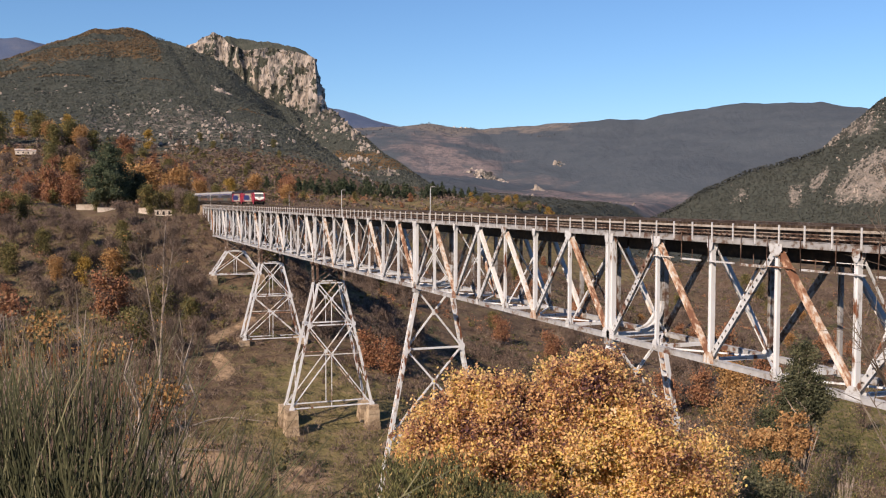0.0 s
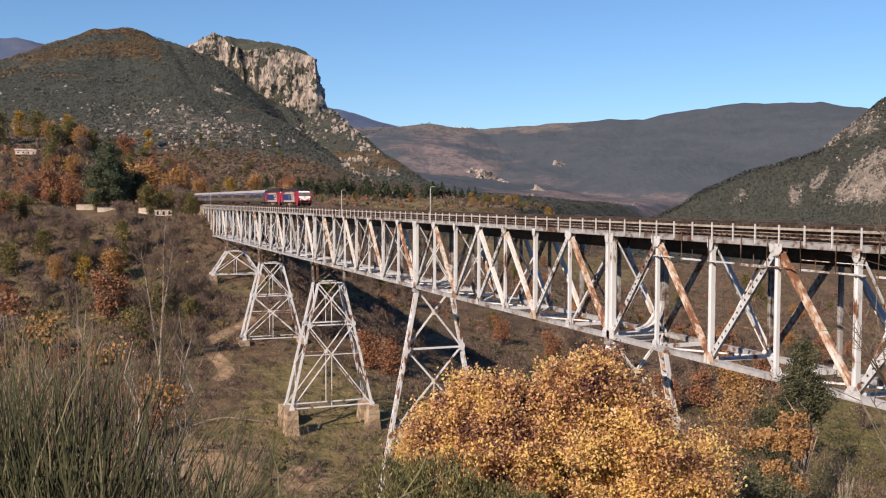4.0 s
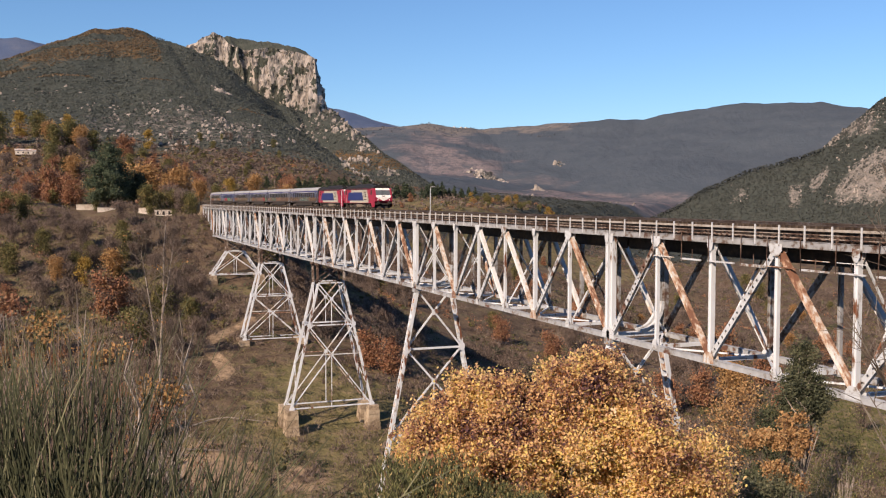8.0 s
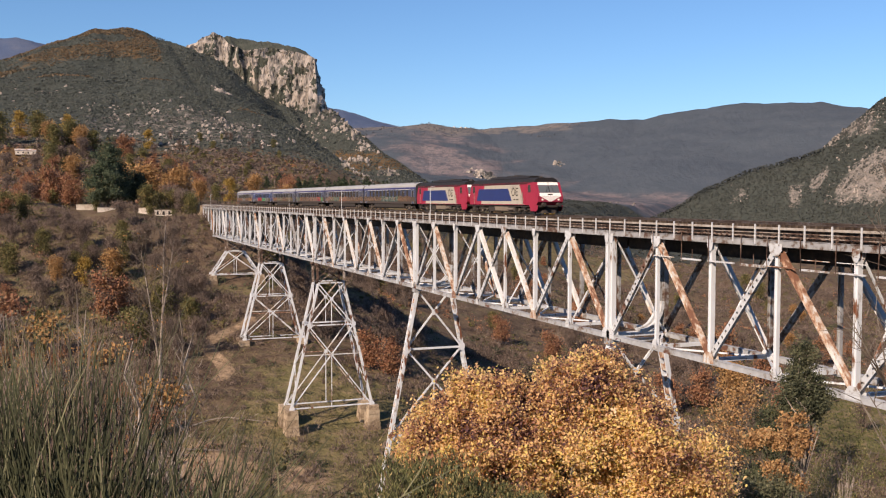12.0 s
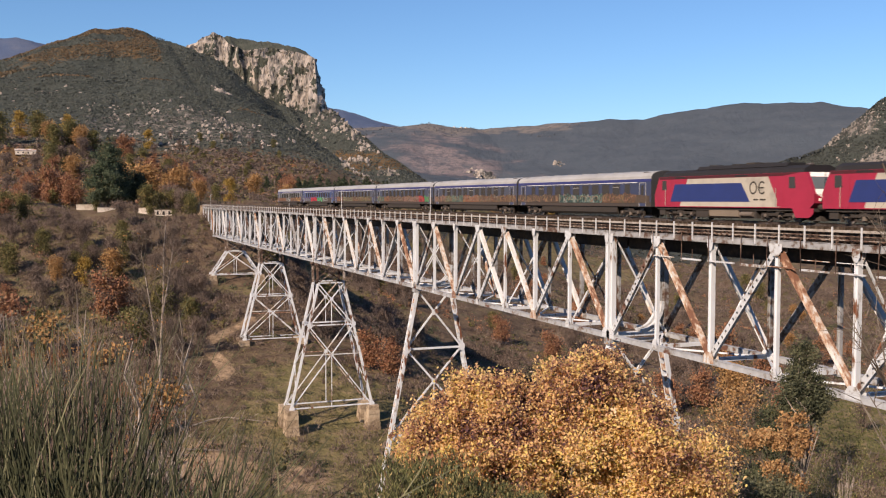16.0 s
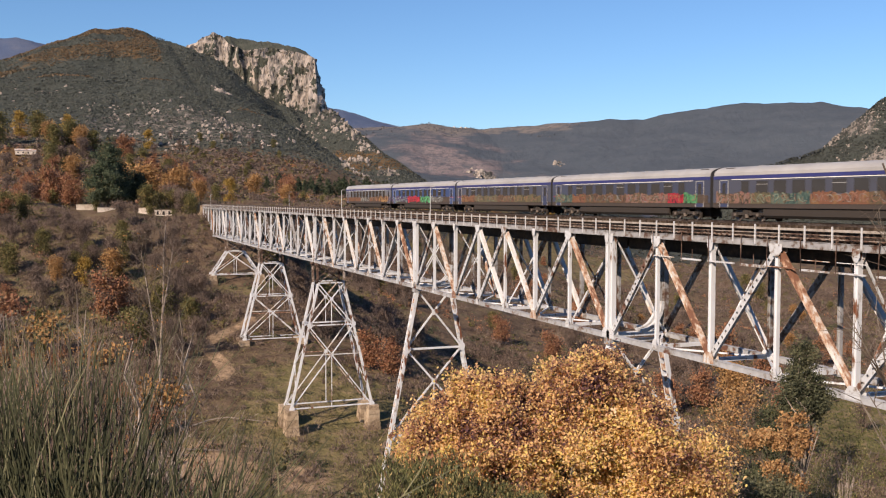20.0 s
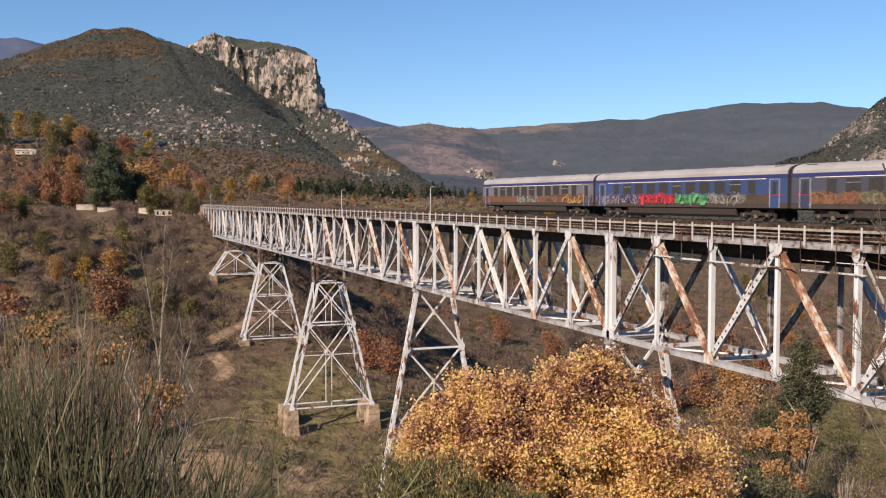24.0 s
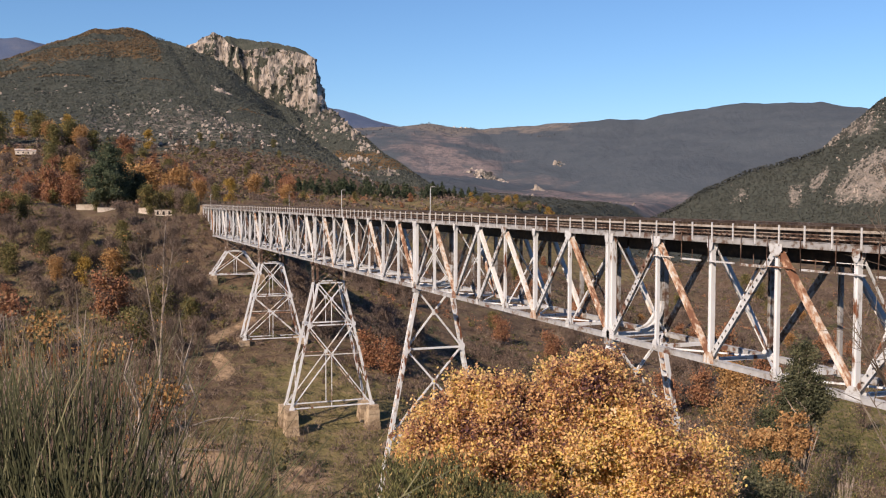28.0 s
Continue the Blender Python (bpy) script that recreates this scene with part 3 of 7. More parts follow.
def tower(x, neck, levels, foot, half_foot, gap):
    """A trestle tower: two bents of raking legs, horizontals at the levels, crossed braces between."""
    t = thing("trestle_tower", "white and rusty lattice steel trestle tower on masonry feet", "bridge tower", "towers of the viaduct")
    top = Z_LOW - 0.25
    start = top - neck
    bents = (-gap, gap)

    def half(z):
        return 2.55 + (half_foot - 2.55) * (start - z) / (start - foot)
    marks = [start, *levels, foot]
    if gap < 2:
        return rocker(t, x, marks, half, top, gap)
    for bx in bents:
        for sy in (-1, 1):
            pa, pb = (x + bx * 1.0, sy * half(foot), foot), (x + bx * 0.75, sy * half(start), start)
            part("leg", Geo().beam(pa, pb, 0.44, 0.10, Y_AXIS, (0, 0.17)).beam(pa, pb, 0.44, 0.10, Y_AXIS, (0, -0.17)), WHITE_STEEL, t)
            part("leg_web", Geo().beam(pa, pb, 0.22, 0.30, Y_AXIS), RUSTY_STEEL, t)
            for z in marks[1:]:
                f = (z - foot) / (start - foot)
                xx, yy = pa[0] + (pb[0] - pa[0]) * f, pa[1] + (pb[1] - pa[1]) * f
                g = Geo()
                ring = [(yy + 0.58 * math.cos(a) - sy * 0.12, z + 0.2 + 0.62 * math.sin(a)) for a in [math.pi * (k + 0.5) / 4 for k in range(8)]]
                g.sweep(ring, xx + 0.27, xx + 0.30)
                part("joint_plate", g, WHITE_STEEL, t)
            part("bearing_post", box_member((x + bx * 0.75, sy * 2.6, start), (x + bx * 0.75, sy * HALF, top), 0.42, 0.36), NECK_STEEL, t)
            part("bearing_shoe", Geo().box(x + bx * 0.75 - 0.45, sy * HALF - 0.38, top - 0.42, x + bx * 0.75 + 0.45, sy * HALF + 0.38, top + 0.02), NECK_STEEL, t)
            part("neck_brace", Geo().beam((x + bx * 0.75 + 0.05 * sy, sy * 2.5, start + 0.2), (x + bx * 0.75 + 0.05 * sy, -sy * 2.5, top - 0.3), 0.14, 0.16, (1, 0, 0)), NECK_STEEL, t)
        for z in marks:
            part("horizontal", Geo().beam((x + bx * 0.9, -half(z), z + 0.15), (x + bx * 0.9, half(z), z + 0.15), 0.16, 0.24, (1, 0, 0)), WHITE_STEEL, t)
        for za, zb in zip(marks, marks[1:]):
            for sy in (-1, 1):
                part("brace", Geo().beam((x + bx * 0.9 + 0.05 * sy, sy * half(zb), zb), (x + bx * 0.9 + 0.05 * sy, -sy * half(za), za), 0.18, 0.21, (1, 0, 0)), WHITE_STEEL if bx > 0 else RUSTY_STEEL, t)
            zm = (za * half(zb) + zb * half(za)) / (half(za) + half(zb))
            part("star_plate", Geo().beam((x + bx * 0.9 + 0.14, -0.34, zm), (x + bx * 0.9 + 0.14, 0.34, zm), 0.02, 0.7, (1, 0, 0)), WHITE_STEEL, t)
            if zb - za < -7 and not zb - za < -9:
                part("hanger", Geo().beam((x + bx * 0.9, 0, zm), (x + bx * 0.9, 0, zb + 0.1), 0.13, 0.13), WHITE_STEEL, t)
            if zb - za < -9:
                part("hanger", Geo().beam((x + bx * 0.9, 0, zm), (x + bx * 0.9, 0, zb + 0.1), 0.14, 0.14), WHITE_STEEL, t)
                part("tie", Geo().beam((x + bx * 0.9, -half(zm), zm), (x + bx * 0.9, half(zm), zm), 0.14, 0.16, (1, 0, 0)), RUSTY_STEEL, t)
    for sy in (-1, 1):
        for k, (za, zb) in enumerate(zip(marks, marks[1:])):
            n = max(1, round((za - zb) / 4.0))
            for i in range(n):
                p, q = za + (zb - za) * i / n, za + (zb - za) * (i + 1) / n
                s = 1 if i % 2 else -1
                part("side_lacing", Geo().beam((x + s * gap * 0.8, sy * half(p), p), (x - s * gap * 0.8, sy * half(q), q), 0.14, 0.12), WHITE_STEEL, t)
    for sy in (-1, 1):
        for bx in bents:
            masonry_pier(x + bx, sy * half_foot, foot, gz(x + bx, sy * half_foot) - 1.0, 1.0, 1.5)
    return t


def rocker(t, x, marks, half, top, deep):
    """A single bent on hinges: two deep laced legs, horizontals and one set of crossed braces."""
    start, foot = marks[0], marks[-1]
    for sy in (-1, 1):
        def on_leg(z, dx=0.0):
            return Vector((x + dx, sy * half(z), z))
        for dx in (-deep, deep):
            part("leg", Geo().beam(on_leg(foot, dx), on_leg(start, dx), 0.42, 0.13, Y_AXIS), WHITE_STEEL, t)
        n = int((start - foot) / 1.1)
        for i in range(n):
            za, zb = start + (foot - start) * (i + 0.1) / n, start + (foot - start) * (i + 0.62) / n
            g = Geo().beam(on_leg(za), on_leg(zb), 0.05, 2 * deep, Y_AXIS, (-0.18, 0)).beam(on_leg(za), on_leg(zb), 0.05, 2 * deep, Y_AXIS, (0.18, 0))
            part("batten", g, RUSTY_STEEL if i % 3 else WHITE_STEEL, t)
        part("hinge_block", Geo().box(x - deep - 0.1, sy * HALF - 0.32, start - 0.3, x + deep + 0.1, sy * HALF + 0.32, top), STAIN_SHADE_STEEL, t)
        for z in marks[1:-1]:
            g = Geo().sweep([(sy * half(z) + 0.46 * math.cos(a) - sy * 0.1, z + 0.1 + 0.62 * math.sin(a)) for a in [math.pi * (k + 0.5) / 4 for k in range(8)]], x + deep + 0.08, x + deep + 0.11)
            part("joint_plate", g, WHITE_STEEL, t)
        masonry_pier(x, sy * half(foot), foot, gz(x, sy * half(foot)) - 1.0, 1.0, 1.3)
    for z in marks:
        part("horizontal", Geo().beam((x, -half(z), z), (x, half(z), z), 0.24, 0.26, (1, 0, 0)), WHITE_STEEL, t)
    for za, zb in zip(marks, marks[1:]):
        for sy in (-1, 1):
            part("brace", Geo().beam((x + 0.09 * sy, sy * half(zb), zb), (x + 0.09 * sy, -sy * half(za), za), 0.16, 0.24, (1, 0, 0)), WHITE_STEEL, t)
        zm = (za * half(zb) + zb * half(za)) / (half(za) + half(zb))
        part("star_plate", Geo().beam((x + 0.2, -0.4, zm), (x + 0.2, 0.4, zm), 0.02, 0.8, (1, 0, 0)), WHITE_STEEL, t)
        if za - zb > 9:
            part("hanger", Geo().beam((x, 0, zm), (x, 0, zb + 0.1), 0.13, 0.13), WHITE_STEEL, t)
    return t


def masonry_pier(x, y, top, low, w=1.1, lengthwise=1.5):
    """A square stone foot of rough courses."""
    p = thing("masonry_pier", "rough pale stone pier under a steel leg", "pier", "stone feet of the viaduct")
    low = min(low, top - 1.5)
    n = max(2, round((top - low) / 0.8))
    for i in range(n):
        za, zb = low + (top - low) * i / n, low + (top - low) * (i + 1) / n
        e = w + 0.35 * (n - i) / n
        for k in range(2):
            xa, xb = x - lengthwise + lengthwise * k, x - lengthwise + lengthwise * (k + 1)
            j = [rnd(-0.07, 0.07) for _ in range(12)]
            part("stone", Geo().add([(xa + j[0], y - e + j[1], za), (xb + j[2], y - e + j[3], za), (xb + j[4], y + e + j[5], za), (xa + j[0], y + e + j[6], za), (xa + j[7], y - e + j[8], zb), (xb + j[2], y - e + j[9], zb), (xb + j[10], y + e + j[5], zb), (xa + j[11], y + e + j[6], zb)], BOX), MASONRY, p)
    return p


tower(-301.8, 3.6, [], -21.4, 7.2, 2.6)
tower(-244.7, 3.8, [-22.7], -33.4, 7.3, 2.6)
tower(-185.85, 4.0, [-22.9], -38.9, 8.1, 2.6)
tower(-126.4, 0.2, [-19.1, -31.0], -44.0, 8.9, 0.42)
tower(-74.5, 0.2, [-18.5, -29.5], -42.0, 8.6, 0.42)
tower(-16.9, 0.2, [], -18.5, 4.6, 0.42)


def abutment(x, toward, name_low):
    g = Geo()
    g.box(min(x, x + 6 * toward), -3.6, name_low, max(x, x + 6 * toward), 3.6, -0.55)
    ob = solid("abutment", g, MASONRY, "masonry abutment at the end of the viaduct", "abutment", kind="structure")
    return ob


abutment(-356.2, -1, -18)
abutment(38.2, 1, -8)


def deck():
    """Sleepers, rails, walkway and hand rails."""
    x0, x1 = -480.0, 170.0
    tr = thing("railway_track", "single railway track on dark timber sleepers", "railway track", kind="structure")
    for y in (-0.7525, 0.7525):
        g = Geo()
        g.beam((x0, y, -0.02), (x1, y, -0.02), 0.07, 0.045)
        g.beam((x0, y, -0.08), (x1, y, -0.08), 0.018, 0.09)
        g.beam((x0, y, -0.14), (x1, y, -0.14), 0.14, 0.02)
        part("rail", g, RAIL, tr)
    sleeper = Geo().box(-0.12, -1.55, -0.40, 0.12, 1.55, -0.155).mesh("sleeper", TIMBER)
    x = -130.0
    while x < -30.0:
        part("sleeper", sleeper, TIMBER, tr, at=pose(x, rnd(-0.05, 0.05), 0, 0, 0, rnd(-0.6, 0.6)))
        x += 0.62
    g = Geo()
    for a, b in ((x0, -130.0), (-30.0, x1)):
        x = a
        while x < b:
            g.box(x - 0.12, -1.55, -0.40, x + 0.12, 1.55, -0.155)
            x += 0.62
    part("sleepers", g, TIMBER, tr, kind="stuff")
    for sy in (-1, 1):
        rail = thing("handrail", "rust-stained white steel hand rail along the viaduct deck", "railing", "hand rails of the viaduct")
        y = sy * (HALF + 0.27)
        post = Geo().box(-0.045, -0.045, -1.50, 0.045, 0.045, -0.10).mesh("post", GREY_STEEL)
        x = -355.0
        while x < 37:
            part("post", post, GREY_STEEL, rail, at=pose(x, y, 0, rnd(-0.7, 0.7), rnd(-0.8, 0.8), 0))
            x += 2.42
        for name, z, h, m in (("top_rail", -0.36, 0.16 if sy < 0 else 0.07, RAIL_PAINT), ("middle_rail", -0.66, 0.06, OLD_RAIL), ("lower_rail", -0.90, 0.06, OLD_RAIL))[:3 if sy < 0 else 1]:
            part(name, Geo().beam((-356, y - sy * 0.07, z), (38, y - sy * 0.07, z), 0.05, h), m, rail)
        walk_way = thing("walkway", "dark timber plank walkway beside the track", "walkway", "walkways of the viaduct")
        for k in range(3):
            part("plank", Geo().box(-356, sy * (1.75 + 0.3 * k) - 0.135, -1.03, 38, sy * (1.75 + 0.3 * k) + 0.135, -0.985), TIMBER, walk_way)
        g = Geo()
        x = -355.7
        while x < 37.5:
            w = rnd(0.07, 0.12)
            g.box(x - w, sy * 2.66 - rnd(0.02, 0.22), -1.02, x + w, sy * 2.66 + rnd(0.02, 0.2), -0.86 + rnd(-0.05, 0.12))
            x += rnd(0.45, 0.8)
        part("timber_end", g, OLD_RAIL, walk_way, "rusty brackets and timber ends", kind="stuff")

    # unseen plate that closes the deck so that its shadow is solid
    part("deck_plate", Geo().box(-356, -2.45, -1.12, 38, 2.45, -1.06), DECK_SHADE_STEEL, tr)


deck()


def inspection_walk():
    """Hanging planks and rods under the deck of the near spans."""
    w = thing("inspection_walkway", "broken rusty inspection walkway hung under the deck", "walkway")
    x = -67.5
    while x < -36:
        x1 = x + rnd(2.3, 3.1)
        part("plank", Geo().box(x, -3.02, -3.02 + rnd(-0.06, 0.06), x1, -2.86, -2.9), RUSTY_STEEL if rnd(0, 1) < 0.55 else GREY_STEEL, w)
        part("hanger_rod", Geo().beam((x + 0.15, -3.07, -3.15), (x + rnd(0.05, 0.3), -3.07, -0.95), 0.035, 0.05), OLD_RAIL, w)
        part("rail_stub", Geo().beam((x + 1.3, -2.9, -2.92), (x + 1.3, -2.9, -2.2), 0.04, 0.05), OLD_RAIL, w)
        if rnd(0, 1) < 0.3:
            part("side_rail", Geo().beam((x, -2.9, -2.32), (x1, -2.9, -2.32), 0.03, 0.05), RUSTY_STEEL, w)
        x = x1 + rnd(0.1, 1.2)
    return w


inspection_walk()


LAMP_X = [-119.7, -164.4, -207.9, -333.7]
ROOF_GREY = material("grey_enamel", [(0.25, 0.25, 0.25), (0.40, 0.40, 0.39)], 0.3, 0.5)


def deck_lamp(x):
    """A thin post with a bent top on the hand rail."""
    lamp = thing("deck_lamp_post", "thin pale lamp post with a bent top on the deck edge", "lamp post", "lamp posts on the viaduct")
    y = -HALF - 0.32
    part("post", Geo().cyl((x, y, -1.5), (x, y, 3.1), 0.058, 8, 0.042), GREY_STEEL, lamp)
    part("arm", Geo().tube([(x, y, 3.1), (x + 0.03, y + 0.05, 3.22), (x + 0.05, y + 0.2, 3.28), (x + 0.06, y + 0.4, 3.27)], [0.04, 0.04, 0.035, 0.03], 6), GREY_STEEL, lamp)
    part("lamp_head", Geo().box(x - 0.03, y + 0.3, 3.2, x + 0.15, y + 0.62, 3.29), ROOF_GREY, lamp)
    return lamp


for lx in LAMP_X:
    deck_lamp(lx)


def ballast_bed(x0, x1):
    g = Geo().sweep([(-4.6, -4.2), (4.6, -4.2), (2.1, -0.36), (-2.1, -0.36)], x0, x1)
    return solid("ballast_bed", g, MASONRY, "low stone ballast bed under the track", "embankment", kind="structure")


ballast_bed(-480.0, -356.3)
ballast_bed(38.3, 170.0)


# ---- the train ----
def paint(name, c, rough=0.45, dirt=0.5, scale=0.9):
    dark = tuple(v * (1 - 0.45 * dirt) + 0.02 * dirt for v in c)
    return material(name, [dark, c, tuple(min(1, v * 1.12) for v in c)], scale, rough, spec=0.4, detail=8, bump=0.0015, bump_scale=0.3, steps=[0.26, 0.48, 0.75])


RED = paint("red_loco_paint", (0.26, 0.020, 0.046), 0.4, 0.6)
SOOTY_RED = paint("soot_stained_red", (0.060, 0.010, 0.014), 0.6, 0.6)
CREAM = paint("cream_loco_paint", (0.36, 0.335, 0.285), 0.45, 0.75, 0.6)
BLUE = paint("blue_loco_paint", (0.020, 0.032, 0.130), 0.4, 0.3)
NAVY = paint("navy_stripe_paint", (0.030, 0.035, 0.14), 0.5, 0.4)
ROOF = paint("pale_grey_roof", (0.30, 0.305, 0.31), 0.6, 0.45, 2.5)
SOOT = paint("sooty_roof", (0.011, 0.010, 0.011), 0.75, 0.6)
WHITE = paint("white_paint", (0.74, 0.73, 0.70), 0.45, 0.2)
UNDER = paint("dusty_underframe", (0.032, 0.027, 0.024), 0.85, 0.6)
TAN = paint("dusty_tank", (0.17, 0.14, 0.11), 0.8, 0.5)
# paler than the underframe, to paint sunlight onto the running gear
SUNLIT_IRON = paint("sunlit_iron", (0.12, 0.10, 0.085), 0.8, 0.6)
RUBBER = paint("black_rubber", (0.015, 0.015, 0.016), 0.8, 0.2)
# grey raised to stand in for what the panes reflect
GLASS = paint("dark_window_glass", (0.040, 0.040, 0.042), 0.12, 0.2)
STEEL = material("worn_wheel_steel", [(0.05, 0.04, 0.035), (0.13, 0.11, 0.10), (0.30, 0.28, 0.26)], 0.2, 0.5, metal=0.4)
LENS = paint("headlight_glass", (0.75, 0.74, 0.68), 0.15, 0.05)
COACH_BLUE = [paint("coach_paint", c, 0.5, 0.6, 1.6) for c in ((0.036, 0.045, 0.090), (0.056, 0.061, 0.085), (0.045, 0.053, 0.085), (0.056, 0.062, 0.088), (0.034, 0.060, 0.16), (0.115, 0.122, 0.14))]
GRIME = paint("grimy_lower_body", (0.046, 0.037, 0.033), 0.8, 0.6, 0.8)
END_GREY = paint("dark_end_wall", (0.030, 0.030, 0.033), 0.8, 0.5)
# paler, bluish grey paints the reflected sky onto the windscreen
SCREEN = paint("sky_tinted_windscreen", (0.10, 0.115, 0.125), 0.1, 0.2)


def spray(name, cols, scale=0.2, tone=0.46, fade=0.22):
    cols = [tuple(tone * (v * (1 - fade) + fade * sum(c) / 3) for v in c) for c in cols]
    k = len(cols)
    return material(name, cols, scale, 0.7, detail=3, steps=[0.33 + 0.34 * i / (k - 1) for i in range(k)], stretch=(1, 1, 0.7))


DUN, OCHRE, RUSTRED, PALE = (0.11, 0.083, 0.066), (0.26, 0.17, 0.075), (0.30, 0.075, 0.045), (0.42, 0.44, 0.42)
MINT, VIOLET, SCARLET, LEAF, ORANGE, TEAL, PINK = (0.16, 0.27, 0.22), (0.10, 0.045, 0.20), (0.46, 0.03, 0.055), (0.09, 0.34, 0.14), (0.44, 0.17, 0.05), (0.03, 0.11, 0.11), (0.46, 0.24, 0.21)
SPRAYS = {
    "dun": spray("sprayed_dun", [DUN, (0.14, 0.10, 0.075), (0.19, 0.125, 0.08), DUN]),
    "earth": spray("sprayed_earth", [DUN, (0.22, 0.095, 0.055), OCHRE, (0.13, 0.12, 0.08)]),
    "mint": spray("sprayed_pale_green", [(0.05, 0.05, 0.045), TEAL, MINT, PALE]),
    "pink": spray("sprayed_pink", [RUSTRED, PINK, OCHRE, DUN]),
    "ember": spray("sprayed_orange_red", [(0.30, 0.12, 0.07), (0.40, 0.16, 0.085), (0.30, 0.14, 0.07), (0.45, 0.25, 0.10)], tone=0.42, fade=0.15),
    "olive": spray("sprayed_olive", [(0.10, 0.085, 0.055), (0.17, 0.15, 0.07), (0.22, 0.19, 0.09), (0.13, 0.10, 0.07)], tone=0.55),
    "teal": spray("sprayed_teal", [TEAL, (0.05, 0.13, 0.12), MINT, OCHRE]),
    "violet": spray("sprayed_violet", [(0.04, 0.02, 0.08), VIOLET, (0.17, 0.09, 0.28), PALE]),
    "scarlet": spray("sprayed_scarlet", [(0.25, 0.02, 0.035), SCARLET, (0.52, 0.05, 0.07), (0.10, 0.02, 0.03)], tone=0.6, fade=0),
    "green": spray("sprayed_green", [(0.03, 0.05, 0.03), LEAF, (0.16, 0.42, 0.20), (0.06, 0.16, 0.08)], tone=0.55, fade=0),
    "orange": spray("sprayed_orange", [(0.20, 0.11, 0.065), (0.30, 0.13, 0.06), ORANGE, (0.22, 0.13, 0.085)], tone=0.42, fade=0.25),
    "grey": spray("sprayed_grey", [(0.06, 0.055, 0.05), DUN, PALE, (0.09, 0.08, 0.07)]),
}
FILLS = {"white": paint("white_spray_lines", (0.36, 0.37, 0.36), 0.7, 0.3), "green": paint("green_spray_letters", (0.09, 0.34, 0.15), 0.7, 0.3), "amber": paint("amber_spray_letters", (0.33, 0.20, 0.08), 0.7, 0.3),
         "black": paint("black_spray_lines", (0.02, 0.02, 0.02), 0.7, 0.2), "scarlet": paint("scarlet_spray_letters", (0.44, 0.04, 0.06), 0.7, 0.3), "violet": paint("violet_spray_letters", (0.22, 0.12, 0.34), 0.7, 0.3),
         "pale_green": paint("pale_green_spray_letters", (0.22, 0.32, 0.25), 0.7, 0.3), "pink": paint("salmon_spray_letters", (0.32, 0.16, 0.11), 0.7, 0.3)}

FADED = {"white": paint("faded_white_spray", (0.17, 0.165, 0.155), 0.8, 0.5), "amber": paint("faded_ochre_spray", (0.19, 0.13, 0.065), 0.8, 0.5),
         "pale_green": paint("faded_green_spray", (0.16, 0.20, 0.155), 0.8, 0.5), "pink": paint("faded_salmon_spray", (0.21, 0.115, 0.085), 0.8, 0.5)}

# for each coach, from its leading end: where a painted patch starts and ends (metres), its colours and its strokes
TAGS = [
    [(0.2, 2.4, "dun", None), (2.4, 8.0, "earth", "amber"), (8.0, 16.4, "mint", "pale_green"), (16.4, 26.0, "dun", "amber")],
    [(0.2, 4.5, "earth", "amber"), (4.5, 10.5, "earth", "white"), (10.5, 15.6, "ember", "pink"), (15.6, 19.4, "teal", "pale_green"), (19.4, 21.6, "olive", "pale_green"), (21.6, 25.6, "pink", "pink")],
    [(0.2, 1.6, "dun", None), (1.6, 3.4, "green", "pale_green"), (3.4, 5.6, "scarlet", "amber"), (5.6, 12.0, "pink", "pink"), (12.0, 19.2, "earth", "white"), (19.2, 21.8, "ember", "amber"), (21.8, 25.4, "teal", "pale_green")],
    [(2.2, 8.8, "olive", "amber"), (8.8, 13.5, "earth", "pale_green"), (13.5, 16.4, "olive", "pale_green"), (16.4, 20.0, "olive", "pale_green"), (20.0, 24.2, "ember", "amber")],
    [(1.9, 4.4, "dun", None), (4.4, 8.8, "grey", "white"), (8.8, 13.2, "green", "green"), (13.2, 18.6, "scarlet", "scarlet"), (18.6, 25.9, "violet", "pale_green")],
    [(0.2, 1.3, "violet", None), (1.3, 6.6, "orange", "amber"), (6.6, 10.0, "earth", "pink"), (10.0, 11.4, "ember", None), (11.4, 16.6, "grey", "white"), (16.6, 17.9, "ember", None), (17.9, 26.0, "orange", None)],
]


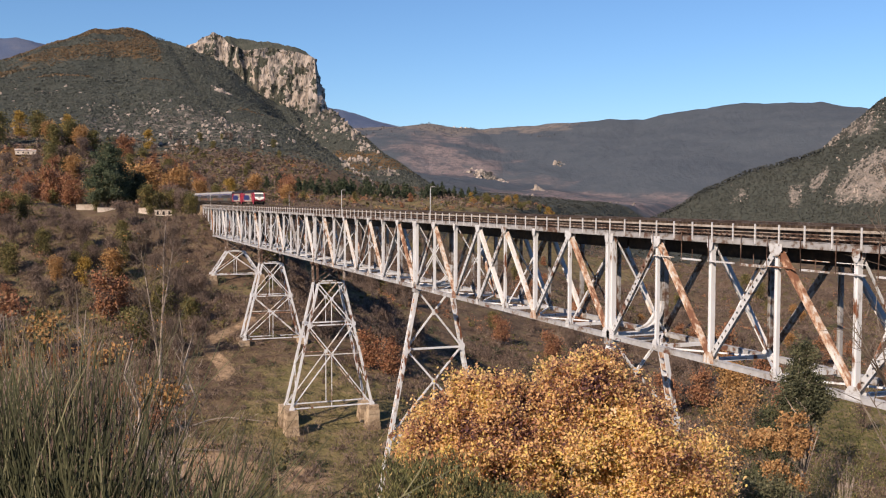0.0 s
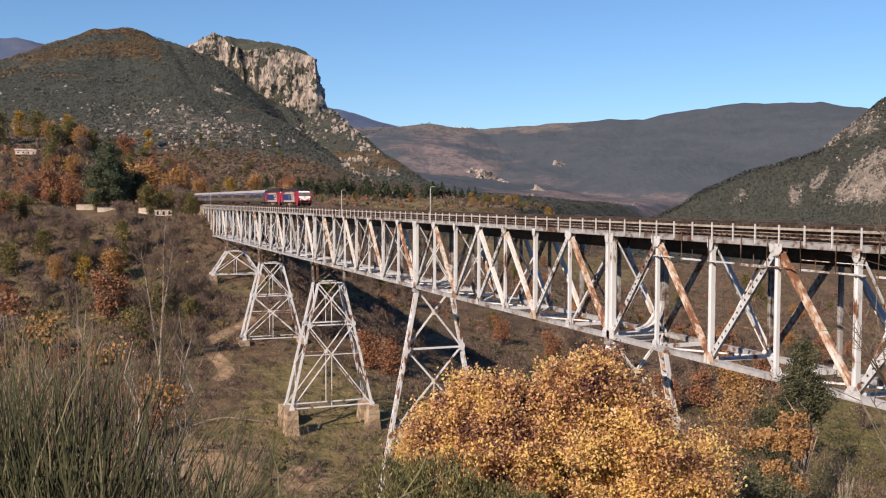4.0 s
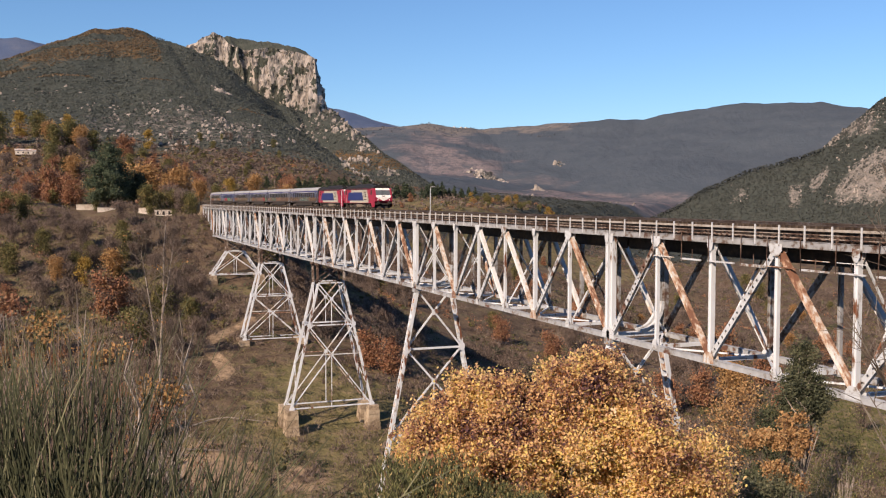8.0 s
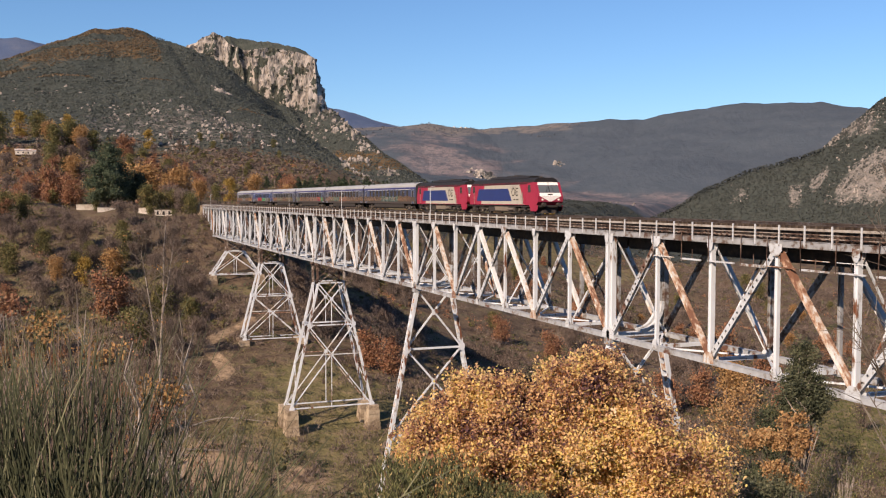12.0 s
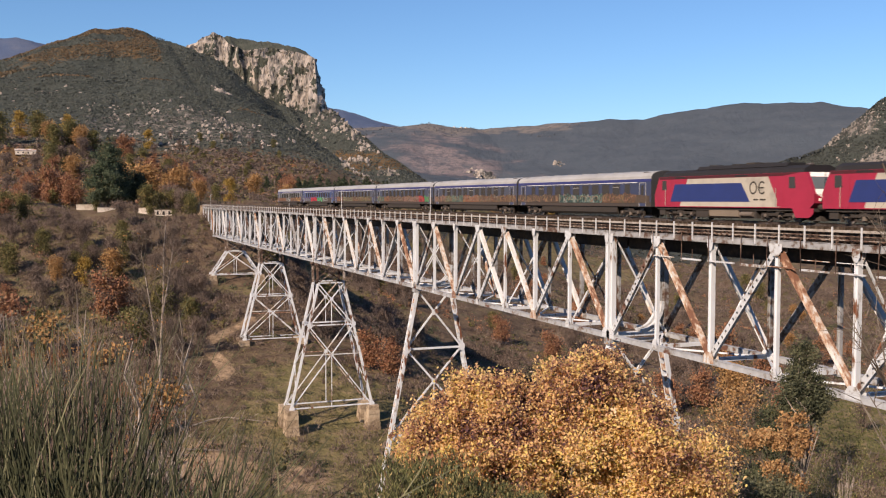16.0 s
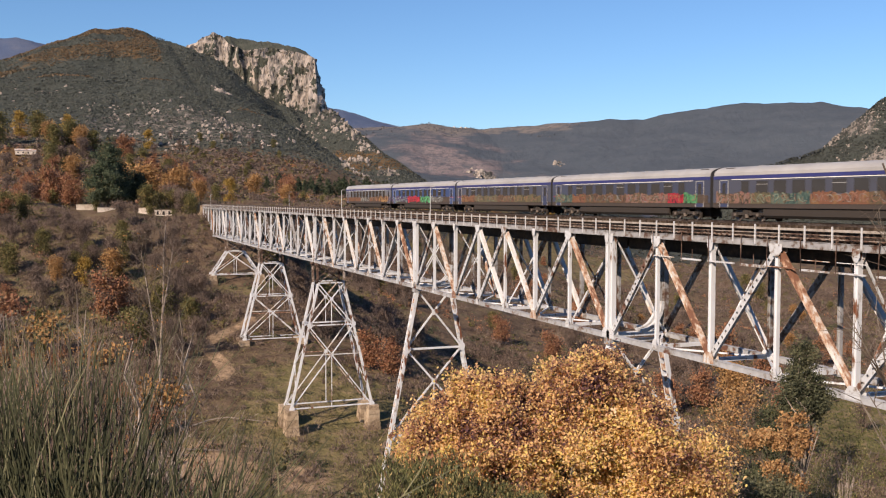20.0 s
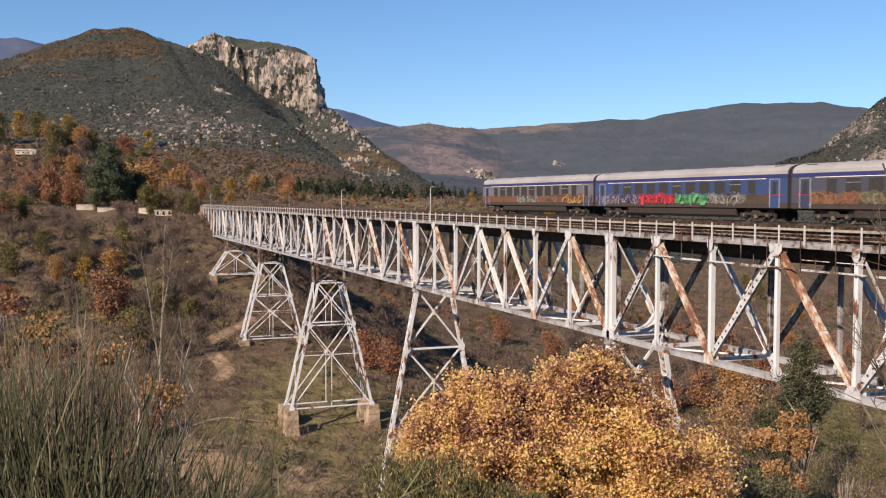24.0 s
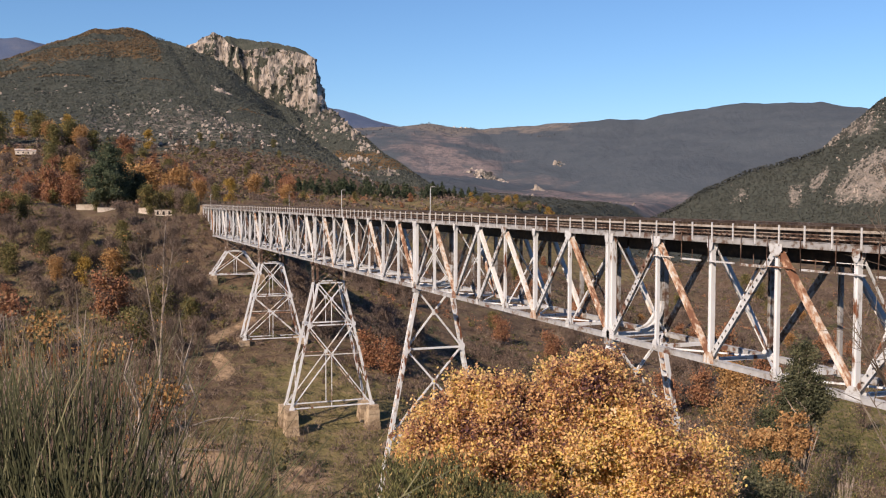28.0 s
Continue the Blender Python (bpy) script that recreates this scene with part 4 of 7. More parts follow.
def bogie(parent, x, wheelbase, name="bogie"):
    b = part(name, Geo(), UNDER, parent)
    g = Geo()
    for sy in (-1, 1):
        y = sy * 1.05
        g.beam((x - wheelbase / 2 - 0.45, y, 0.55), (x + wheelbase / 2 + 0.45, y, 0.55), 0.14, 0.20)
        for sx in (-1, 1):
            g.box(x + sx * wheelbase / 2 - 0.2, y - 0.12, 0.32, x + sx * wheelbase / 2 + 0.2, y + 0.12, 0.66)
            g.cyl((x + sx * 0.36, y, 0.42), (x + sx * 0.36, y, 0.86), 0.13, 10)
    g.box(x - 0.3, -1.2, 0.5, x + 0.3, 1.2, 0.86)
    b.data = g.mesh("bogie_frame", UNDER)
    for sx in (-1, 1):
        for sy in (-1, 1):
            xx, y = x + sx * wheelbase / 2, sy * 0.76
            w = Geo().cyl((xx, y - 0.06, 0.46), (xx, y + 0.06, 0.46), 0.45, 20)
            w.cyl((xx, y + sy * 0.06, 0.46), (xx, y + sy * 0.2, 0.46), 0.14, 10)
            part("wheel", w, STEEL, b)
            part("axle_cover", Geo().cyl((xx, sy * 1.17, 0.47), (xx, sy * 1.22, 0.47), 0.12, 12), SUNLIT_IRON, b)
    for sy in (-1, 1):
        g = Geo()
        g.beam((x - wheelbase / 2 + 0.5, sy * 0.92, 0.22), (x + wheelbase / 2 - 0.5, sy * 0.92, 0.22), 0.10, 0.13)
        for sx in (-1, 1):
            g.box(x + sx * (wheelbase / 2 - 0.62) - 0.10, sy * 0.92 - 0.08, 0.18, x + sx * (wheelbase / 2 - 0.62) + 0.10, sy * 0.92 + 0.08, 0.56)
            g.box(x + sx * (wheelbase / 2 + 0.58) - 0.09, sy * 0.92 - 0.08, 0.14, x + sx * (wheelbase / 2 + 0.58) + 0.09, sy * 0.92 + 0.08, 0.60)
        part("brake_rigging", g, UNDER, b)
        part("spring", Geo().cyl((x, sy * 1.10, 0.26), (x, sy * 1.10, 0.52), 0.16, 12), SUNLIT_IRON, b)
    return b


def patch(x0, x1, z0, z1, y, seed, ragged=0.10):
    """A sheet of paint a few millimetres thick with a wavy upper edge."""
    g = Geo()
    rng = random.Random(seed)
    n = max(6, int((x1 - x0) / 0.16))
    xs = [x0 + (x1 - x0) * i / n for i in range(n + 1)]
    zs = [z1 + ragged * (0.7 * math.sin(x * 2.1 + seed) + rng.uniform(-0.9, 0.9)) for x in xs]
    t = 0.004 * (1 if y > 0 else -1)
    pts = []
    for x, z in zip(xs, zs):
        pts += [(x, y, z0), (x, y, z), (x, y + t, z0), (x, y + t, z)]
    faces = []
    for i in range(n):
        a, b = 4 * i, 4 * i + 4
        faces += [(a + 2, b + 2, b + 3, a + 3), (a + 1, a + 3, b + 3, b + 1), (a, b, b + 2, a + 2)]
    return g.add(pts, faces)


def strokes(x0, x1, z0, z1, y, seed, fat):
    """Bent, letter-like strokes, none of them a letter."""
    g = Geo()
    rng = random.Random(seed)
    t = 0.004 * (1 if y > 0 else -1)
    x = x0 + 0.2
    while x < x1 - 0.5:
        w = rng.uniform(0.3, 0.75)
        h = (z1 - z0) * rng.uniform(0.5, 1.0)
        zc = z0 + (z1 - z0) * rng.uniform(0.38, 0.6)
        a0, turn = rng.uniform(0, 6.28), rng.choice((-1, 1)) * rng.uniform(1.2, 4.6)
        thick = fat * rng.uniform(0.5, 1.3)
        lean = rng.uniform(-0.25, 0.25)
        last = None
        straight = rng.random() < 0.22
        for k in range(6):
            a = a0 + turn * k / 5
            if straight:
                p = (x + lean * k / 5 + rng.uniform(-0.05, 0.05), y, zc + h * (k / 5 - 0.5))
            else:
                p = (x + w * 0.5 * (1 + math.cos(a)) + lean * math.sin(a), y, zc + h * 0.5 * math.sin(a) * rng.uniform(0.8, 1.1))
            if last:
                g.beam(last, p, abs(t) * 2, thick * rng.uniform(0.7, 1.2), (0, 1, 0))
            last = p
        x += w * rng.uniform(0.4, 1.1) + (0.16 if fat > 0.2 else rng.choice((0.1, 0.2, 0.4)))
    return g


def coach(index):
    """A passenger coach, its leading end at x = 0, the rest behind it."""
    L, HW = 26.0, 1.41
    words = ["blue passenger coach with pale green graffiti over grimy flanks", "blue-grey passenger coach with earth-coloured graffiti", "blue-grey passenger coach with faded brown graffiti", "grey-blue passenger coach with salmon and teal graffiti",
             "bright blue passenger coach with green, red and violet graffiti", "pale grey last coach with orange and white graffiti"]
    c = thing("passenger_coach", words[index], "coach", "coaches of the train")
    x0, x1 = -L - 0.2, -0.2
    body = COACH_BLUE[index]
    part("body", Geo().sweep([(-HW + 0.03, 0.98), (HW - 0.03, 0.98), (HW, 1.15), (HW, 3.04), (HW - 0.03, 3.34), (-HW + 0.03, 3.34), (-HW, 3.04), (-HW, 1.15)], x0, x1), body, c)
    arc = [(HW * math.cos(a) * 0.985, 3.345 + 0.70 * math.sin(a) ** 0.75) for a in [math.pi * i / 14 for i in range(15)]]
    g = Geo().sweep(arc, x0 + 0.05, x1 - 0.05)
    part("roof", g, ROOF, c, "pale grey metal roof", smooth=False)
    for k in range(9):
        xx = x0 + 1.4 + k * (L - 2.8) / 8
        if k in (0, 8):
            part("roof_vent", Geo().box(xx - 0.5, -0.95, 3.84, xx + 0.5, -0.45, 3.95), UNDER, c)
        else:
            part("roof_seam", Geo().box(xx - 0.02, -0.7, 3.96, xx + 0.02, 0.7, 4.055), ROOF, c)
    for sy in (-1, 1):
        y = sy * HW
        yo = lambda d: sorted((y, y + sy * d))
        a, b = yo(0.012)
        part("cant_stripe", Geo().box(x0, a - 0.03 * (sy > 0), 3.10, x1, b + 0.03 * (sy < 0), 3.335), NAVY, c, "navy stripe")
        a, b = yo(0.008)
        part("white_line", Geo().box(x0 + 2.2, a, 3.03, x1 - 2.2, b, 3.072), WHITE, c)
        part("lower_panel", Geo().box(x0, *[v for v in (a,)], 0.985, x1, b, 1.36), GRIME, c)
        n = 11
        pitch = (L - 5.6) / n
        for i in range(n):
            xc = x0 + 2.8 + pitch * (i + 0.5)
            hw = 0.62 if i not in (0, n - 1) else 0.42
            small = i % 4 == 1
            a, b = yo(0.010)
            w = part("window", Geo().box(xc - hw, a, 2.0, xc + hw, b, 2.92), GLASS, c)
            fr = Geo()
            a2, b2 = yo(0.022)
            for bx in ((xc - hw - 0.05, 1.95, xc - hw, 2.97), (xc + hw, 1.95, xc + hw + 0.05, 2.97), (xc - hw, 1.95, xc + hw, 2.0), (xc - hw, 2.92, xc + hw, 2.97)):
                fr.box(bx[0], a2, bx[1], bx[2], b2, bx[3])
            part("window_frame", fr, body if index != 5 else UNDER, w)
            if small:
                part("opening_light", Geo().box(xc - hw, a2, 2.66, xc + hw, b2, 2.69), ROOF, w)
        for xd in (x0 + 1.3, x1 - 1.3):
            a, b = yo(0.014)
            d = part("door", Geo().box(xd - 0.46, a, 1.02, xd + 0.46, b, 2.98), COACH_BLUE[0] if index != 4 else COACH_BLUE[4], c, "folding entrance door")
            a, b = yo(0.024)
            part("door_window", Geo().box(xd - 0.2, a, 1.95, xd + 0.2, b, 2.8), GLASS, d)
            part("door_frame", Geo().box(xd - 0.52, a, 1.0, xd - 0.46, b, 3.0).box(xd + 0.46, a, 1.0, xd + 0.52, b, 3.0).box(xd - 0.46, a, 2.98, xd + 0.46, b, 3.03), ROOF, d)
            part("grab_rail", Geo().cyl((xd + 0.58, y + sy * 0.03, 1.2), (xd + 0.58, y + sy * 0.03, 2.3), 0.018, 6), STEEL, c)
        for k, (ta, tb, ground, line) in enumerate(TAGS[index]):
            seed = index * 100 + k * 10 + (sy > 0)
            part("graffiti", patch(x1 - tb, x1 - ta, 1.30, 2.06 if line else 1.96, y + sy * (0.024 if index < 4 else 0.010), seed, 0.11 if line else 0.06), SPRAYS[ground], c, "sprayed graffiti patch")
            if line and sy < 0:
                fat = 0.22 if line in ("green", "amber", "scarlet") and index >= 4 else 0.06
                if fat > 0.2:
                    part("graffiti_shadow", strokes(x1 - tb + 0.06, x1 - ta, 1.08, 1.98, y + sy * 0.017, seed + 3, fat + 0.14), FILLS["black"], c, kind="stuff")
                if index < 4:
                    part("graffiti_outline", strokes(x1 - tb, x1 - ta, 1.30, 2.12, y + sy * 0.030, seed + 5, 0.07), UNDER, c, kind="stuff")
                    part("graffiti_drip", strokes(x1 - tb, x1 - ta, 1.36, 2.05, y + sy * 0.034, seed + 6, 0.05), FADED["pink" if line != "pink" else "white"], c, kind="stuff")
                part("graffiti_lettering", strokes(x1 - tb, x1 - ta, 1.38 if index < 4 else 1.15, 2.08, y + sy * (0.032 if index < 4 else 0.024), seed + 3, fat), (FADED if index < 4 else FILLS)[line], c, kind="stuff")
        if index in (2, 3, 4):
            a, b = yo(0.018)
            part("red_line", Geo().box(x1 - 2.0 if index == 4 else x0 + 0.3, a, 1.86, x1 - 0.3 if index == 4 else x0 + 2.2, b, 1.93), RED, c)
        part("skirt", Geo().sweep([(y - sy * 0.10, 0.975), (y - sy * 0.14, 0.975), (y - sy * 0.36, 0.28), (y - sy * 0.30, 0.28), (y - sy * 0.12, 0.46)], x0 + 5.6, x1 - 5.6), UNDER, c, "dark curved skirt between the bogies")
    g = Geo()
    for xx, w in ((x0 + 8, 2.2), (x0 + 12, 1.6), (x0 + 16.5, 2.6)):
        g.box(xx - w / 2, -1.0, 0.30, xx + w / 2, 1.0, 0.97)
    part("equipment_box", g, UNDER, c, kind="stuff")
    # dark block added to close the bright gap beneath the coach
    part("brake_gear", Geo().box(x0 + 1.2, -0.5, 0.26, x1 - 1.2, 0.5, 0.84), UNDER, c)
    part("underframe", Geo().box(x0 + 0.2, -1.1, 0.86, x1 - 0.2, 1.1, 0.978), UNDER, c)
    for xb in (x0 + 3.6, x1 - 3.6):
        bogie(c, xb, 2.5)
    for xe, s in ((x0, -1), (x1, 1)):
        part("end_wall", Geo().sweep([(-HW, 0.99), (HW, 0.99), (HW, 3.1)] + [(HW * math.cos(a), 3.30 + 0.74 * math.sin(a) ** 0.75) for a in [math.pi * i / 14 for i in range(15)]] + [(-HW, 3.1)], *sorted((xe + s * 0.004, xe + s * 0.02))), END_GREY, c, "dark grey end wall")
        part("gangway", Geo().box(*sorted((xe, xe + s * 0.2))[:1], -0.7, 1.15, *sorted((xe, xe + s * 0.2))[1:], 0.7, 3.3), RUBBER, c, "black rubber gangway")
        for sy in (-1, 1):
            part("buffer", Geo().cyl((xe, sy * 0.875, 1.06), (xe + s * 0.22, sy * 0.875, 1.06), 0.16, 12), STEEL, c)
    return c


def locomotive():
    """A diesel engine, its trailing end at x = 0, its nose at x = 19."""
    e = thing("diesel_locomotive", "red diesel locomotive with blue and cream side panels", "locomotive", "engines of the train")
    HW = 1.46
    # side shape: (x, z) outline of the flank, cab ends raked
    low, high = 1.0, 3.42
    flank = [(0.35, low), (18.55, low), (18.95, 1.35), (18.95, 1.95), (18.15, high), (0.95, high), (0.30, 2.0)]
    n = len(flank)
    g = Geo()
    pts = [(x, -HW, z) for x, z in flank] + [(x, HW, z) for x, z in flank]
    g.add(pts, [tuple(range(n)), tuple(reversed(range(n, 2 * n)))] + [(k, k + n, (k + 1) % n + n, (k + 1) % n) for k in range(n)])
    part("body", g, RED, e, "red painted body")
    g = Geo()
    arc = [(HW * 0.97, 3.425), (HW * 0.86, 3.72), (HW * 0.55, 3.92), (-HW * 0.55, 3.92), (-HW * 0.86, 3.72), (-HW * 0.97, 3.425)]
    g.sweep(arc, 1.3, 17.9)
    part("roof", g, SOOT, e, "soot-blackened roof")
    part("roof_hood", Geo().sweep([(-0.95, 3.9), (0.95, 3.9), (0.7, 4.16), (-0.7, 4.16)], 5.4, 15.6), SOOT, e)
    for xx in (6.6, 9.4, 12.6):
        part("roof_fan", Geo().cyl((xx, 0, 4.14), (xx, 0, 4.24), 0.55, 18), SOOT, e)
    part("exhaust", Geo().box(10.6, -0.35, 4.14, 11.6, 0.35, 4.30), UNDER, e)
    part("horn", Geo().cyl((16.9, -0.3, 3.98), (17.5, -0.3, 3.98), 0.06, 8, 0.11), STEEL, e)
    for sy in (-1, 1):
        y = sy * (HW + 0.004)

        def slab(name, outline, mat, d, label=""):
            m = len(outline)
            pp = [(x, y, z) for x, z in outline] + [(x, y + sy * d, z) for x, z in outline]
            fs = [tuple(range(m)), tuple(reversed(range(m, 2 * m)))] + [(k, k + m, (k + 1) % m + m, (k + 1) % m) for k in range(m)]
            return part(name, Geo().add(pp, fs), mat, e, label)
        slab("cream_panel", [(3.9, 1.06), (15.7, 1.06), (14.4, 3.20), (4.9, 3.20)], CREAM, 0.008, "cream side panel")
        slab("blue_panel", [(2.6, 1.42), (12.5, 1.42), (11.5, 2.80), (3.2, 2.80)], BLUE, 0.016, "blue side panel")
        slab("roof_grille", [(3.2, 3.26), (4.6, 3.26), (4.6, 3.38), (3.2, 3.38)], RUBBER, 0.010)
        slab("roof_grille", [(10.8, 3.26), (12.2, 3.26), (12.2, 3.38), (10.8, 3.38)], RUBBER, 0.010)
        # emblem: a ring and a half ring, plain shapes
        for cx, span in ((12.85, (0.0, 6.2832)), (13.8, (0.8, 5.5))):
            g = Geo()
            for i in range(14):
                a0, a1 = span[0] + (span[1] - span[0]) * i / 14, span[0] + (span[1] - span[0]) * (i + 1) / 14
                g.beam((cx + 0.36 * math.cos(a0), y + sy * 0.012, 2.42 + 0.42 * math.sin(a0)), (cx + 0.36 * math.cos(a1), y + sy * 0.012, 2.42 + 0.42 * math.sin(a1)), 0.014, 0.11)
            if cx > 13:
                g.beam((cx - 0.34, y + sy * 0.012, 2.42), (cx + 0.2, y + sy * 0.012, 2.42), 0.014, 0.1)
            part("emblem", g, UNDER, e, "dark ring-shaped emblem")
        part("number_bar", Geo().box(12.9, *sorted((y + sy * 0.008, y + sy * 0.014))[:1], 1.52, 13.4, *sorted((y + sy * 0.008, y + sy * 0.014))[1:], 1.64), UNDER, e)
        part("number_bar", Geo().box(13.6, *sorted((y + sy * 0.008, y + sy * 0.014))[:1], 1.52, 14.2, *sorted((y + sy * 0.008, y + sy * 0.014))[1:], 1.64), UNDER, e)
        for xw in (16.9, 1.75):
            slab("cab_window", [(xw - 0.36, 2.35), (xw + 0.3, 2.35), (xw + 0.22, 3.12), (xw - 0.36, 3.12)], GLASS, 0.012)
        for xd in (15.7, 2.35):
            slab("cab_door", [(xd - 0.33, 1.1), (xd + 0.33, 1.1), (xd + 0.33, 3.15), (xd - 0.33, 3.15)], RED, 0.010)
            part("grab_rail", Geo().cyl((xd - 0.42, y + sy * 0.06, 1.1), (xd - 0.42, y + sy * 0.06, 2.4), 0.02, 6), CREAM, e)
        for xs in (15.7, 2.35):
            for zz in (0.5, 0.78):
                part("step", Geo().box(xs - 0.25, y - 0.1, zz, xs + 0.25, y + 0.1, zz + 0.04), UNDER, e)
        slab("cab_corner", [(17.25, 0.36), (18.55, 0.36), (18.9, 0.62), (18.95, 1.0), (16.9, 1.0)], RED, 0.012, "red apron under the cab")
        slab("soot_band", [(0.98, 3.21), (15.9, 3.21), (16.6, 3.30), (17.6, 3.41), (0.95, 3.41)], SOOTY_RED, 0.004, "soot-darkened edge under the roof")
    # leading face
    def face(name, ys, zs, mat, off, label=""):
        """A panel laid on the raked nose between two heights."""
        def xat(z):
            if z < 1.95:
                return 18.95
            return 18.95 - 0.8 * (z - 1.95) / (high - 1.95)
        (ya, yb, yc, yd), (za, zb) = ys, zs
        q = [(xat(za) + off, ya, za), (xat(za) + off, yb, za), (xat(zb) + off, yc, zb), (xat(zb) + off, yd, zb)]
        r = [(x - 0.03, yy, z) for x, yy, z in q]
        return part(name, Geo().add(q + r, [(0, 1, 2, 3), (7, 6, 5, 4), (0, 4, 5, 1), (1, 5, 6, 2), (2, 6, 7, 3), (3, 7, 4, 0)]), mat, e, label)
    face("brow", (-1.22, 1.22, 1.15, -1.15), (3.12, 3.42), WHITE, 0.012, "white panel over the windscreen")
    ws = face("windscreen", (-1.2, 1.2, 1.18, -1.18), (2.30, 3.10), SCREEN, 0.012)
    face("windscreen_post", (-0.04, 0.04, 0.04, -0.04), (2.30, 3.10), RUBBER, 0.03)
    face("bonnet_panel", (-1.25, 1.25, 1.22, -1.22), (1.96, 2.29), WHITE, 0.012, "white nose panel")
    face("bonnet_chevron", (-0.14, 0.14, 1.25, -1.25), (1.40, 1.95), WHITE, 0.012, "white pointed nose panel")
    face("emblem", (-0.3, 0.3, 0.3, -0.3), (2.06, 2.2), UNDER, 0.022)
    for yy in (-0.95, 0.95):
        part("headlight", Geo().cyl((18.95, yy, 1.58), (19.0, yy, 1.58), 0.11, 14), LENS, e)
        part("buffer", Geo().cyl((18.9, yy * 0.92, 1.06), (19.35, yy * 0.92, 1.06), 0.20, 14), UNDER, e)
        part("wiper", Geo().beam((18.85, yy * 0.5, 2.36), (18.55, yy * 0.25, 2.95), 0.03, 0.03), RUBBER, e)
    part("headlight", Geo().cyl((18.2, 0, 3.3), (18.32, 0, 3.3), 0.10, 12), LENS, e)
    part("bumper_beam", Geo().box(18.2, -1.4, 0.78, 18.93, 1.4, 0.995), UNDER, e)
    part("snow_plough", Geo().add([(18.3, -1.35, 0.18), (18.8, -0.7, 0.15), (18.8, 0.7, 0.15), (18.3, 1.35, 0.18), (18.3, -1.35, 0.78), (18.6, -0.7, 0.78), (18.6, 0.7, 0.78), (18.3, 1.35, 0.78), (18.1, 0, 0.4)], [(0, 1, 5, 4), (1, 2, 6, 5), (2, 3, 7, 6), (0, 4, 8), (7, 3, 8), (4, 5, 6, 7, 8), (3, 2, 1, 0, 8)]), UNDER, e)
    part("end_window", Geo().box(0.56, -1.1, 2.4, 0.62, 1.1, 3.05), GLASS, e)
    part("underframe", Geo().box(0.5, -1.3, 0.80, 18.4, 1.3, 0.998), UNDER, e)
    part("fuel_tank", Geo().sweep([(-1.05, 0.20), (1.05, 0.20), (1.24, 0.34), (1.3, 0.79), (-1.3, 0.79), (-1.24, 0.34)], 7.5, 11.0), TAN, e, "dusty fuel tank")
    for x0, x1, z0 in ((5.75, 7.35, 0.24), (11.15, 12.9, 0.22), (0.7, 1.5, 0.34), (17.3, 18.1, 0.30)):
        part("equipment_box", Geo().box(x0, -1.22, z0, x1, 1.22, 0.795), UNDER, e)
    for sy in (-1, 1):
        part("air_reservoir", Geo().cyl((11.3, sy * 1.28, 0.52), (12.7, sy * 1.28, 0.52), 0.17, 14), SUNLIT_IRON, e, "air reservoir in sunlit-toned iron")
    for xb in (3.6, 15.3):
        bogie(e, xb, 2.9)
    for sy in (-1, 1):
        part("buffer", Geo().cyl((0.35, sy * 0.875, 1.06), (-0.1, sy * 0.875, 1.06), 0.18, 12), UNDER, e)
    return e


# metres along the line of the coupling between the engines and the coaches
RUN = [(0.0, -298.4), (2.0, -271.9), (4.0, -244.6), (6.0, -217.0), (8.0, -188.2), (10.0, -159.3), (12.0, -129.9), (14.0, -100.2), (16.0, -70.1), (18.0, -39.7), (20.0, -9.2), (22.0, 21.4), (24.0, 52.2), (26.0, 83.2), (28.0, 114.0)]
TRAIN = [(coach(i), -26.4 * i) for i in range(6)]
engine = locomotive()
TRAIN += [(engine, 0.15), (copy_thing(engine, pose(0, 0, 0)), 19.55)]


# ---- plants ----
def quad_mesh(name, quads, mat, tri=False):
    """A mesh from an array of separate four-cornered leaves (n, 4, 3)."""
    n = len(quads)
    me = bpy.data.meshes.new(name)
    me.vertices.add(4 * n)
    me.vertices.foreach_set("co", quads.reshape(-1).astype(np.float32))
    me.loops.add(4 * n)
    me.loops.foreach_set("vertex_index", np.arange(4 * n, dtype=np.int32))
    me.polygons.add(n)
    me.polygons.foreach_set("loop_start", np.arange(0, 4 * n, 4, dtype=np.int32))
    me.materials.append(mat)
    me.update(calc_edges=True)
    return me


def unit(v):
    return v / np.maximum(np.linalg.norm(v, axis=-1, keepdims=True), 1e-9)


def leaves(rng, centres, size, aspect=0.6, lift=0.0, along=None, skin=None):
    """Pointed leaves or sprays at the centres, turned at random; lift turns their long side upward, skin gives the way that each one faces."""
    n = len(centres)
    d = unit(rng.normal(size=(n, 3)))
    if skin is not None:
        skin = unit(skin)
        d = unit(np.cross(d, skin))
    if along is not None:
        d = unit(d * (1 - lift) + along * lift * 1.6)
    elif lift:
        d = unit(d * (1 - lift) + np.array([0, 0, 1.0]) * lift * 1.6)
    s = unit(np.cross(d, unit(rng.normal(size=(n, 3))) if skin is None else skin))
    L = (size * rng.uniform(0.6, 1.35, n))[:, None]
    w = L * aspect
    c = centres
    return np.stack([c - d * L * 0.5, c + s * w * 0.5 - d * L * 0.05, c + d * L * 0.5, c - s * w * 0.5 + d * L * 0.05], 1)


def leaf_material(name, colours, vary=0.55, trans=0.25, scale=1.6):
    return material(name, colours, scale, 0.75, spec=0.2, vary=vary, island=True, trans=trans, detail=2, steps=[0.22 + 0.56 * i / (len(colours) - 1) for i in range(len(colours))])


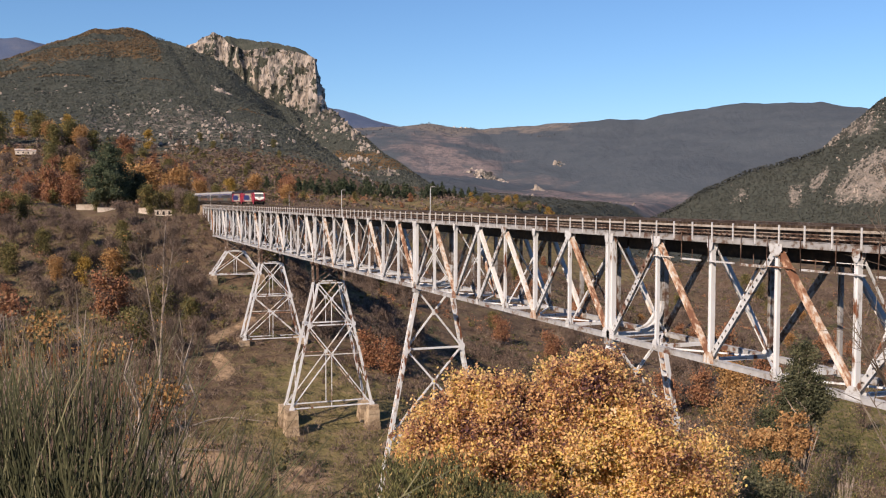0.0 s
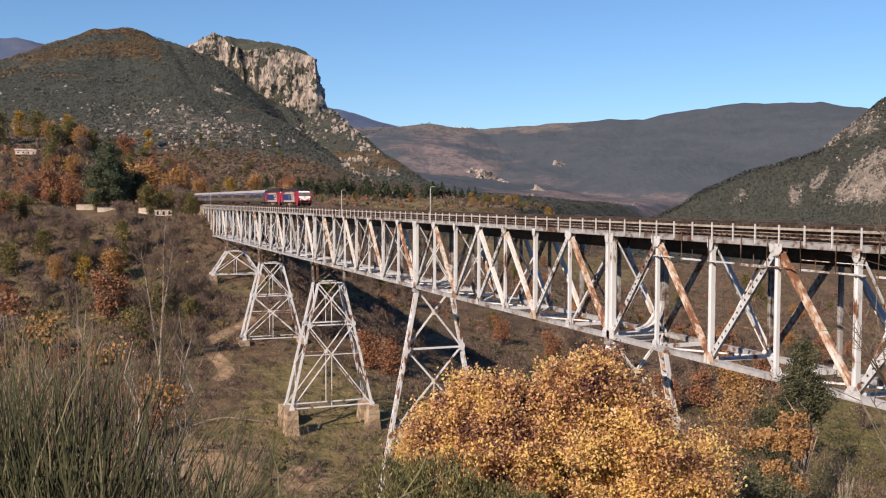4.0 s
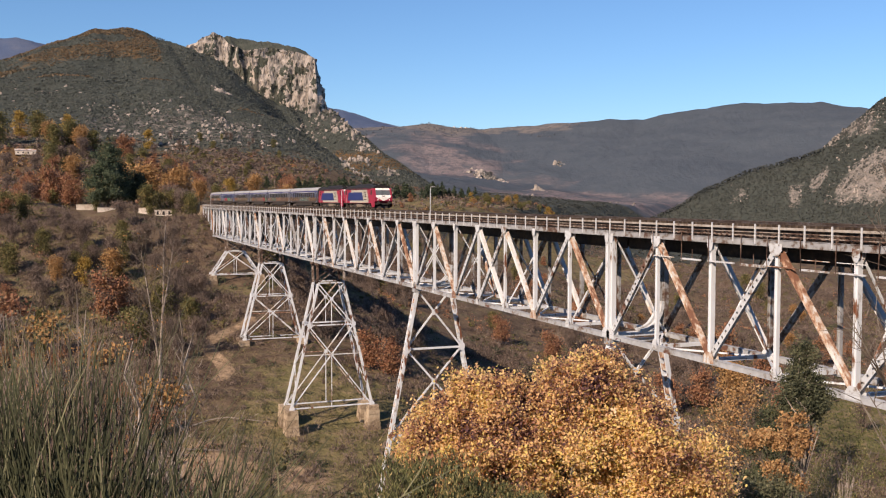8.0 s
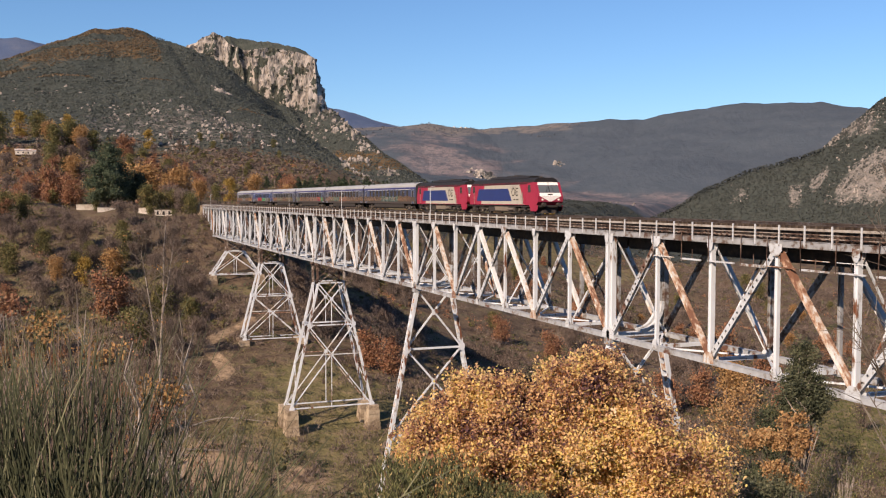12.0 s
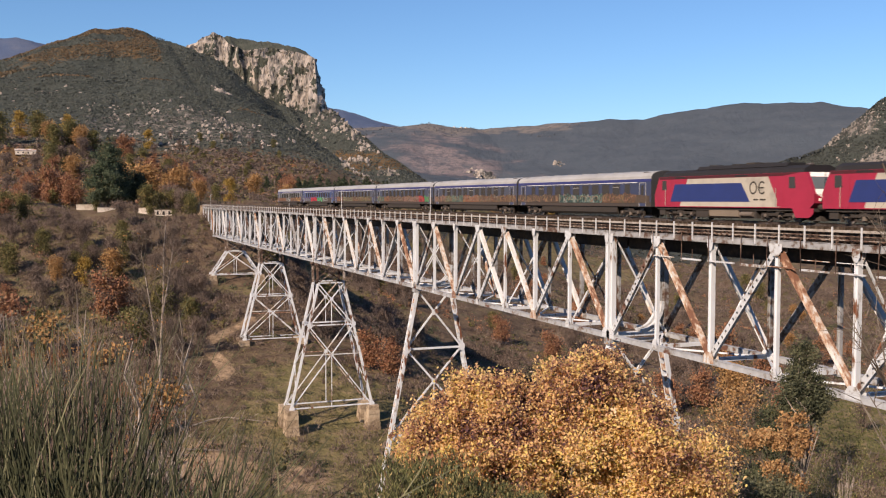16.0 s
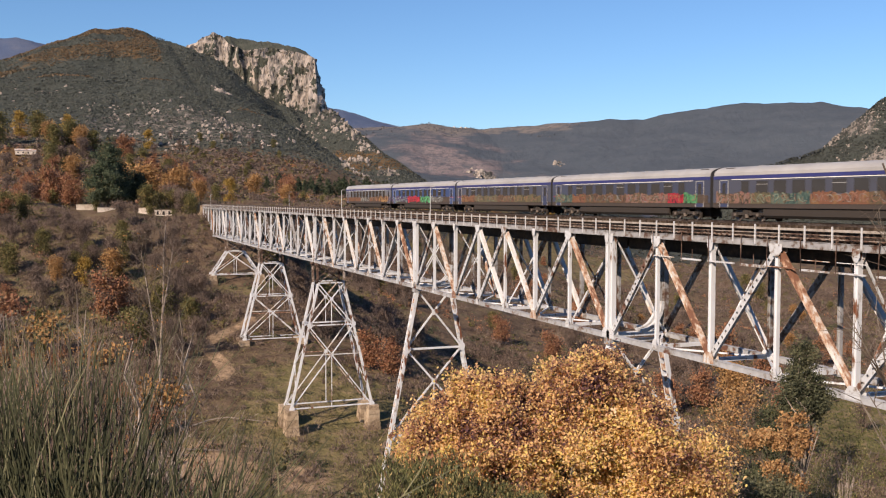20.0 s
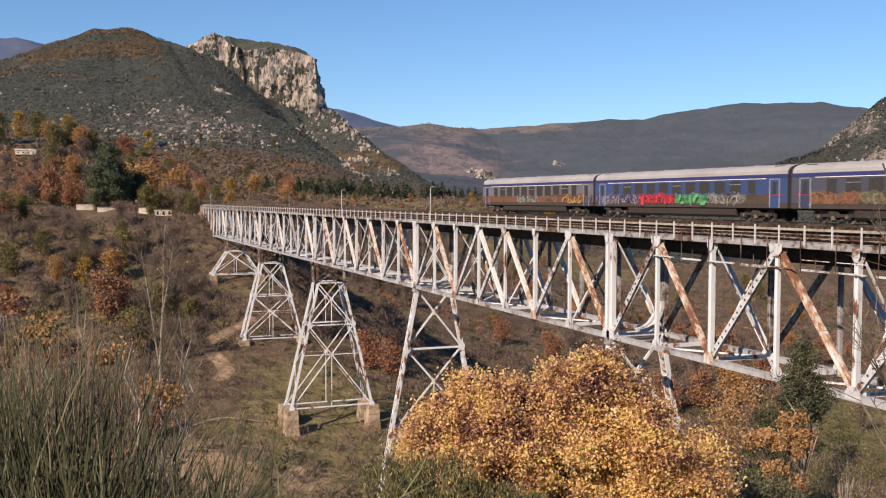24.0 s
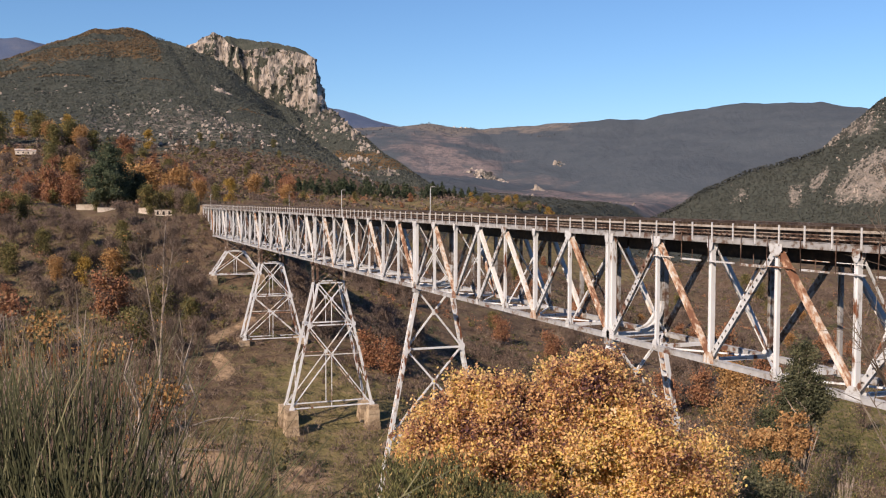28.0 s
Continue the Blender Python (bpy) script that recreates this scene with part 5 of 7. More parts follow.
GOLD = leaf_material("golden_leaves", [(0.12, 0.068, 0.080), (0.38, 0.21, 0.14), (0.62, 0.39, 0.20), (0.74, 0.51, 0.25), (0.76, 0.58, 0.25), (0.72, 0.60, 0.16), (0.80, 0.62, 0.42)], 0.38, 0.42, 0.75)
RUST_LEAF = leaf_material("rust_oak_leaves", [(0.13, 0.066, 0.044), (0.25, 0.118, 0.070), (0.34, 0.175, 0.098), (0.30, 0.185, 0.105)])
ORANGE_LEAF = leaf_material("orange_oak_leaves", [(0.18, 0.098, 0.042), (0.32, 0.182, 0.078), (0.42, 0.25, 0.100), (0.34, 0.23, 0.115)])
YELLOW_LEAF = leaf_material("yellow_autumn_leaves", [(0.16, 0.10, 0.030), (0.30, 0.20, 0.050), (0.40, 0.275, 0.065), (0.34, 0.25, 0.08)])
OLIVE_LEAF = leaf_material("olive_green_leaves", [(0.058, 0.060, 0.026), (0.110, 0.110, 0.044), (0.160, 0.148, 0.060), (0.22, 0.175, 0.075)])
DARK_LEAF = leaf_material("dark_evergreen_leaves", [(0.024, 0.030, 0.018), (0.050, 0.060, 0.034), (0.082, 0.092, 0.050), (0.115, 0.120, 0.068)], 0.5, 0.12)
GREY_LEAF = leaf_material("grey_green_leaves", [(0.036, 0.042, 0.026), (0.074, 0.084, 0.050), (0.118, 0.124, 0.072), (0.165, 0.160, 0.10)], 0.55, 0.15)
PINE_LEAF = leaf_material("pine_needles", [(0.024, 0.038, 0.026), (0.046, 0.066, 0.040), (0.072, 0.094, 0.055), (0.098, 0.116, 0.070)], 0.5, 0.08)
CEDAR_LEAF = leaf_material("cedar_needles", [(0.026, 0.042, 0.028), (0.055, 0.078, 0.048), (0.088, 0.112, 0.066), (0.12, 0.14, 0.085)], 0.5, 0.1)
TWIG = leaf_material("bare_brown_twigs", [(0.058, 0.044, 0.039), (0.105, 0.078, 0.066), (0.148, 0.112, 0.093), (0.19, 0.148, 0.122)], 0.55, 0.0)
BROOM = leaf_material("green_broom_stems", [(0.010, 0.012, 0.008), (0.032, 0.038, 0.021), (0.078, 0.086, 0.048), (0.17, 0.165, 0.10)], 0.7, 0.0)
# extra blue in the hill bushes puts some haze into their colour
HEATH = leaf_material("maquis_bushes", [(0.052, 0.061, 0.055), (0.060, 0.069, 0.061), (0.069, 0.077, 0.067), (0.084, 0.088, 0.076)], 0.45, 0.0)
STEEP_HEATH = leaf_material("darker_maquis", [(0.030, 0.036, 0.035), (0.036, 0.042, 0.039), (0.043, 0.048, 0.044), (0.056, 0.059, 0.052)], 0.45, 0.0)
HILL_OAK = leaf_material("hill_oak_leaves", [(0.072, 0.062, 0.044), (0.100, 0.076, 0.048), (0.135, 0.094, 0.054), (0.165, 0.110, 0.060)], 0.5, 0.0)
WILLOW_LEAF = leaf_material("willow_leaves", [(0.070, 0.078, 0.036), (0.140, 0.148, 0.064), (0.215, 0.210, 0.095), (0.36, 0.28, 0.13)])
DEAD_LEAF = leaf_material("dead_brown_leaves", [(0.050, 0.030, 0.024), (0.10, 0.056, 0.040), (0.15, 0.084, 0.055), (0.26, 0.13, 0.065)], 0.6, 0.15)
PALE_BARK = material("pale_bare_bark", [(0.13, 0.11, 0.095), (0.25, 0.215, 0.185), (0.36, 0.32, 0.28)], 0.1, 0.85, bump=0.004)


def lobes_cloud(rng, lobes, n, spread):
    """Clump centres inside a union of balls (x, y, z, r), thick towards their skins."""
    vol = np.array([l[3] ** 2 for l in lobes])
    pick = rng.choice(len(lobes), n, p=vol / vol.sum())
    L = np.array(lobes)[pick]
    d = unit(rng.normal(size=(n, 3)))
    r = L[:, 3] * rng.uniform(0.25, 1.0, n) ** 0.45
    return L[:, :3] + d * r[:, None] * np.array([1, 1, spread])


def build_tree(name, label, category, group, height, lobes, n_clumps, n_leaves, leaf, clump, leaf_mat, bark, trunk_r, seed, aspect=0.6, lift=0.0, limbs=14, fork=0.3, squash=1.0, crown_label="", split=False, gaps=None, outward=0.0):
    """A tree at the origin: a tapering trunk, limbs that reach into the clumps, and a crown of leaves round the clumps."""
    rng = np.random.RandomState(seed)
    t = thing(name, label, category, group)
    centres = lobes_cloud(rng, lobes, n_clumps, squash)
    mid = np.array(lobes)[:, :3].mean(0)
    trunk = []
    for i in range(7):
        f = i / 6
        trunk.append((mid[0] * f ** 2 * 0.8 + rng.normal() * 0.012 * height * f, mid[1] * f ** 2 * 0.8 + rng.normal() * 0.012 * height * f, height * 0.86 * f - 0.3))
    part("trunk", Geo().tube(trunk, [trunk_r * (1.25 - 1.12 * i / 6) for i in range(7)], 8), bark, t)
    g = Geo()
    for k in range(min(limbs, n_clumps)):
        c = centres[k]
        f = np.clip((c[2] * 0.62) / (height * 0.86), fork, 0.92)
        j = f * 6
        i0 = min(int(j), 5)
        a = np.array(trunk[i0]) * (1 - j + i0) + np.array(trunk[i0 + 1]) * (j - i0)
        m1 = a + (c - a) * 0.4 + np.array([0, 0, 0.06 * height]) + rng.normal(size=3) * 0.02 * height
        m2 = a + (c - a) * 0.75 + np.array([0, 0, 0.03 * height]) + rng.normal(size=3) * 0.02 * height
        r = trunk_r * (0.55 - 0.35 * f)
        if split:
            g = Geo()
        g.tube([a, m1, m2, c], [r, r * 0.65, r * 0.4, r * 0.14], 5)
        for _ in range(2):
            e = c + rng.normal(size=3) * clump * 1.1
            g.tube([m2, (m2 + e) / 2 + rng.normal(size=3) * 0.1 * clump, e], [r * 0.3, r * 0.2, r * 0.07], 4)
        if split:
            part("limb", g, bark, t)
    if not split:
        part("limb_frame", g, bark, t, kind="stuff")
    if n_leaves:
        pick = rng.randint(0, n_clumps, n_leaves)
        p = centres[pick] + rng.normal(size=(n_leaves, 3)) * clump * np.array([1, 1, 0.75])
        if gaps is not None:
            p = p[value_noise(p[:, 0] * 1.2 + p[:, 2] * 0.8 + 40, p[:, 1] * 1.2 - p[:, 2] * 0.7 + 40, 1) + 0.5 * value_noise(p[:, 1] * 2.6 + 9, p[:, 2] * 2.6 + 9, 2) > gaps]
        skin = unit(p - mid + np.array([0, 0, 1.0])) * outward + unit(rng.normal(size=p.shape)) * (1 - outward) if outward else None
        part("crown", quad_mesh("crown", leaves(rng, p, leaf, aspect, lift, skin=skin), leaf_mat), leaf_mat, t, crown_label)
    return t


def ball_lobes(rng, height, radius, low=0.28, n=7):
    out = []
    for i in range(n):
        a = rng.uniform(0, 2 * math.pi)
        f = rng.uniform(0, 1)
        z = height * (low + (0.93 - low) * f)
        rr = radius * (0.38 + 0.2 * rng.uniform()) 
        off = (radius - rr) * (1 - 0.65 * abs(2 * f - 0.8)) * rng.uniform(0.4, 1.0)
        out.append((math.cos(a) * off, math.sin(a) * off, min(z, height - rr * 0.8), rr))
    return out


def conifer(name, label, group, height, radius, seed, top_round, n_whorl, per, leaf, bark_r=0.25):
    rng = np.random.RandomState(seed)
    t = thing(name, label, "tree", group)
    part("trunk", Geo().tube([(0, 0, -0.4), (0.02 * height, 0, height * 0.5), (0, 0, height * 0.97)], [bark_r, bark_r * 0.6, 0.04], 8), BARK, t)
    pts, dirs = [], []
    for i in range(n_whorl):
        f = (i + 0.5) / n_whorl
        z = height * (0.06 + 0.92 * f)
        R = radius * (1 - f ** top_round) * rng.uniform(0.85, 1.1) + 0.25
        for k in range(rng.randint(5, 8)):
            a = rng.uniform(0, 2 * math.pi)
            L = R * rng.uniform(0.55, 1.1)
            d = np.array([math.cos(a), math.sin(a), rng.uniform(-0.22, 0.12) + 0.35 * f])
            base = np.array([0, 0, z])
            m = max(3, int(per * L / radius))
            u = rng.uniform(0.25, 1.05, m) ** 0.8
            p = base + d * (L * u)[:, None] + rng.normal(size=(m, 3)) * np.array([0.16, 0.16, 0.06]) * (radius * 0.30)
            pts.append(p)
            dirs.append(np.repeat(d[None], m, 0))
    p, d = np.concatenate(pts), np.concatenate(dirs)
    part("crown", quad_mesh("crown", leaves(rng, p, leaf, 0.55, 0.45, d), PINE_LEAF), PINE_LEAF, t)
    return t


def on_ground(ob, x, y, s=1.0, turn=None, sink=0.15):
    """Sets a tree on the ground at x, y."""
    ob.matrix_basis = Matrix.LocRotScale((x, y, gz(x, y) - sink), Euler((0, 0, turn if turn is not None else rnd(0, 6.28))), (s, s, s))
    return ob


def again(ob, x, y, s=1.0):
    c = copy_thing(ob, pose(0, 0, 0))
    return on_ground(c, x, y, s)


# ---- the scrub and the woods ----
def spots(rng, n, x0, x1, y0, y1, keep=None):
    """Random places on the ground; keep(x, y, z) thins them out."""
    x, y = rng.uniform(x0, x1, n), rng.uniform(y0, y1, n)
    z = ground_height(x, y)
    if keep is not None:
        k = keep(x, y, z)
        x, y, z = x[k], y[k], z[k]
    return np.stack([x, y, z], 1)


def off_track(x, y, gap):
    d = np.full(x.shape, 99.0)
    for (ax, ay), (bx, by) in zip(TRACK, TRACK[1:]):
        t = np.clip(((x - ax) * (bx - ax) + (y - ay) * (by - ay)) / ((bx - ax) ** 2 + (by - ay) ** 2), 0, 1)
        d = np.minimum(d, np.hypot(x - ax - t * (bx - ax), y - ay - t * (by - ay)))
    return d > gap


def bushes(rng, p, per, low, high, leaf, aspect, lift, wide=0.75, domed=0.0):
    """Domes of leaves or twigs on the places p."""
    n = len(p)
    h = rng.uniform(low, high, n) * rng.uniform(0.6, 1.0, n)
    r = h * rng.uniform(wide * 0.7, wide * 1.3, n)
    d = unit(rng.normal(size=(n, per, 3)))
    d[..., 2] = np.abs(d[..., 2])
    u = rng.uniform(0.3, 1.0, (n, per, 1)) ** 0.5
    q = p[:, None, :] + d * u * np.stack([r, r, h], 1)[:, None, :]
    q = q + np.array([0, 0, -0.1])
    return leaves(rng, q.reshape(-1, 3), leaf, aspect, lift, skin=(d * np.array([1, 1, 1.3])).reshape(-1, 3) + rng.normal(size=(n * per, 3)) * (1 / domed - 1) * 0.5 if domed else None)


def off_scree(x, y):
    """Few bushes grow on the screes."""
    k = np.ones(x.shape, bool)
    for sx, sy, sr, _ in SCREES:
        k &= (np.hypot(x - sx, y - sy) > sr * 0.55) | (value_noise(x / 7.0, y / 7.0, 3) > 0.35)
    return k


def scrubland():
    rng = np.random.RandomState(11)

    def meadow(x, y, z):
        return (z < -34) & (x > -250) & (x < -140) & (y < 62) & (y > -27 - 0.25 * np.maximum(x + 215, 0))

    def thin(level, seed, size=30):
        def keep(x, y, z):
            f = fbm(x, y, size, 3, seed)
            ok = (f > level) & off_track(x, y, 3.0) & ~((np.abs(y) < 6.5) & (x < -352)) & (z < 30)
            return ok & ((x < -340) | (x > -262) | (y > -20) | (rng.uniform(size=x.shape) < 0.6)) & (np.hypot((x + 166) / 1.5, y + 25) > 6) & (np.hypot((x + 150) * 0.8, y - 112) > 24) & (~meadow(x, y, z) | (rng.uniform(size=x.shape) < np.where(x > -178, 0.5, 0.18))) & ~((x > -395) & (x < -350) & (y > -48) & (y < -8)) & ~((x < -400) & (x > -760) & (y > 62) & (y < 265) & (rng.uniform(size=x.shape) < 0.86))
        return keep
    near = (-372, -118, -120, 75)
    beyond = (-640, -110, 60, 330)
    kinds = (
        ("bare_scrub", "leafless brown scrub over the valley slopes", TWIG, 9000, 64, 1.1, 4.4, 0.72, 0.17, 0.45, -0.6, 1),
        ("olive_scrub", "low olive-green scrub on the slopes", OLIVE_LEAF, 5200, 40, 0.6, 2.0, 0.50, 0.5, 0.0, -0.1, 2),
        ("evergreen_scrub", "dark evergreen bushes scattered on the slopes", DARK_LEAF, 1700, 44, 1.0, 3.0, 0.55, 0.55, 0.1, 0.2, 3),
        ("rust_scrub", "rust-coloured oak scrub on the slopes", RUST_LEAF, 1000, 42, 1.2, 3.8, 0.55, 0.6, 0.0, 0.35, 0),
    )
    for name, label, mat, n, per, low, high, leaf, aspect, lift, level, seed in kinds:
        a = spots(rng, n, *near, keep=thin(level, seed))
        b = spots(rng, n, *beyond, keep=thin(level, seed))
        c = spots(rng, n // 3, -700, -372, -130, 90, keep=thin(level, seed))
        q = np.concatenate([bushes(rng, a, per, low, high, leaf, aspect, lift, 0.75, 0.5), bushes(rng, b, per * 2 // 3, low * 1.2, high * 1.1, leaf * 1.15, aspect, lift, 0.85, 0.5), bushes(rng, c, per // 2, low * 1.2, high * 1.2, leaf * 1.5, aspect, lift, 0.85, 0.6)])
        tagged(new(name, quad_mesh(name, q, mat)), label, "scrub", kind="stuff")
    # dry grass tufts of the meadow under the viaduct
    g = spots(rng, 9000, -245, -118, -70, 60, keep=lambda x, y, z: (z < -34) & off_track(x, y, 2.2) & (np.hypot((x + 166) / 1.5, y + 25) > 5))
    q = bushes(rng, g, 7, 0.25, 0.6, 0.42, 0.22, 0.7, 1.2)
    tagged(new("meadow_grass", quad_mesh("meadow_grass", q, DRY_GRASS)), "tufts of dry and green grass", "grass", kind="stuff")
    g = spots(rng, 5600, -190, -112, 76, 142)
    q = bushes(rng, g, 7, 0.3, 0.7, 0.5, 0.22, 0.7, 1.2)
    tagged(new("meadow_grass", quad_mesh("meadow_grass", q, GREEN_GRASS)), "grass of a green slope beyond the viaduct", "grass", kind="stuff")
    # the near slope below the viewpoint
    s = spots(rng, 1500, -78, -14, -85, 12, keep=lambda x, y, z: z < 1.0 - 0.33 * np.hypot(x, y + 47) - 1.2)
    q = bushes(rng, s, 70, 0.7, 1.7, 0.30, 0.2, 0.4)
    tagged(new("slope_scrub", quad_mesh("slope_scrub", q, TWIG)), "brown scrub on the slope under the viewpoint", "scrub", kind="stuff")
    s = spots(rng, 150, -52, -33, -22, 4)
    for mat, pick, nm, lab in ((TWIG, slice(0, 75), "slope_thicket", "bare brown thicket on the slope beside the viaduct"), (WILLOW_LEAF, slice(75, 150), "slope_willows", "thin olive-leaved thicket on the slope beside the viaduct")):
        q = bushes(rng, s[pick], 260, 3.0, 7.5, 0.16 if mat == WILLOW_LEAF else 0.34, 0.4 if mat == WILLOW_LEAF else 0.09, 0.5, 0.28)
        tagged(new(nm, quad_mesh(nm, q, mat)), lab, "scrub", kind="stuff")
    # undergrowth round the broom before the viewpoint
    s = spots(rng, 160, -13.5, -7.6, -50.5, -44.2, keep=lambda x, y, z: np.hypot(x, y + 47) > 7.4)
    q = bushes(rng, s, 80, 0.4, 1.1, 0.40, 0.024, 0.6, 0.8)
    tagged(new("broom_undergrowth", quad_mesh("broom_undergrowth", q, BROOM)), "low green undergrowth round the broom", "scrub", kind="stuff")
    # leafy growth whose dark colour also stands in for shade between the stems
    s = spots(rng, 330, -18.0, -10.2, -52.5, -43.8, keep=lambda x, y, z: y < -46.0 + 0.22 * (x + 10))
    q = bushes(rng, s, 150, 0.7, 1.9, 0.13, 0.45, 0.2, 0.8)
    tagged(new("evergreen_undergrowth", quad_mesh("evergreen_undergrowth", q, DARK_LEAF)), "dark leafy undergrowth doubling as shade behind the broom", "scrub", kind="stuff")
    # tangled bare shrubs between the broom and the valley
    for xa, xb in ((-14, -17), (-17, -21), (-21, -26), (-26, -32)):
        mid = 0.5 * (xa + xb)
        tall = 1.3 + 0.118 * mid - gz(mid, -47)
        s = spots(rng, 55, xb, xa, -47 - 0.21 * -mid, -47 + 0.02 * -mid)
        q = bushes(rng, s, 330, 0.55 * tall, 1.0 * tall, 0.55, 0.045, 0.5, 0.33)
        tagged(new("shrub_tangle", quad_mesh("shrub_tangle", q, TWIG)), "tangle of leafless brown shrubs on the near slope", "scrub", kind="stuff")
        q = bushes(rng, s[::2], 520, 0.45 * tall, 0.92 * tall, 0.085, 0.6, 0.0, 0.30)
        tagged(new("dead_leaf_shrub", quad_mesh("dead_leaf_shrub", q, DEAD_LEAF)), "shrubs holding dead red-brown leaves on the near slope", "scrub", kind="stuff")
    # maquis on the hills
    m = spots(rng, 72000, -1560, -700, -330, 420, keep=lambda x, y, z: (hills(x, y) > z - 14) & (np.hypot(x, y) > 790) & (fbm(x, y, 45, 4, 2) > -0.95))
    q = bushes(rng, m, 8, 0.3, 0.95, 1.6, 0.95, 0.0, 2.2, 0.8)
    tagged(new("hill_maquis", quad_mesh("hill_maquis", q, HEATH)), "dark maquis bushes covering the hillside", "scrub", kind="stuff")
    m = spots(rng, 30000, -1100, -780, 640, 920, keep=lambda x, y, z: (hills(x, y) > z - 14) & (fbm(x, y, 45, 4, 2) > -1.0) & off_scree(x, y))
    q = bushes(rng, m, 8, 0.2, 0.7, 1.7, 0.95, 0.0, 2.8, 0.85)
    tagged(new("hill_maquis", quad_mesh("hill_maquis", q, STEEP_HEATH)), "dark maquis bushes on the steep valley side", "scrub", kind="stuff")
    m = spots(rng, 9000, -1300, -560, 240, 660, keep=lambda x, y, z: (np.arctan2(y + 47, -x) > 0.40) & (np.hypot(x, y) > 640) & (fbm(x, y, 60, 4, 1) > -0.5))
    q = bushes(rng, m, 9, 0.8, 2.6, 1.6, 0.9, 0.0, 1.4, 0.75)
    tagged(new("valley_maquis", quad_mesh("valley_maquis", q, STEEP_HEATH)), "dark scrub in the bend of the valley", "scrub", kind="stuff")
    # oaks turning brown high on the hill
    m = spots(rng, 9000, -1500, -1130, -150, 60, keep=lambda x, y, z: (hills(x, y) > z - 14) & (fbm(x, y, 70, 5, 3) > np.where((z > 172) & (x < -1215), -0.15, 0.42)) & (z > 132))
    q = bushes(rng, m, 8, 0.9, 2.4, 1.8, 0.9, 0.0, 1.1, 0.7)
    tagged(new("hill_oaks", quad_mesh("hill_oaks", q, HILL_OAK)), "brown autumn oak scrub high on the hill", "scrub", kind="stuff")
    # oak woods at the foot of the hill
    m = spots(rng, 13500, -1010, -500, -190, 330, keep=lambda x, y, z: (np.hypot(x, y) < np.where((y > 110) & (z < 20), 960, 850)) & (z < 51 - 0.14 * np.maximum(y, 0)) & (fbm(x, y, 80, 4, 1) > -0.7) & (z > -6) & ~((x > -760) & (y > 100) & (y < 265) & (z < 9) & (rng.uniform(size=x.shape) < 0.85)))
    half = (rng.uniform(size=len(m)) < 0.10) & ((m[:, 1] < 50) | (rng.uniform(size=len(m)) < 0.6))
    for pick, mat, nm, lab in ((half, RUST_LEAF, "autumn_wood", "rust-brown autumn oak wood at the hill's foot"), (~half & (rng.uniform(size=len(m)) < 0.42) & (fbm(m[:, 0], m[:, 1], 75, 4, 2) > 0.42), ORANGE_LEAF, "amber_wood", "amber autumn trees at the hill's foot"), (~half & (rng.uniform(size=len(m)) < 0.3), OLIVE_LEAF, "olive_wood", "olive-green wood at the hill's foot"), (~half, TWIG, "bare_wood", "leafless brown wood at the hill's foot")):
        q = bushes(rng, m[pick], 38, 2.0, 5.2, 1.05, 0.8, 0.0, 0.85, 0.8)
        tagged(new(nm, quad_mesh(nm, q, mat)), lab, "woodland", kind="stuff")
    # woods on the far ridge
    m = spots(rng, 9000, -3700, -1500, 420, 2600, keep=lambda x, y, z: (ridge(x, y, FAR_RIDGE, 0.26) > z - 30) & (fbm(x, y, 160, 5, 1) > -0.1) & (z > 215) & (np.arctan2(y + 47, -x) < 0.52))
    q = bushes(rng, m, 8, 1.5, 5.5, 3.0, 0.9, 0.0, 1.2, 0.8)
    tagged(new("far_woods", quad_mesh("far_woods", q, HAZED_LEAF)), "woods on the far ridge with haze in their grey-blue colour", "woodland", kind="stuff")


DRY_GRASS = leaf_material("dry_grass", [(0.062, 0.062, 0.028), (0.105, 0.106, 0.042), (0.16, 0.140, 0.064), (0.23, 0.185, 0.105)], 0.7, 0.15)
GREEN_GRASS = leaf_material("green_grass", [(0.050, 0.062, 0.020), (0.080, 0.094, 0.030), (0.115, 0.120, 0.044), (0.15, 0.14, 0.06)], 0.6, 0.15)
# foliage greyed and blued to carry the haze of distance
HAZED_LEAF = leaf_material("hazed_far_foliage", [(0.062, 0.069, 0.084), (0.074, 0.080, 0.094), (0.088, 0.090, 0.098), (0.108, 0.102, 0.104)], 0.5, 0.0)
scrubland()


def rock_cluster(x, y, n, spread, size, seed, tall=0.75, name="rock_outcrop", label="pale limestone outcrop on a scrubby slope"):
    """Broken blocks of limestone standing out of the slope."""
    rng = np.random.RandomState(seed)
    bm = bmesh.new()
    for i in range(n):
        px, py = x + rng.normal() * spread[0], y + rng.normal() * spread[1]
        pz = gz(px, py)
        s = size * (0.25 + 1.1 * rng.uniform() ** 2.2)
        made = bmesh.ops.create_icosphere(bm, subdivisions=2, radius=1.0)["verts"]
        off = rng.uniform(0, 50, 3)
        tilt = rng.uniform(0.45, 1.4)
        for v in made:
            k = 1 + 0.9 * noise.noise(Vector(v.co * 1.3) + Vector(off)) + 0.5 * noise.noise(Vector(v.co * 2.6) + Vector(off))
            v.co = Vector((px + v.co.x * s * k, py + v.co.y * s * k * 1.3, pz + v.co.z * s * k * tall * tilt))
    me = bpy.data.meshes.new(name)
    bm.to_mesh(me)
    bm.free()
    me.materials.append(ROCK)
    return tagged(new(name, me), label, "rock", "limestone outcrops", "stuff")


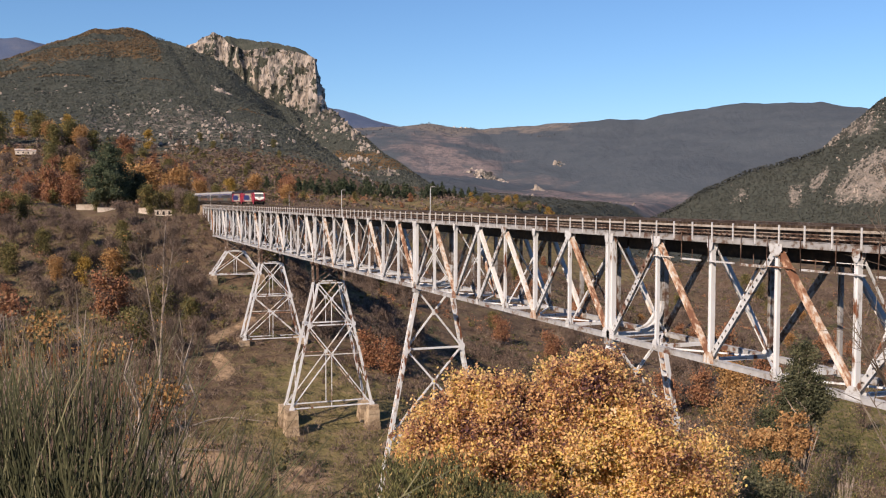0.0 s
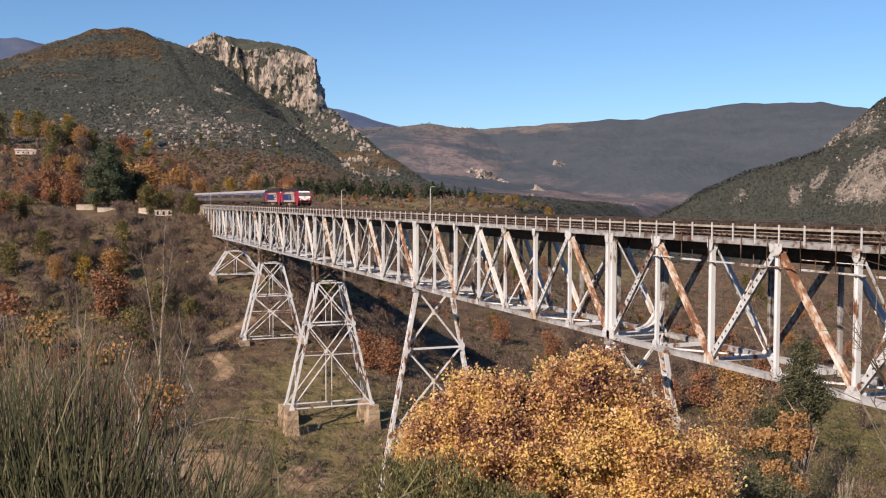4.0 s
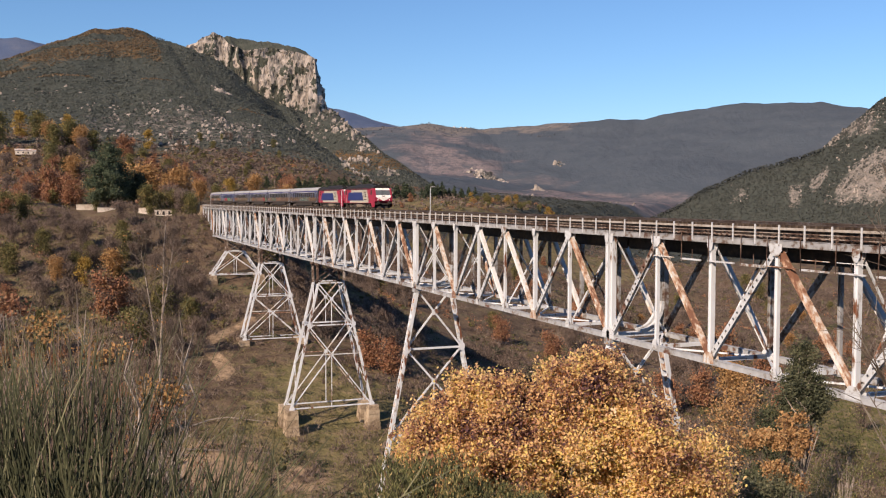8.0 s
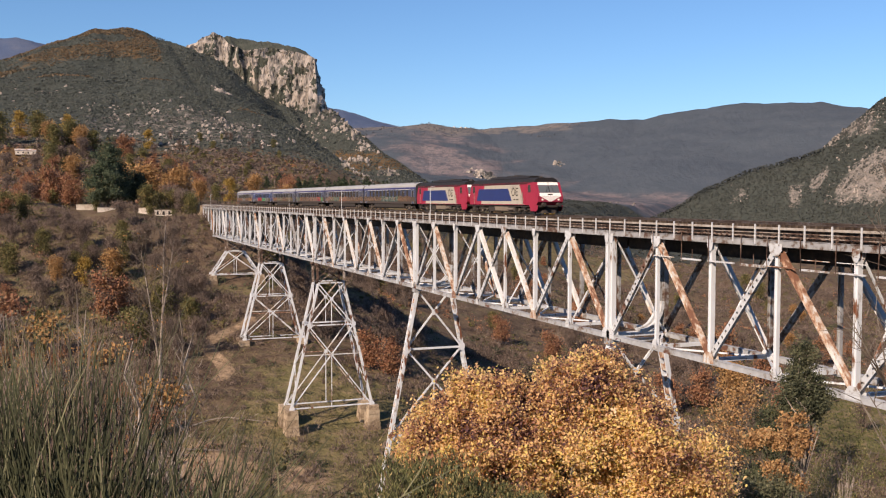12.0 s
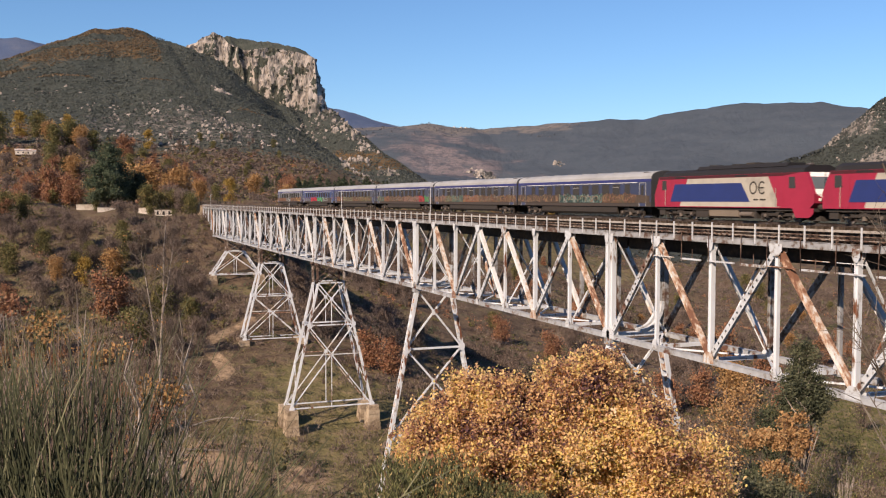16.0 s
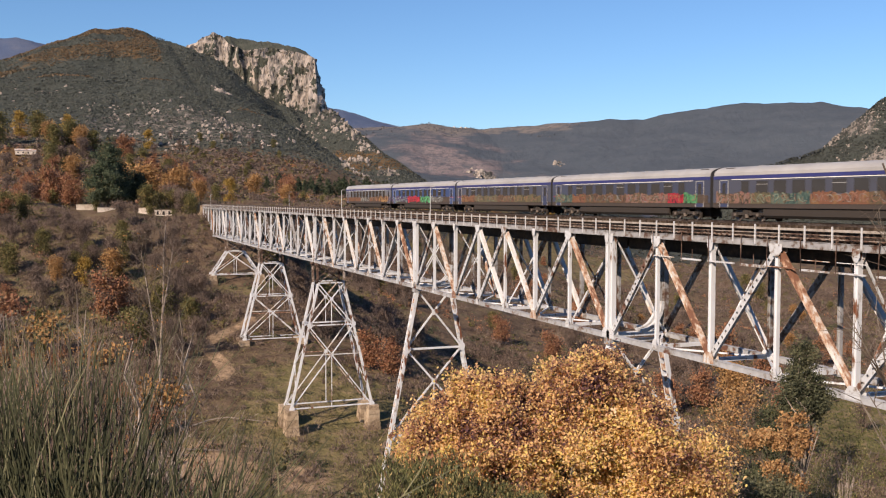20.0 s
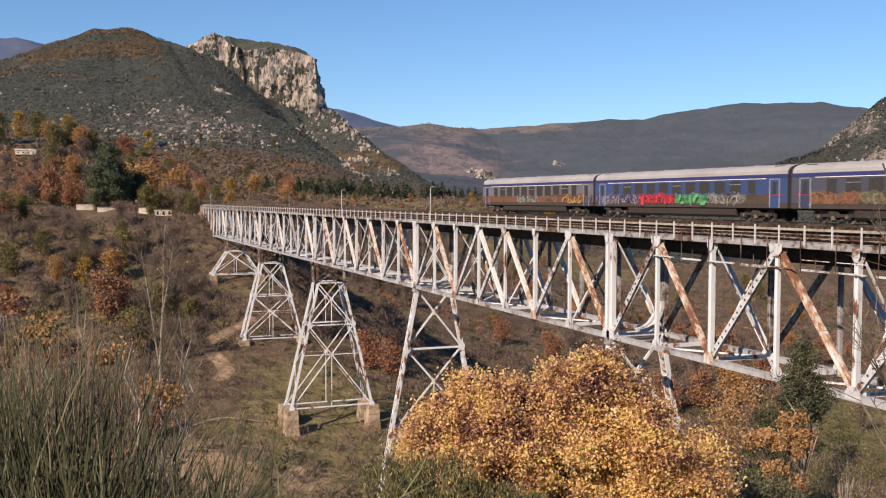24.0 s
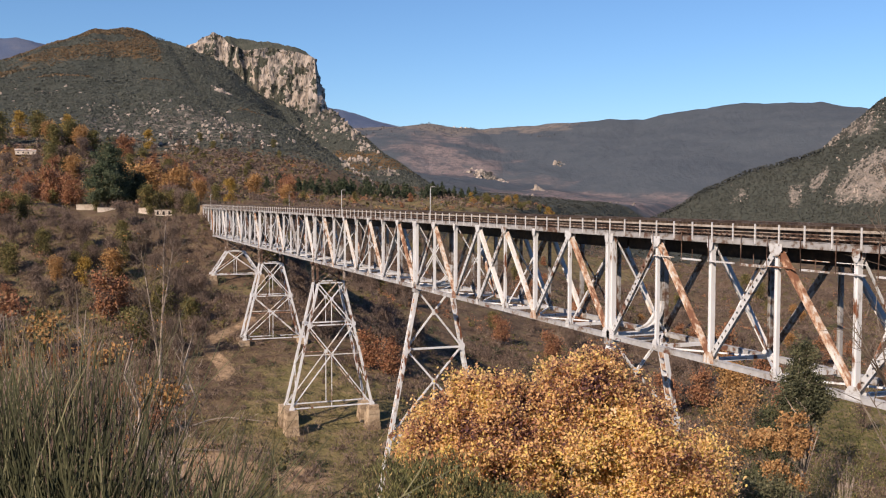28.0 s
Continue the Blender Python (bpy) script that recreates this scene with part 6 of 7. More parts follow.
# ---- the trees ----
R0 = np.random.RandomState(5)
oak_rust = build_tree("oak_tree", "rust-red autumn oak on the far bank", "tree", "trees on the far bank", 11.0, ball_lobes(R0, 11, 5.0, 0.2), 60, 2600, 0.62, 0.95, RUST_LEAF, BARK, 0.24, 1)
oak_orange = build_tree("oak_tree", "orange autumn oak on the far bank", "tree", "trees on the far bank", 11.0, ball_lobes(R0, 11, 4.6, 0.2), 60, 2600, 0.60, 0.95, ORANGE_LEAF, BARK, 0.22, 2)
tree_olive = build_tree("broadleaf_tree", "olive-green broadleaf tree turning yellow", "tree", "trees on the far bank", 11.0, ball_lobes(R0, 11, 4.4, 0.15), 60, 2600, 0.60, 0.9, OLIVE_LEAF, BARK, 0.22, 3)
tree_gold = build_tree("poplar_tree", "small golden autumn tree on the far bank", "tree", "trees on the far bank", 11.0, ball_lobes(R0, 11, 3.6, 0.15), 60, 3200, 0.55, 0.8, YELLOW_LEAF, BARK, 0.2, 4)
tree_bare = build_tree("bare_tree", "leafless brown tree on the far bank", "tree", "trees on the far bank", 10.0, ball_lobes(R0, 10, 4.0, 0.2, 9), 90, 2600, 0.95, 1.0, TWIG, BARK, 0.2, 6, aspect=0.10, lift=0.45, limbs=60)
small_pine = conifer("pine_tree", "dark green pine in a row beyond the viaduct", "pines beyond the viaduct", 11.0, 3.4, 7, 1.3, 16, 46, 0.75)
big_pine = build_tree("cedar_tree", "tall dark green cedar beside a white wall", "tree", "", 27.0, [(0, 0.5, 26, 1.7), (0.5, -0.5, 23, 2.8), (0, 1.8, 21, 3.0), (0.5, -2.4, 19.5, 3.4), (1, 2.6, 17.5, 3.6), (1, -1.5, 16.5, 4.2), (0, 4, 14, 3.9), (0, -4.2, 14, 3.8), (2, 0, 12, 5.0), (0, 4.6, 9.5, 3.9), (0, -4.6, 9.5, 3.9), (2.5, 0, 7, 5.2), (0, 4.0, 5, 3.6), (0, -4.4, 5, 3.8), (1, 0.5, 3.5, 4.0)], 190, 26000, 0.6, 0.85, CEDAR_LEAF, BARK, 0.5, 9, aspect=0.5, limbs=60, fork=0.05, squash=0.45, outward=0.4)
# the next tree's dark leaves paint in the shadow of the cedar
shade_tree = build_tree("evergreen_tree", "broad evergreen beside a cedar, darkened in place of its shadow", "tree", "", 20.0, ball_lobes(R0, 20, 7.5, 0.12, 12), 120, 11000, 0.75, 1.1, DARK_LEAF, BARK, 0.4, 10, aspect=0.5, limbs=40, fork=0.05)
on_ground(shade_tree, -387, -24.6, 0.8)
on_ground(big_pine, -376, -34.2, 1.0, 0.4)

for ob, x, y, s in ((oak_rust, -409, -55, 1.35), (oak_orange, -425, -8.5, 1.15), (tree_olive, -366, -21.5, 0.92), (tree_gold, -470, 24, 1.05), (tree_bare, -366, -9.5, 0.85)):
    on_ground(ob, x, y, s)
for ob, x, y, s in ((oak_orange, -428, -17, 1.6), (oak_orange, -436, -26, 1.6), (oak_orange, -432, -4, 1.5), (tree_olive, -790, -58, 1.7), (oak_orange, -800, -62, 1.6), (tree_olive, -805, -30, 1.5), (oak_rust, -402, -46, 1.15), (oak_rust, -420, -62, 1.2), (oak_rust, -398, -63, 0.8), (oak_orange, -432, -14, 1.0), (oak_orange, -440, -2, 1.1), (oak_orange, -455, 8, 0.95), (tree_olive, -372, -16.5, 0.7),
                    (tree_olive, -800, -46, 2.0), (tree_olive, -840, -70, 2.0), (tree_olive, -800, -98, 2.3), (oak_orange, -790, -40, 1.6), (tree_gold, -850, -84, 1.8), (oak_rust, -520, 62, 1.2), (oak_rust, -540, 66, 1.25), (oak_orange, -500, 58, 0.9), (oak_orange, -560, 52, 1.2),
                    (oak_rust, -269, -38.5, 1.15), (oak_rust, -273, -35, 0.9), (oak_orange, -301, -51, 0.72), (tree_gold, -299, -43.5, 0.75), (oak_orange, -303, -36, 0.85), (tree_olive, -306, -34, 0.7), (oak_rust, -284, -63, 0.6), (oak_rust, -226, 20, 0.85), (oak_rust, -221, 25, 0.8), (tree_bare, -232, 28, 1.0), (tree_bare, -250, 32, 1.1), (tree_bare, -243, 38, 1.0),
                    (oak_orange, -178, 92, 0.85), (oak_rust, -182, 84, 0.8), (oak_orange, -190, 98, 0.9), (oak_rust, -170, 99, 0.7), (tree_bare, -196, 88, 0.9), (tree_bare, -205, 100, 0.9), (oak_rust, -232, 128, 1.0), (oak_rust, -300, 118, 0.9), (oak_rust, -340, 140, 1.0)):
    again(ob, x, y, s)
# rounder trees on the foot of the hill
RT = random.Random(12)
for i in range(100):
    x, y = RT.uniform(-860, -600), RT.uniform(-110, 120)
    if y < -68 and x < -745 and x > -800:
        continue
    again((tree_olive, oak_orange, tree_bare, oak_rust, tree_bare, tree_olive, tree_gold, tree_bare)[i % 8] if y < 30 else (tree_bare, tree_olive)[i % 2], x, y, RT.uniform(0.8, 1.6) * (1 if y < 25 else 0.45))
for i in range(26):
    again((tree_bare, tree_bare, oak_rust, tree_bare)[i % 4], RT.uniform(-240, -185), RT.uniform(-72, -32), RT.uniform(0.35, 0.65))
# thicket that hides the line behind the far abutment
for i in range(16):
    again((tree_bare, tree_olive, tree_bare, oak_rust)[i % 4], -363 - 7.5 * i + rnd(-1.5, 1.5), -8.6 - rnd(0, 3.5), rnd(0.72, 0.95))
for x, y, s in ((-359, -6.4, 0.62), (-361.5, -7.4, 0.7), (-364, -6.6, 0.72), (-367, -7.2, 0.75), (-371, -6.8, 0.75), (-376, -7.0, 0.75), (-381, -7.0, 0.78)):
    again(tree_olive if s < 0.73 else tree_bare, x, y, s)
again(tree_olive, -353, -21.5, 0.36)
again(tree_olive, -352.5, -13.4, 0.32)
again(tree_bare, -353, -26, 0.4)
again(tree_olive, -372, -38.5, 0.35)
# bare and turning trees on the flats beyond the viaduct
RB = random.Random(31)
for i in range(54):
    d, a = RB.uniform(300, 520), RB.uniform(0.46, 0.78)
    again((tree_bare, tree_bare, oak_rust, tree_bare, tree_olive, tree_bare, oak_orange, tree_bare, tree_bare)[i % 9], -d * math.cos(a), -47 + d * math.sin(a), RB.uniform(0.35, 0.72) * (1.0 if i % 9 not in (2, 6) else 0.75))
# pines and amber trees beyond the viaduct
on_ground(small_pine, -652, 118, 1.0)
BELT = [(-640, 62), (-652, 90), (-650, 118), (-664, 150), (-736, 204), (-774, 252), (-790, 280)]
for i in range(118):
    f = rnd(0, 1) ** 0.8 * (len(BELT) - 1.001)
    k = int(f)
    bx, by = (BELT[k][j] + (BELT[k + 1][j] - BELT[k][j]) * (f - k) for j in (0, 1))
    again(small_pine, bx - rnd(0, 34), by + rnd(-8, 14), rnd(0.62, 1.3) * (0.6 + 0.4 * min(f / 2.5, 1)))
for i in range(26):
    again((oak_orange, tree_gold, tree_olive, tree_olive)[i % 4], -690 + rnd(-45, 30), 250 + 3.0 * i + rnd(-6, 6), rnd(0.45, 0.85))
for i in range(10):
    again((tree_olive, oak_rust, tree_olive)[i % 3], rnd(-640, -520), rnd(60, 200), rnd(0.3, 0.55))
# scattered woods on the far bank
for i in range(150):
    x, y = -345 - rnd(0, 1) ** 1.4 * 430, rnd(-130, 95)
    if abs(y) < 9 or (x > -400 and -52 < y < -6):
        continue
    if y > 55 and x < -400:
        continue
    again((oak_rust, tree_bare, oak_orange, tree_olive, tree_bare, oak_rust)[i % 6] if y < 30 else (tree_bare, tree_olive)[i % 2], x, y, rnd(0.45, 1.0) * (1 if y < 30 else 0.6))
for i in range(215):
    x, y = rnd(-345, -225), rnd(-110, 60)
    if abs(y) < 12 or gz(x, y) < -36:
        continue
    again((tree_bare, tree_bare, tree_bare, tree_bare, tree_olive)[i % 5], x, y, rnd(0.45, 0.95))
for i in range(70):
    x, y = rnd(-420, -130), rnd(60, 210)
    again((tree_bare, oak_rust, tree_bare, tree_olive, tree_bare)[i % 5], x, y, rnd(0.4, 0.85))

# ---- walls and a farm on the far bank ----
def white_wall(x, y, length, height, turn, roofed):
    w = thing("garden_wall", "low whitewashed garden wall among autumn trees", "wall", "white walls on the far bank", at=pose(x, y, gz(x, y) - 0.3, 0, 0, turn))
    part("wall", Geo().box(-0.2, -length / 2, 0, 0.2, length / 2, height), PLASTER, w)
    part("coping", Geo().box(-0.28, -length / 2 - 0.08, height, 0.28, length / 2 + 0.08, height + 0.14), MASONRY, w)
    if roofed:
        for k in range(3):
            yy = -length / 2 + length * (k + 0.5) / 3
            part("opening", Geo().box(0.2, yy - 0.35, height * 0.25, 0.215, yy + 0.35, height * 0.8), RUBBER, w)
    return w


PLASTER = material("whitewash", [(0.40, 0.34, 0.28), (0.60, 0.53, 0.45), (0.70, 0.64, 0.55)], 0.8, 0.9, bump=0.01)
white_wall(-385, -41.5, 7.2, 2.3, 6, False)
white_wall(-366, -35.2, 6.0, 1.7, 8, False)
white_wall(-358, -23.0, 3.6, 2.3, -6, False)
white_wall(-357, -16.4, 6.0, 2.2, 4, True)


def farm_shed(x, y):
    s = thing("farm_shed", "long low whitewashed farm shed with a tiled roof", "shed", at=pose(x, y, gz(x, y), 0, 0, 4))
    part("wall", Geo().box(-3, -7, 0, 3, 7, 3.0), PLASTER, s)
    part("roof", Geo().add([(-3.4, -7.3, 3.0), (3.4, -7.3, 3.0), (3.4, 7.3, 3.0), (-3.4, 7.3, 3.0), (0, -7.3, 4.4), (0, 7.3, 4.4)], [(0, 1, 4), (2, 3, 5), (1, 2, 5, 4), (3, 0, 4, 5), (3, 2, 1, 0)]), RUSTY_STEEL, s)
    for k in range(4):
        part("window", Geo().box(3.0, -5.6 + 3.4 * k, 1.0, 3.03, -4.6 + 3.4 * k, 2.1), GLASS, s)
    return s


farm_shed(-771, -77)

for hx, hy in ((-3318, 1268), (-3308, 1290), (-3300, 1306)):
    house = copy_thing(bpy.data.objects["farm_shed"], pose(hx, hy, gz(hx, hy), 0, 0, 40))
    house["label"] = "white farmhouse on the far ridge"


# ---- the foreground ----


def lobes_right(rows):
    """Crown balls given as (metres right, metres deeper, height, radius)."""
    return [(0.357 * a - 0.934 * b, 0.934 * a + 0.357 * b, z, r) for a, b, z, r in rows]


TAN_LEAF = leaf_material("tan_oak_leaves", [(0.19, 0.105, 0.052), (0.33, 0.19, 0.088), (0.44, 0.27, 0.125), (0.40, 0.28, 0.14)])
golden = build_tree("golden_tree", "large golden-yellow autumn tree below the viewpoint", "tree", "", 7.6,
                    lobes_right([(-2.9, 0.1, 6.15, 1.15), (-2.3, 0.0, 6.1, 1.0), (-3.85, 0.0, 5.25, 1.1), (-4.35, 0.1, 4.7, 0.75), (-2.06, -0.3, 5.7, 1.15), (-1.0, 0.2, 5.6, 1.3), (0.03, -0.2, 6.35, 1.15), (0.85, 0.1, 6.65, 1.2), (0.85, 0.0, 7.25, 0.75), (1.7, 0.3, 6.0, 1.2), (2.55, -0.2, 5.1, 1.15), (3.2, 0.1, 4.8, 1.2), (3.85, 0.0, 4.0, 1.15), (0.04, -0.7, 4.7, 1.6), (-2.05, -0.7, 4.3, 1.5), (1.9, -0.6, 3.9, 1.6), (-3.45, -0.2, 3.9, 1.15), (2.9, -0.3, 3.75, 1.35), (0.6, 0.8, 4.6, 1.6), (-1.6, 0.8, 4.6, 1.5), (2.5, -0.9, 4.5, 1.2), (3.5, -0.7, 3.5, 1.2), (2.1, -0.6, 5.4, 1.0)]),
                    720, 235000, 0.106, 0.26, GOLD, PALE_BARK, 0.17, 21, aspect=0.62, limbs=110, fork=0.12, split=True, gaps=-0.95, outward=0.28)
on_ground(golden, -26.5, -32.9, 1.0, 0.0)

evergreen = build_tree("evergreen_tree", "slender grey-green evergreen tree on a pale trunk", "tree", "", 13.9, lobes_right([(-0.12, 0, 13.95, 0.20), (-0.28, 0.1, 13.72, 0.24), (0.08, -0.1, 13.68, 0.26), (-0.1, 0, 13.4, 0.42), (-0.1, 0.1, 12.95, 0.5), (-0.43, 0, 12.35, 0.6), (0.18, -0.1, 12.3, 0.6), (-0.12, 0.1, 11.8, 0.9), (-0.63, 0, 11.75, 0.6), (0.49, 0, 11.85, 0.55), (0.0, -0.2, 11.35, 0.7)]),
                       130, 17000, 0.11, 0.17, GREY_LEAF, PALE_BARK, 0.13, 22, aspect=0.5, lift=0.3, limbs=40, fork=0.72, split=True)
on_ground(evergreen, -31.4, -19.2, 1.0, 0.0)
shaded_bush = build_tree("evergreen_bush", "tall dark evergreen bush behind an amber oak", "bush", "evergreen bushes on the near slope", 10.6, lobes_right([(0.12, 0, 10.3, 0.65), (-0.18, 0.2, 9.7, 0.6), (0.53, 0, 10.0, 0.55), (-0.38, 0, 9.2, 0.6), (0.24, -0.2, 9.3, 0.65), (-0.1, 0, 8.5, 0.8), (0.4, 0.2, 8.0, 0.8)]),
                         80, 11000, 0.11, 0.2, DARK_LEAF, BARK, 0.1, 24, aspect=0.5, fork=0.6)
on_ground(shaded_bush, -31.6, -20.9, 1.0, 0.0)
young_oak = build_tree("young_oak", "young oak with tiers of amber leaves on the near slope", "tree", "", 9.1, lobes_right([(0.12, 0, 9.0, 0.30), (0.04, 0.2, 8.54, 0.32), (-0.97, 0, 8.2, 0.40), (-1.24, 0, 8.05, 0.26), (-0.41, -0.1, 8.13, 0.40), (0.49, 0, 8.27, 0.34), (0.14, 0.1, 7.82, 0.40), (0.59, 0, 7.97, 0.22), (-0.85, -0.1, 7.11, 0.36), (-1.13, 0, 7.02, 0.22), (-0.3, 0, 7.1, 0.30), (-0.11, 0.2, 6.66, 0.30), (0.29, 0, 6.6, 0.26)]),
                       70, 9500, 0.105, 0.13, TAN_LEAF, BARK, 0.08, 23, aspect=0.7, limbs=26, fork=0.62, split=True, squash=0.6)
on_ground(young_oak, -28.0, -22.9, 1.0, 0.0)
sparse = build_tree("olive_sapling", "thin pale-stemmed sapling with sparse olive leaves", "tree", "saplings on the near slope", 13.0, lobes_right([(0.02, 0, 12.7, 0.6), (-0.17, 0.2, 11.9, 0.7), (0.36, 0, 11.9, 0.7), (0.16, -0.2, 11.1, 0.75), (-0.25, 0, 10.5, 0.7), (0.59, 0, 10.6, 0.6), (0.1, 0, 9.6, 0.8)]), 90, 3000, 0.10, 0.28, WILLOW_LEAF, PALE_BARK, 0.07, 25, aspect=0.4, limbs=24, fork=0.68)
on_ground(sparse, -33.2, -15.3, 1.0, 0.0)
again(sparse, -36.7, -13.1, 1.02)
again(sparse, -35.2, -14.9, 0.86)
again(sparse, -32.6, -13.6, 0.80)
low_green = build_tree("evergreen_bush", "bushy green shrub at the foot of an amber oak", "bush", "evergreen bushes on the near slope", 5.6, lobes_right([(-0.04, 0, 5.2, 0.5), (0.56, 0.1, 5.3, 0.55), (1.07, 0, 5.2, 0.45), (-0.38, 0, 5.0, 0.4), (0.3, -0.2, 4.4, 0.9)]), 60, 8000, 0.10, 0.18, GREY_LEAF, BARK, 0.07, 27, aspect=0.45, fork=0.5)
on_ground(low_green, -26.5, -25.7, 1.0, 0.0)
rust_young = build_tree("oak_tree", "feathery orange-brown young oak on the near slope", "tree", "", 20.0, lobes_right([(0.14, 0, 19.4, 1.0), (-0.31, 0.3, 18.6, 0.95), (0.77, 0, 18.8, 0.9), (0.02, -0.3, 17.6, 1.0), (1.05, 0, 20.0, 0.65), (0.5, 0, 16.8, 1.0)]), 90, 3200, 0.15, 0.35, TAN_LEAF, BARK, 0.14, 28, aspect=0.6, limbs=22, fork=0.75)
on_ground(rust_young, -47.5, -10.4, 1.0, 0.0)

willow = build_tree("willow_bush", "green narrow-leaved bush in front of a golden tree", "bush", "narrow-leaved bushes", 2.7, ball_lobes(np.random.RandomState(8), 2.7, 1.6, 0.1, 12), 60, 3600, 0.15, 0.20, WILLOW_LEAF, BARK, 0.04, 26, aspect=0.2, lift=0.5, limbs=60, fork=0.05)
on_ground(willow, -20.4, -38.8, 0.8)
for x, y, k in ((-21.0, -40.0, 0.86), (-20.7, -39.3, 0.92), (-20.1, -38.1, 0.74), (-19.8, -37.4, 0.72), (-19.4, -36.7, 0.62)):
    again(willow, x, y, k)


def stem_bush(name, label, x, y, n, low, high, spread, seed, mat, r=0.0106, lean=(0, 0)):
    """Many thin upright stems out of one root, each bending a little."""
    rng = np.random.RandomState(seed)
    z0 = gz(x, y)
    t = thing(name, label, "bush", "broom bushes before the viewpoint", at=pose(x, y, z0))
    for i in range(n):
        g = Geo()
        a = rng.uniform(0, 2 * math.pi)
        b = np.array([math.cos(a), math.sin(a)]) * spread * 0.45 * rng.uniform(0, 1) ** 0.5
        e = b + (b * 0.9 + rng.normal(size=2) * spread * (0.30 if rng.uniform() < 0.7 else 0.75)) + np.array(lean)
        h = rng.uniform(low, high)
        pts = []
        wob = rng.normal(size=2) * 0.05
        for k in range(5):
            f = k / 4
            pts.append((b[0] + (e[0] - b[0]) * f ** 1.5 + wob[0] * math.sin(3.1 * f), b[1] + (e[1] - b[1]) * f ** 1.5 + wob[1] * math.sin(3.1 * f), -0.1 + (h + 0.1) * f))
        s = r * rng.uniform(0.6, 1.25)
        g.tube(pts, [s, s * 0.95, s * 0.8, s * 0.55, s * 0.25], 3)
        for _ in range(rng.randint(0, 4)):
            k = rng.randint(1, 4)
            p = np.array(pts[k])
            q = p + np.array([rng.normal() * 0.13, rng.normal() * 0.13, rng.uniform(0.25, 0.75)])
            g.tube([p, (p + q) / 2 + rng.normal(size=3) * 0.02, q], [s * 0.6, s * 0.5, s * 0.2], 3)
        part("stem", g, mat, t)
    return t


stem_bush("broom_bush", "tall green broom bush with thin upright stems", -9.3, -47.1, 330, 1.4, 3.2, 1.0, 31, BROOM)
stem_bush("broom_bush", "tall green broom bush with thin upright stems", -9.8, -47.9, 320, 1.4, 3.0, 0.95, 32, BROOM)
stem_bush("broom_bush", "tall green broom bush with thin upright stems", -8.9, -46.3, 200, 1.1, 2.0, 0.9, 33, BROOM, lean=(0.1, 0.35))
stem_bush("dry_broom_bush", "half-dry broom bush with brown stems", -11.2, -47.4, 110, 1.8, 3.5, 1.1, 34, TWIG)
stem_bush("dry_broom_bush", "half-dry broom bush with brown stems", -8.4, -47.0, 80, 0.9, 1.5, 1.0, 35, TWIG)
stem_bush("dry_broom_bush", "half-dry broom bush with brown stems", -10.4, -45.9, 100, 1.0, 1.8, 0.9, 36, TWIG, lean=(0, 0.3))


def bare_sapling(name, label, x, y, height, seed, mat, r, fans=26, leaf_n=0, leaf_mat=None, group="bare saplings", twigs=7):
    """A leafless young tree of forking limbs, with a few last leaves."""
    rng = np.random.RandomState(seed)
    t = thing(name, label, "tree", group, at=pose(x, y, gz(x, y) - 0.2))
    stem = [np.array([0, 0, 0.0])]
    for i in range(8):
        stem.append(stem[-1] + np.array([rng.normal() * 0.03, rng.normal() * 0.03, 0.125]) * height)
    part("trunk", Geo().tube(stem, [r * (1.1 - 0.11 * i) for i in range(9)], 7), mat, t)
    tips = []
    spray_geo = Geo()
    for k in range(fans):
        g = Geo()
        i = rng.randint(2, 8)
        a = stem[i]
        ang = rng.uniform(0, 2 * math.pi)
        L = height * rng.uniform(0.14, 0.36) * (1.15 - i / 9)
        d = np.array([math.cos(ang) * 0.6, math.sin(ang) * 0.6, rng.uniform(0.6, 1.1)])
        m = a + d * L * 0.5 + rng.normal(size=3) * 0.04 * L
        b = a + d * L + np.array([0, 0, 0.1 * L])
        rr = r * 0.45 * (1.1 - i / 9)
        g.tube([a, m, b], [rr, rr * 0.6, rr * 0.2], 5)
        for _ in range(twigs):
            p = m + (b - m) * rng.uniform(0, 1)
            q = p + unit(rng.normal(size=3) + np.array([0, 0, 0.8])) * L * rng.uniform(0.2, 0.6)
            spray_geo.tube([p, (p + q) / 2 + rng.normal(size=3) * 0.02 * L, q], [rr * 0.3, rr * 0.22, rr * 0.1], 4)
            tips.append(q)
        part("branch", g, mat, t)
    part("twig_spray", spray_geo, mat, t, kind="stuff")
    if leaf_n:
        some = np.array(tips)[rng.randint(0, len(tips), max(3, leaf_n // 110))]
        p = some[rng.randint(0, len(some), leaf_n)] + rng.normal(size=(leaf_n, 3)) * 0.13
        part("last_leaves", quad_mesh("last_leaves", leaves(rng, p, 0.055, 0.7), leaf_mat), leaf_mat, t)
    return t




